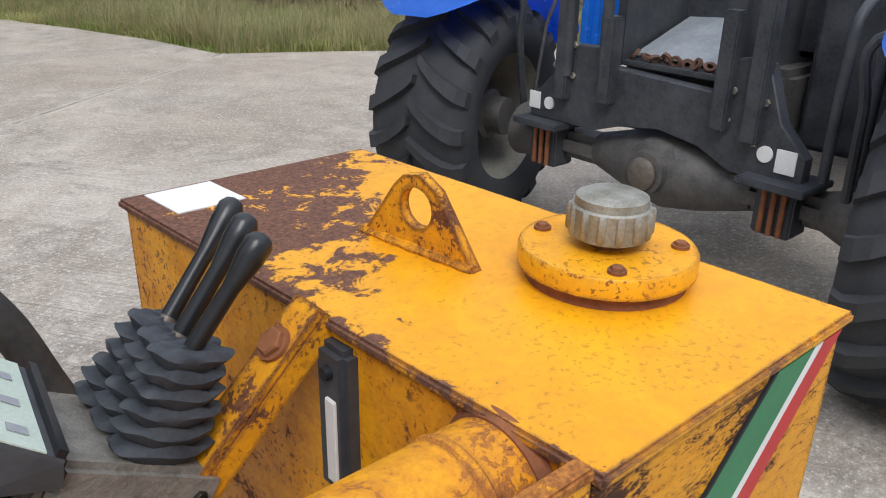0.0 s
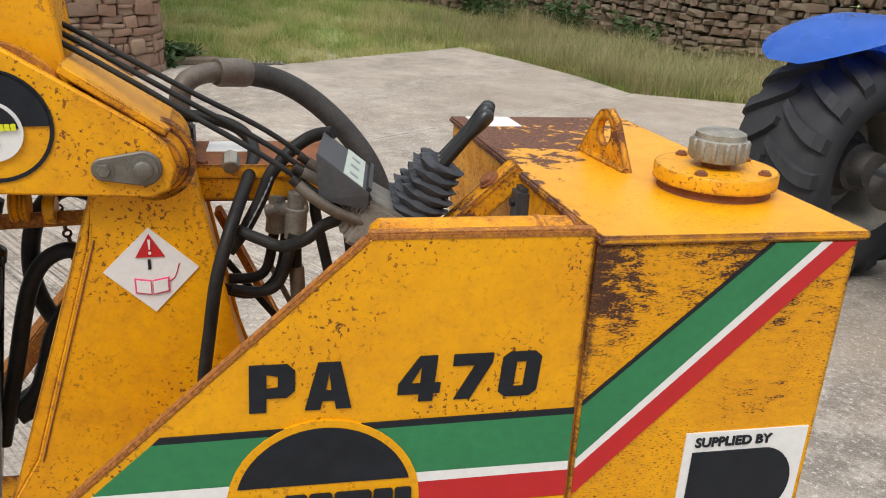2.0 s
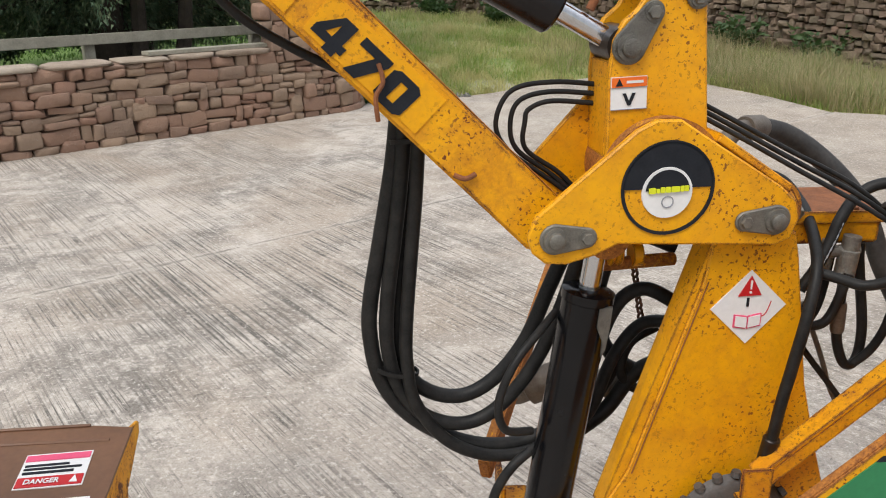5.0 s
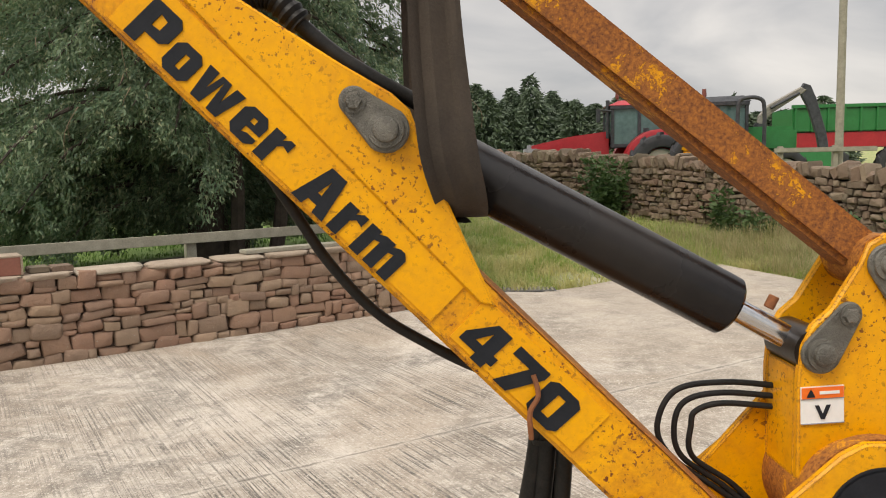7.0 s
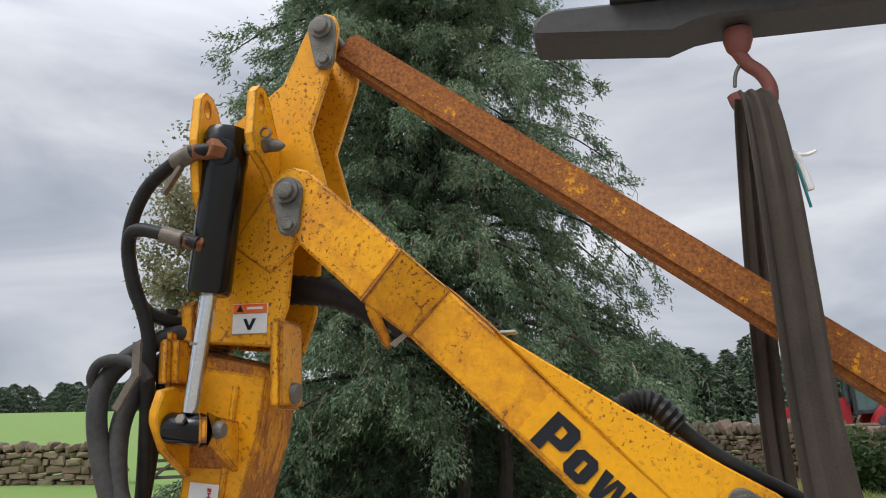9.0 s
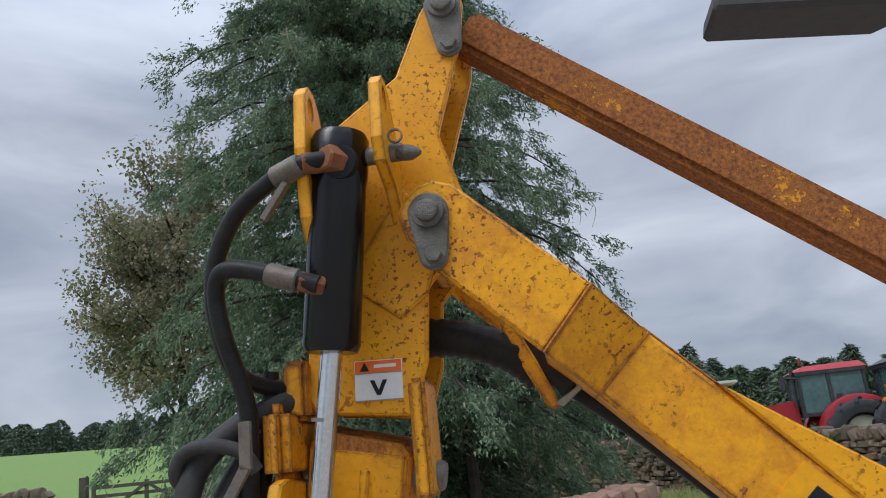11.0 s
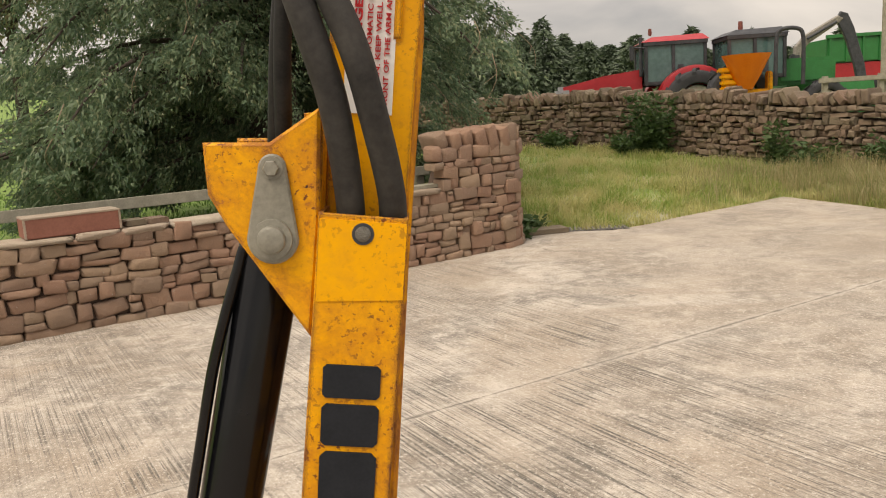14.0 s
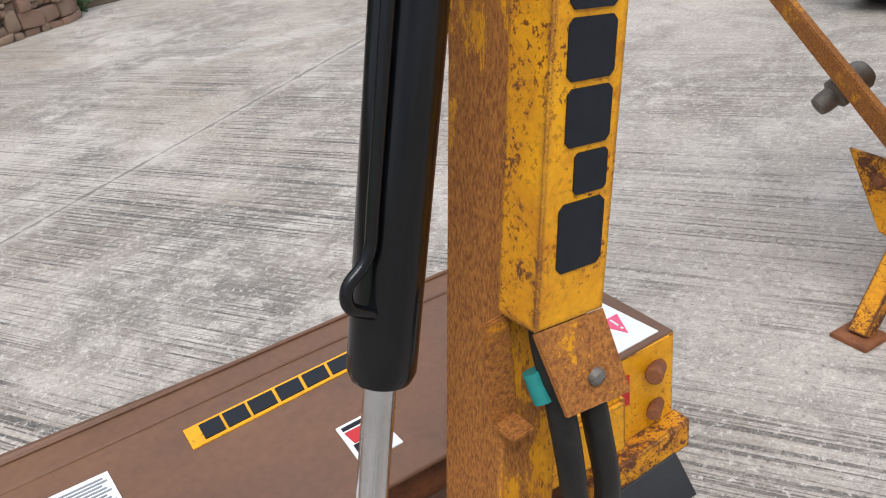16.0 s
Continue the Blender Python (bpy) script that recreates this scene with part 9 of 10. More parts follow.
def conifer(base, height, radius, seed):
    rnd, rng = random.Random(seed), np.random.default_rng(seed)
    bx, by, bz = base
    tree = thing("conifer_tree", "tall dark drooping conifer behind the stone wall", "tree", at=base)
    limbs, twigs, cen, dr = [([(bx, by, bz - 0.2), (bx + 0.05, by, bz + 0.35 * height), (bx, by + 0.05, bz + height)], 0.34, 0.04)], [], [], []
    for dx, dy in ((0.45, -0.25), (0.85, 0.1), (0.3, 0.5)):
        limbs.append(([(bx + dx, by + dy, bz - 0.2), (bx + dx * 1.3, by + dy * 1.2, bz + 1.2), (bx + dx * 1.1, by + dy, bz + 3.2)], 0.13, 0.05))
    n, skirt = 330, 90
    for k in range(n + skirt):
        f = (k + rnd.random()) / n if k < n else 0.0
        z = 1.05 + (height - 1.4) * f ** 1.25 if k < n else rnd.uniform(0.75, 1.9)
        a = k * 2.39996 + rnd.uniform(-0.3, 0.3)
        if k >= n:
            # Low boughs close the side away from the yard down to the ground.
            # Added behind the trunk to keep the gap under the crown dark.
            a = radians(130) + rnd.uniform(-1.75, 1.75)
        elif z < 1.7 and math.cos(a - radians(-50)) > 0.25:
            # Bare below on the side that faces the yard's corner.
            continue
        L = radius * (0.16 + 0.84 * (1 - z / height) ** 0.70) * rnd.uniform(0.62, 1.12) * (0.72 if k >= n else 1.0)
        ca, sa = math.cos(a), math.sin(a)
        rise, drop = 0.10 * L, (0.16 + 0.20 * rnd.random()) * L
        low = 0.30 if k >= n else 0.95
        p = [(bx, by, bz + z), (bx + ca * L * 0.4, by + sa * L * 0.4, bz + z + rise), (bx + ca * L * 0.75, by + sa * L * 0.75, bz + z + rise - drop * 0.3), (bx + ca * L, by + sa * L, bz + max(low, z + rise - drop))]
        limbs.append((p, 0.045 * (1 - 0.6 * f) + 0.008, 0.006))
        path = smooth_path(p, 5)
        for j in range(26):
            q = path[min(len(path) - 1, int((0.08 + 0.92 * (j / 25)) * (len(path) - 1)))]
            t = 0.3 + 0.7 * j / 25
            side = Vector((-sa, ca, 0)) * rnd.uniform(-1, 1) * 0.46 * (1.15 - 0.6 * t)
            tip = Vector((ca, sa, 0)) * rnd.uniform(-0.05, 0.25)
            hang = rnd.uniform(0.12, 0.55) * (0.5 + 0.7 * rnd.random())
            o = q + side * rnd.uniform(0.2, 1.0) + tip
            m = 105
            u = rng.random(m)
            run = side * 0.7 + tip * 1.2 + Vector((0, 0, -hang))
            wide = 0.022 + 0.050 * np.sqrt(u)
            pts = np.array(o)[None] + np.array(run)[None] * u[:, None] + wide[:, None] * rng.normal(size=(m, 3)) * np.array([1, 1, 0.75])
            pts[:, 2] = np.maximum(pts[:, 2], bz + (0.08 if k >= n else 0.55) + 0.35 * u)
            cen.append(pts)
            dr.append(np.tile(np.array(run + Vector((ca, sa, 0)) * 0.15 + Vector((0, 0, -0.12))), (m, 1)))
            if k % 3 == 0 and j in (14, 20, 24) and z < 7:
                # Bare grey-brown twigs hang out of the green.
                w = Vector((rnd.uniform(-0.25, 0.25), rnd.uniform(-0.25, 0.25), -rnd.uniform(0.3, 0.7)))
                o2 = o + Vector((ca, sa, 0)) * 0.12
                twigs.append(([o2, o2 + w * 0.5 + Vector((ca, sa, 0)) * 0.12, o2 + w], 0.006, 0.002))
                twigs.append(([o2 + w * 0.4 + Vector((ca, sa, 0)) * 0.1, o2 + w * 0.6 + Vector((-sa, ca, 0)) * rnd.uniform(-0.2, 0.2)], 0.004, 0.0015))
    part("trunk", limb_mesh(limbs), BARK, tree, "dark bare trunk and limbs")
    tagged(part("dead_twig", limb_mesh(twigs), TWIG, tree, "pale bare hanging twigs"), kind="stuff")
    ob = new("crown", leaf_cloud("crown", np.concatenate(cen), np.concatenate(dr), 0.066, 0.0125, NEEDLES, seed, 0.45, True))
    ob.parent = tree
    ob.matrix_parent_inverse = Matrix.Translation(base).inverted()
    return tree


def broadleaf(base, height, radius, seed, mat, leaves=26000, name="broadleaf_tree", label="autumn-tinted broadleaf tree behind the conifer"):
    rnd, rng = random.Random(seed), np.random.default_rng(seed)
    bx, by, bz = base
    tree = thing(name, label, "tree", at=base)
    limbs = [([(bx, by, bz - 0.2), (bx + 0.1, by, bz + 0.3 * height), (bx, by, bz + 0.75 * height)], 0.16, 0.03)]
    tips = []
    for k in range(46):
        z = bz + height * rnd.uniform(0.30, 0.80)
        a, e = k * 2.4, rnd.uniform(0.25, 1.1)
        L = radius * rnd.uniform(0.7, 1.15) * (1.0 if z < bz + height * 0.5 else 0.75)
        d = Vector((math.cos(a) * math.cos(e), math.sin(a) * math.cos(e), math.sin(e)))
        p0 = Vector((bx, by, z))
        limbs.append(([p0, p0 + d * L * 0.5 + Vector((0, 0, 0.1)), p0 + d * L], 0.035, 0.006))
        for j in range(16):
            s = rnd.uniform(0.35, 1.0)
            o = p0 + d * L * s
            w = Vector((rnd.gauss(0, 1), rnd.gauss(0, 1), rnd.gauss(0.3, 0.8))).normalized() * rnd.uniform(0.25, 0.75)
            limbs.append(([o, o + w * 0.5, o + w], 0.008, 0.003)) if j % 4 == 0 else None
            tips.append((o, w))
    per = max(1, leaves // len(tips))
    cen, dr = [], []
    for o, w in tips:
        u = rng.random(per) * 0.9 + 0.2
        cen.append(np.array(o)[None] + np.array(w)[None] * u[:, None] + 0.13 * rng.normal(size=(per, 3)))
        dr.append(rng.normal(size=(per, 3)) + np.array([0, 0, -0.3]))
    part("trunk", limb_mesh(limbs), BARK, tree, "grey-brown trunk and twigs")
    ob = new("crown", leaf_cloud("crown", np.concatenate(cen), np.concatenate(dr), 0.085, 0.032, mat, seed, 0.5))
    ob.parent = tree
    ob.matrix_parent_inverse = Matrix.Translation(base).inverted()
    return tree


conifer((-4.44, 10.5, field_height(-4.44, 10.5) - 0.03), 16.0, 3.92, 3)
broadleaf((-9.9, 13.9, field_height(-9.9, 13.9)), 8.9, 2.7, 8, AUTUMN, 42000)


def far_wood(rows, seed, name, label):
    """A distant belt of conifers, each a ragged spire of foliage."""
    rng = np.random.default_rng(seed)
    cen, dr = [], []
    for x, y, h, r in rows:
        z0 = field_height(x, y) - 0.3
        m = 1700
        f = rng.random(m) ** 1.2
        a = rng.random(m) * math.tau
        tier = 0.72 + 0.28 * np.abs(np.sin(f * 19 + x))
        rr = 1.25 * r * (1 - f) ** 0.68 * tier * np.sqrt(rng.random(m) * 0.6 + 0.4)
        cen.append(np.stack([x + rr * np.cos(a), y + rr * np.sin(a), z0 + f * h], 1))
        dr.append(np.stack([np.cos(a), np.sin(a), -0.4 + 0 * a], 1))
    ob = new(name, leaf_cloud(name, np.concatenate(cen), np.concatenate(dr), 0.34, 0.085, FAR_PINE, seed, 0.4, True))
    return tagged(ob, label, "woodland", kind="stuff")


rnd = random.Random(21)
far_wood([(-9 + k * 0.15 + rnd.uniform(-0.5, 0.5), 56 + rnd.uniform(-5, 8) - 0.03 * k, rnd.uniform(4.3, 6.2) + 1.4 * rnd.random() ** 3 - 0.016 * k + 0.9 * max(0.0, 1 - k / 110), rnd.uniform(1.2, 2.2)) for k in range(195)], 5, "far_wood", "distant dark belt of conifers")
far_wood([(-130 + k * 0.7 + rnd.uniform(-0.8, 0.8), 62 + 0.25 * k + rnd.uniform(-3, 3), rnd.uniform(2.6, 4.2), rnd.uniform(1.6, 2.6)) for k in range(125)], 6, "far_wood", "distant low tree line on the hill")


def blades(area, count, h0, h1, mat, seed, width=0.006, lean=0.35):
    """Loose bent blades of grass scattered where area(x, y) says so."""
    rng = np.random.default_rng(seed)
    verts, faces = [], []
    xs0, ys0, xs1, ys1, test = area
    n = 0
    while n < count:
        x, y = rng.uniform(xs0, xs1), rng.uniform(ys0, ys1)
        w = test(x, y)
        if w <= 0 or rng.random() > w:
            continue
        z = field_height(x, y) - 0.04
        clump = noise.noise((x * 1.3, y * 1.3, seed)) + 0.5 * noise.noise((x * 4.1, y * 4.1, seed))
        if rng.random() > 0.75 + 0.8 * clump:
            continue
        h, a, ln = rng.uniform(h0, h1) * (0.85 + 0.6 * clump), rng.uniform(0, math.tau), rng.normal() * lean
        b, dx, dy = len(verts), math.cos(a) * width, math.sin(a) * width
        lx, ly = -math.sin(a) * ln * h, math.cos(a) * ln * h
        verts += [(x - dx, y - dy, z), (x + dx, y + dy, z), (x + lx * 0.35 + dx * 0.7, y + ly * 0.35 + dy * 0.7, z + h * 0.6), (x + lx * 0.35 - dx * 0.7, y + ly * 0.35 - dy * 0.7, z + h * 0.6), (x + lx, y + ly, z + h)]
        faces += [(b, b + 1, b + 2, b + 3), (b + 3, b + 2, b + 4)]
        n += 1
    me = bpy.data.meshes.new("grass")
    me.from_pydata(verts, [], faces)
    me.materials.append(mat)
    return me


def verge_short(x, y):
    d = beyond_edge(x, y)
    if math.hypot(x - 0.75, y - 9.95) < 0.4:
        return 0.4 if d > 0 else 0
    return 0 if d < 0.0 else (0.9 if d < 0.6 else max(0.12, 0.9 - 0.09 * d))


def verge_tall(x, y):
    d = beyond_edge(x, y)
    if d < 0.06 or d > 4.5 or x < 1.5:
        return 0
    return (0.95 if x > 3.3 else 0.25 * (x - 1.5)) * (1.0 if d < 1.6 else 0.35)


tagged(new("grass", blades((-2.5, 6.0, 9.5, 18.5, verge_short), 95000, 0.03, 0.20, BLADES, 1, 0.007, 1.1)), "long ragged green grass on the verge", "grass", kind="stuff")
tagged(new("tall_grass", blades((1.5, 5.0, 10.5, 13.5, verge_tall), 46000, 0.12, 0.46, STRAW, 2, 0.0036, 0.8)), "tall dry seeding grass along the verge", "grass", kind="stuff")
tagged(new("grass", blades((-14, 5.0, -1.5, 16, lambda x, y: 0.5 if (y - 2.85 - (x + 7.6) * 0.81) > 0.6 and math.hypot(x + 3.75, y - 10.5) > 2.6 else 0), 20000, 0.03, 0.10, LAWN, 4, 0.008)), "short green lawn grass behind the wall", "grass", kind="stuff")


def weed(base, height, radius, seed, count):
    """A clump of leaning leafy stems of uneven height."""
    rng = np.random.default_rng(seed)
    cen, dr = [], []
    stems = 26
    for k in range(stems):
        a, r0 = rng.random() * math.tau, radius * 0.55 * math.sqrt(rng.random())
        foot = np.array([base[0] + r0 * math.cos(a), base[1] + r0 * math.sin(a), base[2]])
        lean = np.array([math.cos(a), math.sin(a), 0]) * radius * rng.uniform(0.1, 0.8)
        h = height * rng.uniform(0.45, 1.1)
        n = count // stems
        f = rng.random(n) ** 0.8
        cen.append(foot + lean * (f ** 1.6)[:, None] + np.array([0, 0, h]) * f[:, None] + 0.05 * rng.normal(size=(n, 3)))
        b = rng.random(n) * math.tau
        dr.append(np.stack([np.cos(b), np.sin(b), 0.3 + 0 * b], 1))
    return tagged(new("weed", leaf_cloud("weed", np.concatenate(cen), np.concatenate(dr), 0.11, 0.026, HEDGE, seed, 0.4)), "dark green nettle and bramble clump by the field wall", "weed", "weeds by the wall", "stuff")


for k, (x, y, h, r, n) in enumerate(((2.15, 15.55, 1.12, 0.55, 3000), (1.7, 15.7, 0.4, 0.5, 1300), (3.70, 13.45, 0.70, 0.32, 700), (4.15, 12.95, 0.42, 0.40, 650), (4.95, 12.0, 0.60, 0.45, 900), (5.75, 10.95, 0.50, 0.40, 700), (0.4, 17.6, 0.35, 0.5, 900), (-0.80, 9.35, 0.14, 0.16, 500), (-1.0, 8.75, 0.12, 0.14, 500))):
    weed((x, y, field_height(x, y) - 0.03), h, r, 30 + k, n)

# ---- yard edge: drain, coping slab, rails, gate ----
drain = thing("drain_cover", "rusty iron drain grating at the edge of the concrete", "drain", at=(0.05, 9.25, 0))
part("frame", box(-0.38, 9.08, -0.05, 0.42, 9.40, 0.004, 0.003), AXLE, drain)
for k in range(14):
    part("bar", box(-0.34 + 0.054 * k, 9.10, 0.002, -0.318 + 0.054 * k, 9.38, 0.016, 0.002), CAST, drain)
flat_stone((-0.62, 9.1, 0.03), (0.55, 0.30, 0.06), 0.3, "kerb_stone", "flat grey kerb stone beside the drain", STONE_GREY)


def on_wall(s, back, z):
    p, d = wall_line(s)
    q = p + Vector((d.y, -d.x)) * -back
    return (q.x, q.y, z), math.atan2(d.y, d.x)


p, a = on_wall(4.0, 0.16, 0.845)
slab_block = flat_stone(p, (0.71, 0.29, 0.16), a, "coping_slab", "dark red sandstone slab with pale chipped edges lying loose on the wall", BRICK_SLAB)
EDGES = Matrix.Translation(p) @ Matrix.Rotation(a, 4, "Z")
for x in (-0.3475, 0.3475):
    part("chipped_edge", box(x - 0.010, -0.148, -0.080, x + 0.010, -0.138, 0.083, 0.003), STONE_CAP, slab_block, "pale chipped edge", EDGES)
part("chipped_edge", box(-0.358, -0.150, 0.070, 0.358, 0.148, 0.0845, 0.004), STONE_CAP, slab_block, "pale weathered top", EDGES)
for s, w, z in ((4.48, 0.16, 0.79), (4.66, 0.17, 0.785), (2.4, 0.5, 0.785)):
    p, a = on_wall(s, 0.15, z)
    flat_stone(p, (w, 0.22, 0.05), a, "loose_stone", "small grey stone lying on the wall", STONE_GREY)

fence = thing("rail_fence", "weathered grey timber rail fence behind the wall", "fence")
for z, s0, s1 in ((0.90, 0.5, 7.9), (0.62, 0.5, 8.2)):
    (x0, y0, _), a = on_wall(s0, 0.75, 0)
    (x1, y1, _), _ = on_wall(s1, 0.75, 0)
    part("rail", box(-0.0, -0.022, z - 0.05, math.hypot(x1 - x0, y1 - y0), 0.022, z + 0.05, 0.004, Matrix.Translation((x0, y0, 0)) @ Matrix.Rotation(a, 4, "Z")), TIMBER, fence)
for s in (0.6, 2.4, 4.2, 6.0, 7.8):
    (x0, y0, _), a = on_wall(s, 0.82, 0)
    part("fence_post", box(-0.05, -0.05, -0.1, 0.05, 0.05, 0.86, 0.006, Matrix.Translation((x0, y0, 0)) @ Matrix.Rotation(a, 4, "Z")), TIMBER, fence)
plank = tagged(part("plank", box(0, -0.09, 0, 1.5, 0.09, 0.035, 0.003, Matrix.Translation((*on_wall(6.3, 0.17, 0)[0][:2], 0.765)) @ Matrix.Rotation(on_wall(6.3, 0.17, 0)[1], 4, "Z")), TIMBER, fence))

gate = thing("field_gate", "dark five-bar timber field gate", "gate")
GX, GY = -15.7, 19.0
gz = field_height(GX, GY)
for k in range(5):
    part("bar", box(0, -0.02, 0.18 + 0.23 * k, 3.0, 0.02, 0.27 + 0.23 * k, 0.004, Matrix.Translation((GX, GY, gz)) @ Matrix.Rotation(radians(12), 4, "Z")), TIMBER_DARK, gate)
for x in (0.0, 1.45, 2.9):
    part("stile", box(x, -0.03, 0.1, x + 0.1, 0.03, 1.25, 0.004, Matrix.Translation((GX, GY, gz)) @ Matrix.Rotation(radians(12), 4, "Z")), TIMBER_DARK, gate)
for s, x in ((1, 0.05), (-1, 2.9)):
    part("brace", box(0, -0.025, -0.04, 1.72, 0.025, 0.04, 0.003, Matrix.Translation((GX, GY, gz)) @ Matrix.Rotation(radians(12), 4, "Z") @ Matrix.Translation((x if s > 0 else 1.5, -0.03, 0.22 if s > 0 else 1.18)) @ Matrix.Rotation(radians(-33 * s), 4, "Y")), TIMBER_DARK, gate)
for x in (-0.22, 3.15):
    part("gate_post", box(x - 0.1, -0.1, -0.2, x + 0.1, 0.1, 1.45, 0.01, Matrix.Translation((GX, GY, gz)) @ Matrix.Rotation(radians(12), 4, "Z")), TIMBER_DARK, gate)

# ---- machines beyond the field wall ----
def simple_wheel(parent, c, R, w, name="wheel"):
    h = part(name, turned((c[0], c[1] - w * 0.3, c[2]), (c[0], c[1] + w * 0.3, c[2]), [(0, R * 0.5), (0.1, R * 0.52), (0.9, R * 0.52), (1, R * 0.5)], 20), RIM, parent)
    shod(h, c, R, w, R * 0.55, 11)
    return h


def cab(parent, x0, x1, y0, y1, z0, z1, roof):
    """A glazed cab with slim pillars, a low sill and a domed roof over a dark gutter."""
    c = part("cab", box(x0, y0, z0, x1, y1, z1 - 0.02, 0.01), GLASS_DARK, parent, "cab of tinted glass")
    for x in (x0, x0 + 0.46 * (x1 - x0), x1):
        for y in (y0, y1):
            part("pillar", box(x - 0.04, y - 0.045, z0, x + 0.04, y + 0.045, z1, 0.01), BLACK_FRAME, c)
    part("gutter", box(x0 - 0.06, y0 - 0.06, z1 - 0.10, x1 + 0.06, y1 + 0.06, z1, 0.01), BLACK_FRAME, c)
    part("roof", hull([(x0 - 0.10, y0 - 0.06, z1), (x1 + 0.10, y0 - 0.06, z1), (x0 - 0.10, y1 + 0.06, z1), (x1 + 0.10, y1 + 0.06, z1), (x0 + 0.18, y0 + 0.1, z1 + 0.13), (x1 - 0.04, y0 + 0.1, z1 + 0.15), (x0 + 0.18, y1 - 0.1, z1 + 0.13), (x1 - 0.04, y1 - 0.1, z1 + 0.15)]), roof, c, smooth=False)
    part("sill", box(x0 - 0.02, y0 - 0.03, z0, x1 + 0.02, y1 + 0.03, z0 + 0.10, 0.02), BLACK_FRAME, c)
    part("seat", box(x0 + 0.75, y0 - 0.005, z0 + 0.1, x0 + 1.0, y0 + 0.3, z0 + 0.55, 0.05), BLACK_FRAME, c)
    return c


RX, RY = 3.05, 21.4
g = field_height(RX, RY) - 0.20
red = thing("red_tractor", "red tractor parked beyond the field wall", "tractor", at=(RX, RY, g))
part("bonnet", hull([(RX - 2.25, RY - 0.35, g + 1.05), (RX - 2.25, RY + 0.35, g + 1.05), (RX - 2.25, RY - 0.33, g + 1.46), (RX - 2.25, RY + 0.33, g + 1.46), (RX - 0.2, RY - 0.42, g + 1.0), (RX - 0.2, RY + 0.42, g + 1.0), (RX - 0.2, RY - 0.4, g + 1.80), (RX - 0.2, RY + 0.4, g + 1.80), (RX - 1.2, RY - 0.39, g + 1.68), (RX - 1.2, RY + 0.39, g + 1.68)]), REDPAINT, red, "sloping red bonnet", smooth=False)
part("nose", box(RX - 2.45, RY - 0.36, g + 0.95, RX - 2.0, RY + 0.36, g + 1.48, 0.10), GREY_INK, red, "grey nose grille")
cab(red, RX - 0.15, RX + 1.35, RY - 0.7, RY + 0.7, g + 1.35, g + 2.45, REDPAINT)
for y in (-0.95 + RY, 0.95 + RY):
    part("rear_fender", turned((RX + 1.0, y - 0.22, g + 0.86), (RX + 1.0, y + 0.22, g + 0.86), [(0, 0.88), (0.06, 0.94), (0.94, 0.94), (1, 0.88)], 32), REDPAINT, red)
for y in (-1.0, 1.0):
    simple_wheel(red, (RX + 1.0, RY + y * 1.12, g + 0.86), 0.86, 0.56)
    simple_wheel(red, (RX - 1.35, RY + y * 0.9, g + 0.62), 0.62, 0.44)
part("mirror_arm", merged(rod((RX - 0.2, RY - 0.8, g + 2.3), (RX - 0.55, RY - 1.05, g + 2.32), 0.025), box(RX - 0.62, RY - 1.12, g + 2.0, RX - 0.52, RY - 0.98, g + 2.36, 0.02)), BLACK_FRAME, red)
part("beacon", turned((RX + 0.0, RY - 0.5, g + 2.62), (RX + 0.0, RY - 0.5, g + 2.80), [(0, 0.03), (0.3, 0.05), (1, 0.04)], 14), HOOK_RED, red)
part("exhaust", rod((RX - 0.25, RY - 0.55, g + 1.6), (RX - 0.25, RY - 0.55, g + 2.6), 0.05), BLACK_FRAME, red)

GX2, GY2 = 5.55, 20.0
g = field_height(GX2, GY2)
spreader = thing("salt_spreader", "orange hopper spreader on a yellow frame", "spreader", at=(GX2 - 1.1, GY2 - 1.2, g))
part("hopper", turned((GX2 - 0.65, GY2 - 1.0, g + 0.95), (GX2 - 0.65, GY2 - 1.0, g + 1.76), [(0, 0.14), (0.3, 0.28), (0.95, 0.54), (1, 0.56)], 28), HOPPER, spreader, "bright orange hopper")
for k in range(4):
    part("ballast_weight", box(GX2 - 1.20, GY2 - 1.0, g + 0.92 + 0.145 * k, GX2 - 0.62, GY2 - 0.5, g + 1.055 + 0.145 * k, 0.035), YELLOW_FRESH, spreader, "yellow ballast weight")
part("frame", merged(box(GX2 - 1.15, GY2 - 0.95, g + 0.0, GX2 - 0.70, GY2 - 0.55, g + 0.93, 0.03), box(GX2 - 0.16, GY2 - 1.05, g + 0.0, GX2 - 0.04, GY2 - 0.8, g + 1.35, 0.03), box(GX2 - 1.1, GY2 - 1.05, g + 0.82, GX2 - 0.1, GY2 - 0.95, g + 0.95, 0.02)), YELLOW_WORN, spreader, "worn yellow frame")
green = thing("green_tractor", "green tractor with glazed cab beyond the field wall", "tractor", at=(GX2, GY2, g))
cab(green, GX2 - 0.78, GX2 + 0.55, GY2 - 0.1, GY2 + 1.2, g + 1.2, g + 2.28, BLACK_FRAME)
part("bonnet", box(GX2 + 0.2, GY2 + 0.1, g + 1.0, GX2 + 1.9, GY2 + 0.9, g + 1.65, 0.1), GREENPAINT, green, "green bonnet")
part("fender", turned((GX2 - 0.7, GY2 - 0.4, g + 0.8), (GX2 - 0.7, GY2 + 1.5, g + 0.8), [(0, 0.55), (1, 0.55)], 28), GREENPAINT, green)
for y in (-0.5, 1.5):
    simple_wheel(green, (GX2 - 0.7, GY2 + y, g + 0.8), 0.8, 0.5)
    simple_wheel(green, (GX2 + 1.4, GY2 + y * 0.9 + 0.05, g + 0.55), 0.55, 0.4)
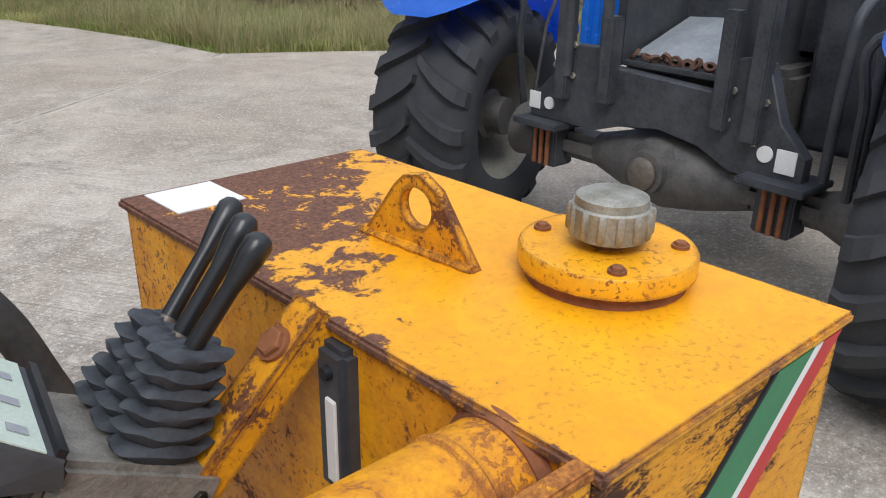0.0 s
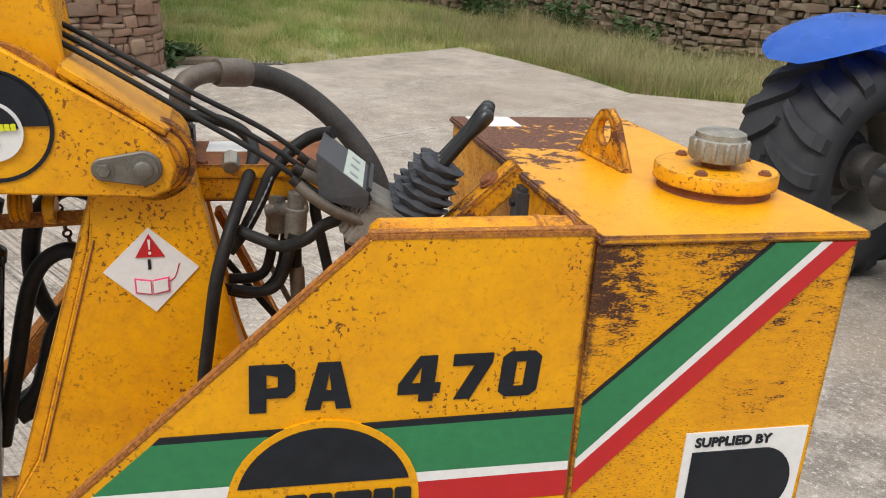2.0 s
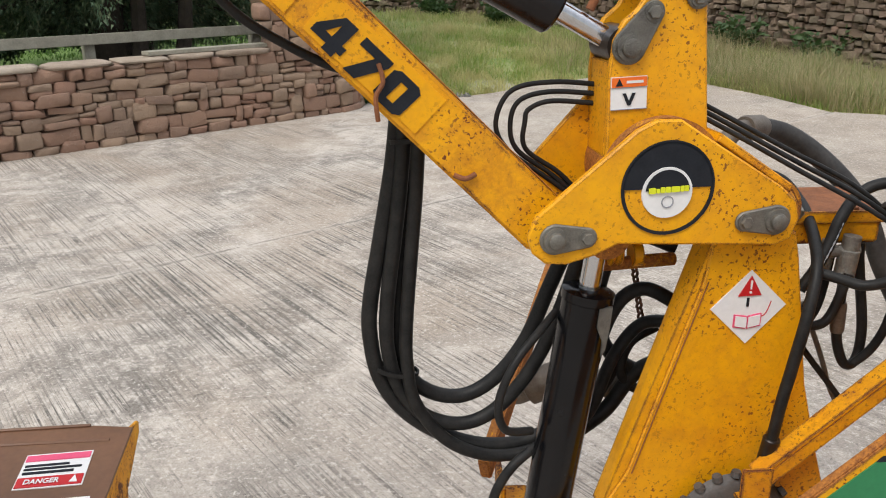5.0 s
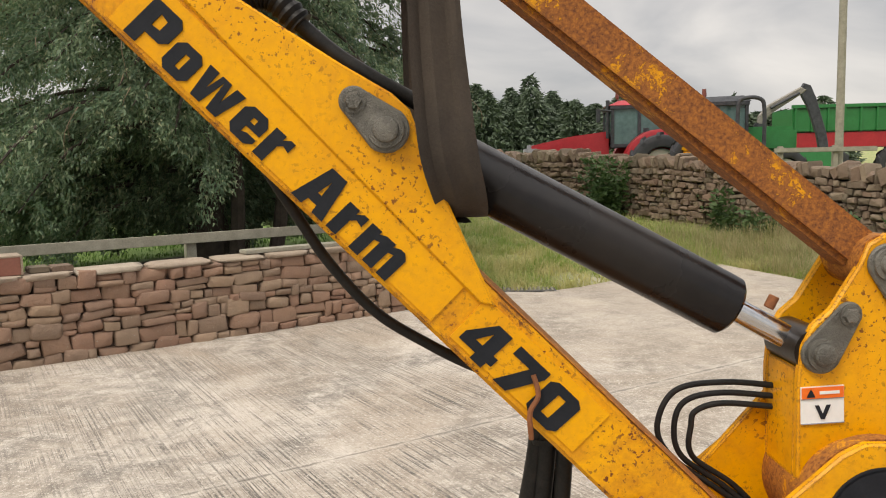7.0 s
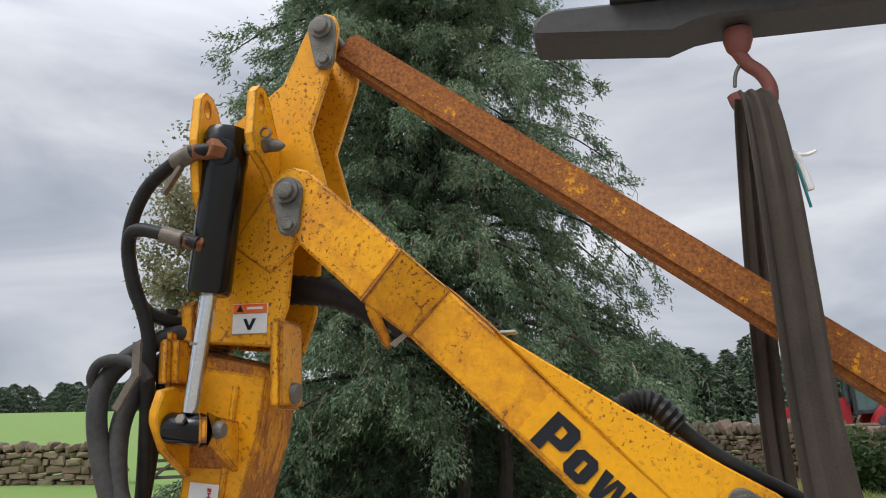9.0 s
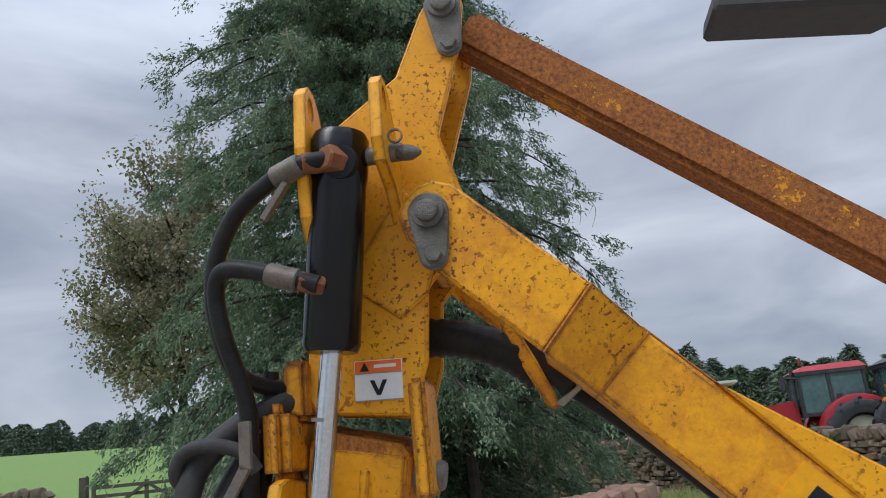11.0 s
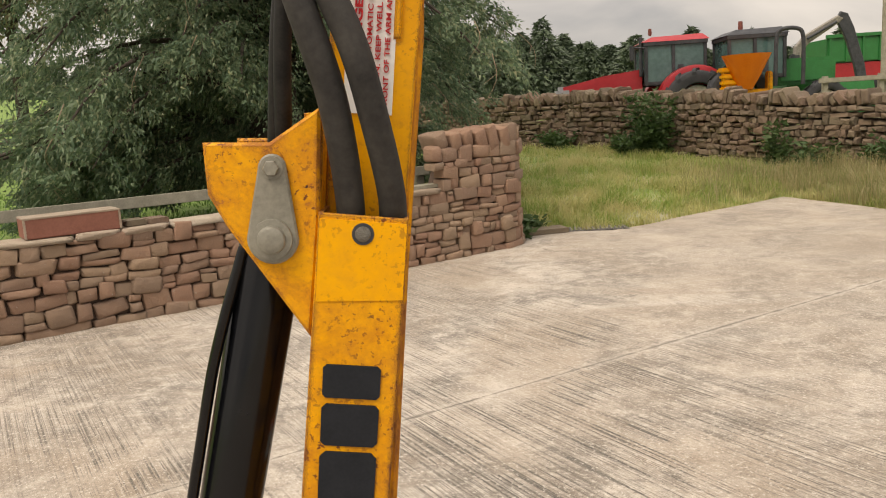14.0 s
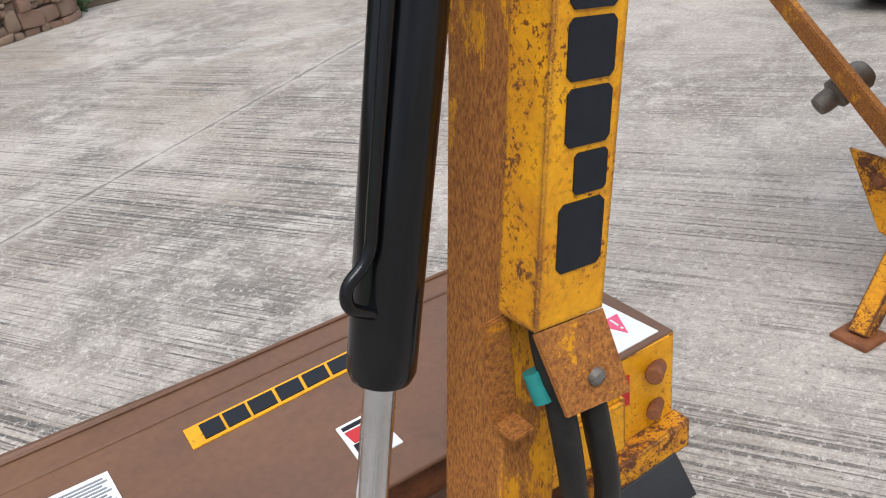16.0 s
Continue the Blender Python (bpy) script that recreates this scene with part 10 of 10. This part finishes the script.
part("beacon", turned((GX2 - 0.45, GY2 + 0.1, g + 2.40), (GX2 - 0.45, GY2 + 0.1, g + 2.62), [(0, 0.05), (0.3, 0.06), (1, 0.05)], 14), HOOK_RED, green)
part("loader_hoop", hose_mesh([(GX2 + 0.2, GY2 - 0.5, g + 1.0), (GX2 + 0.22, GY2 - 0.5, g + 2.1), (GX2 + 0.35, GY2 - 0.5, g + 2.32), (GX2 + 0.75, GY2 - 0.5, g + 2.30), (GX2 + 0.85, GY2 - 0.5, g + 2.0), (GX2 + 0.85, GY2 - 0.5, g + 1.0)], 0.05, 10, 5), BLACK_FRAME, green)
g = field_height(8.0, 21.5)
digger = thing("digger", "backhoe digger with a pale boom and a dark dipper arm", "digger", at=(8.0, 21.5, g))
part("body", hull([(6.5, 21.0, g), (8.9, 21.0, g), (6.5, 22.3, g), (8.9, 22.3, g), (6.6, 21.1, g + 1.15), (8.8, 21.1, g + 0.95), (6.6, 22.2, g + 1.15), (8.8, 22.2, g + 0.95)]), GREENPAINT, digger, "green body", smooth=False)
part("king_post", box(6.74, 21.2, g + 1.0, 6.98, 21.4, g + 1.75, 0.03), BLACK_FRAME, digger)
part("boom", prism([(6.82, g + 1.55), (6.84, g + 1.93), (7.10, g + 2.22), (7.92, g + 2.66), (8.06, g + 2.58), (7.96, g + 2.48), (7.22, g + 2.02), (7.02, g + 1.82), (6.98, g + 1.55)], 21.22, 21.38, 0.02), CAST, digger, "pale grey jointed boom")
part("boom_ram", rod((7.12, 21.16, g + 2.12), (7.86, 21.16, g + 2.50), 0.035), BLACK_FRAME, digger, "black ram along the boom")
part("dipper", prism([(7.88, g + 2.56), (8.0, g + 2.76), (8.18, g + 2.70), (8.34, g + 2.35), (8.62, g + 1.45), (8.72, g + 0.9), (8.46, g + 0.9), (8.36, g + 1.40), (8.12, g + 2.1)], 21.24, 21.36, 0.02), BLACK_FRAME, digger, "dark dipper arm")
g = field_height(11.2, 22)
trailer = thing("trailer", "tall green ribbed trailer on a red chassis", "trailer", at=(10.2, 23.3, g))
part("body", box(8.45, 23.2, g + 1.52, 12.8, 24.9, g + 2.20, 0.03), GREENPAINT, trailer)
for k in range(10):
    part("side_rib", box(8.5 + 0.46 * k, 23.15, g + 1.52, 8.57 + 0.46 * k, 23.2, g + 2.22, 0.01), GREENPAINT, trailer)
part("top_rail", box(8.42, 23.14, g + 2.20, 12.83, 23.24, g + 2.30, 0.01), GREENPAINT, trailer)
part("chassis", box(8.3, 23.22, g + 1.05, 12.8, 24.8, g + 1.50, 0.03), REDPAINT, trailer, "red chassis")
for x in (9.6, 11.4):
    simple_wheel(trailer, (x, 23.3, g + 0.55), 0.55, 0.35)

# A pole and a short length of rail at the field's corner.
g = field_height(7.15, 17.0)
single("pole", turned((7.18, 17.1, g - 0.2), (7.18, 17.1, g + 5.5), [(0, 0.09), (1, 0.075)], 16), TIMBER, "weathered timber pole behind the field wall", "pole")
corner = thing("corner_fence", "weathered post and rail behind the field wall", "fence", at=(6.6, 17.0, g))
part("rail", box(5.75, 16.9, g + 1.10, 7.9, 16.95, g + 1.20, 0.01), TIMBER, corner)
for x in (5.85, 7.0):
    part("fence_post", box(x, 16.95, g - 0.1, x + 0.11, 17.05, g + 1.24, 0.01), TIMBER, corner)

car = thing("car", "white car parked beyond the verge", "car", at=(9.6, 9.2, 0))
cg = field_height(9.6, 9.2)
CM = Matrix.Translation((9.6, 9.2, cg)) @ Matrix.Rotation(radians(35), 4, "Z")
part("body", merged(box(-0.9, -0.85, 0.28, 3.3, 0.85, 0.85, 0.12), hull([(-0.8, -0.8, 0.80), (-0.8, 0.8, 0.80), (0.5, -0.78, 1.0), (0.5, 0.78, 1.0), (3.2, -0.78, 0.95), (3.2, 0.78, 0.95)])), CAR_WHITE, car, "white bodywork", CM)
part("cabin", hull([(0.4, -0.75, 0.95), (0.4, 0.75, 0.95), (1.0, -0.62, 1.45), (1.0, 0.62, 1.45), (2.6, -0.62, 1.45), (2.6, 0.62, 1.45), (3.1, -0.75, 0.95), (3.1, 0.75, 0.95)]), GLASS_DARK, car, "", CM, smooth=False)
part("grille", box(-0.93, -0.45, 0.45, -0.89, 0.45, 0.62, 0.02), BLACK_FRAME, car, "", CM)
for y in (-0.62, 0.62):
    part("headlight", box(-0.94, y - 0.2, 0.62, -0.82, y + 0.2, 0.76, 0.03), GLASS_DARK, car, "dark headlight", CM)
    for x in (-0.1, 2.4):
        part("wheel", tyre_mesh((x, y * 1.25, 0.31), 0.31, 0.2, 0.19), TYRE, car, "", CM)
part("number_plate", box(-0.955, -0.26, 0.36, -0.93, 0.26, 0.46, 0.004), WHITE, car, "white plate with plain dark bars", CM)
part("plate_bars", merged(*[box(-0.962, -0.22 + 0.065 * k, 0.385, -0.954, -0.18 + 0.065 * k, 0.435, 0) for k in range(7)]), INK, car, "", CM)

# ---- stones of the yard wall ----
tally = [0]
for _, place, size, rz, tilt, cap in build_wall():
    lay_stone(tally, place, size, rz, tilt, cap)
if wall_rest:
    rest = tagged(part("wall_stone", merged(*wall_rest), STONE, stone_wall, smooth=False), kind="stuff")
    eased_normals(rest.data)
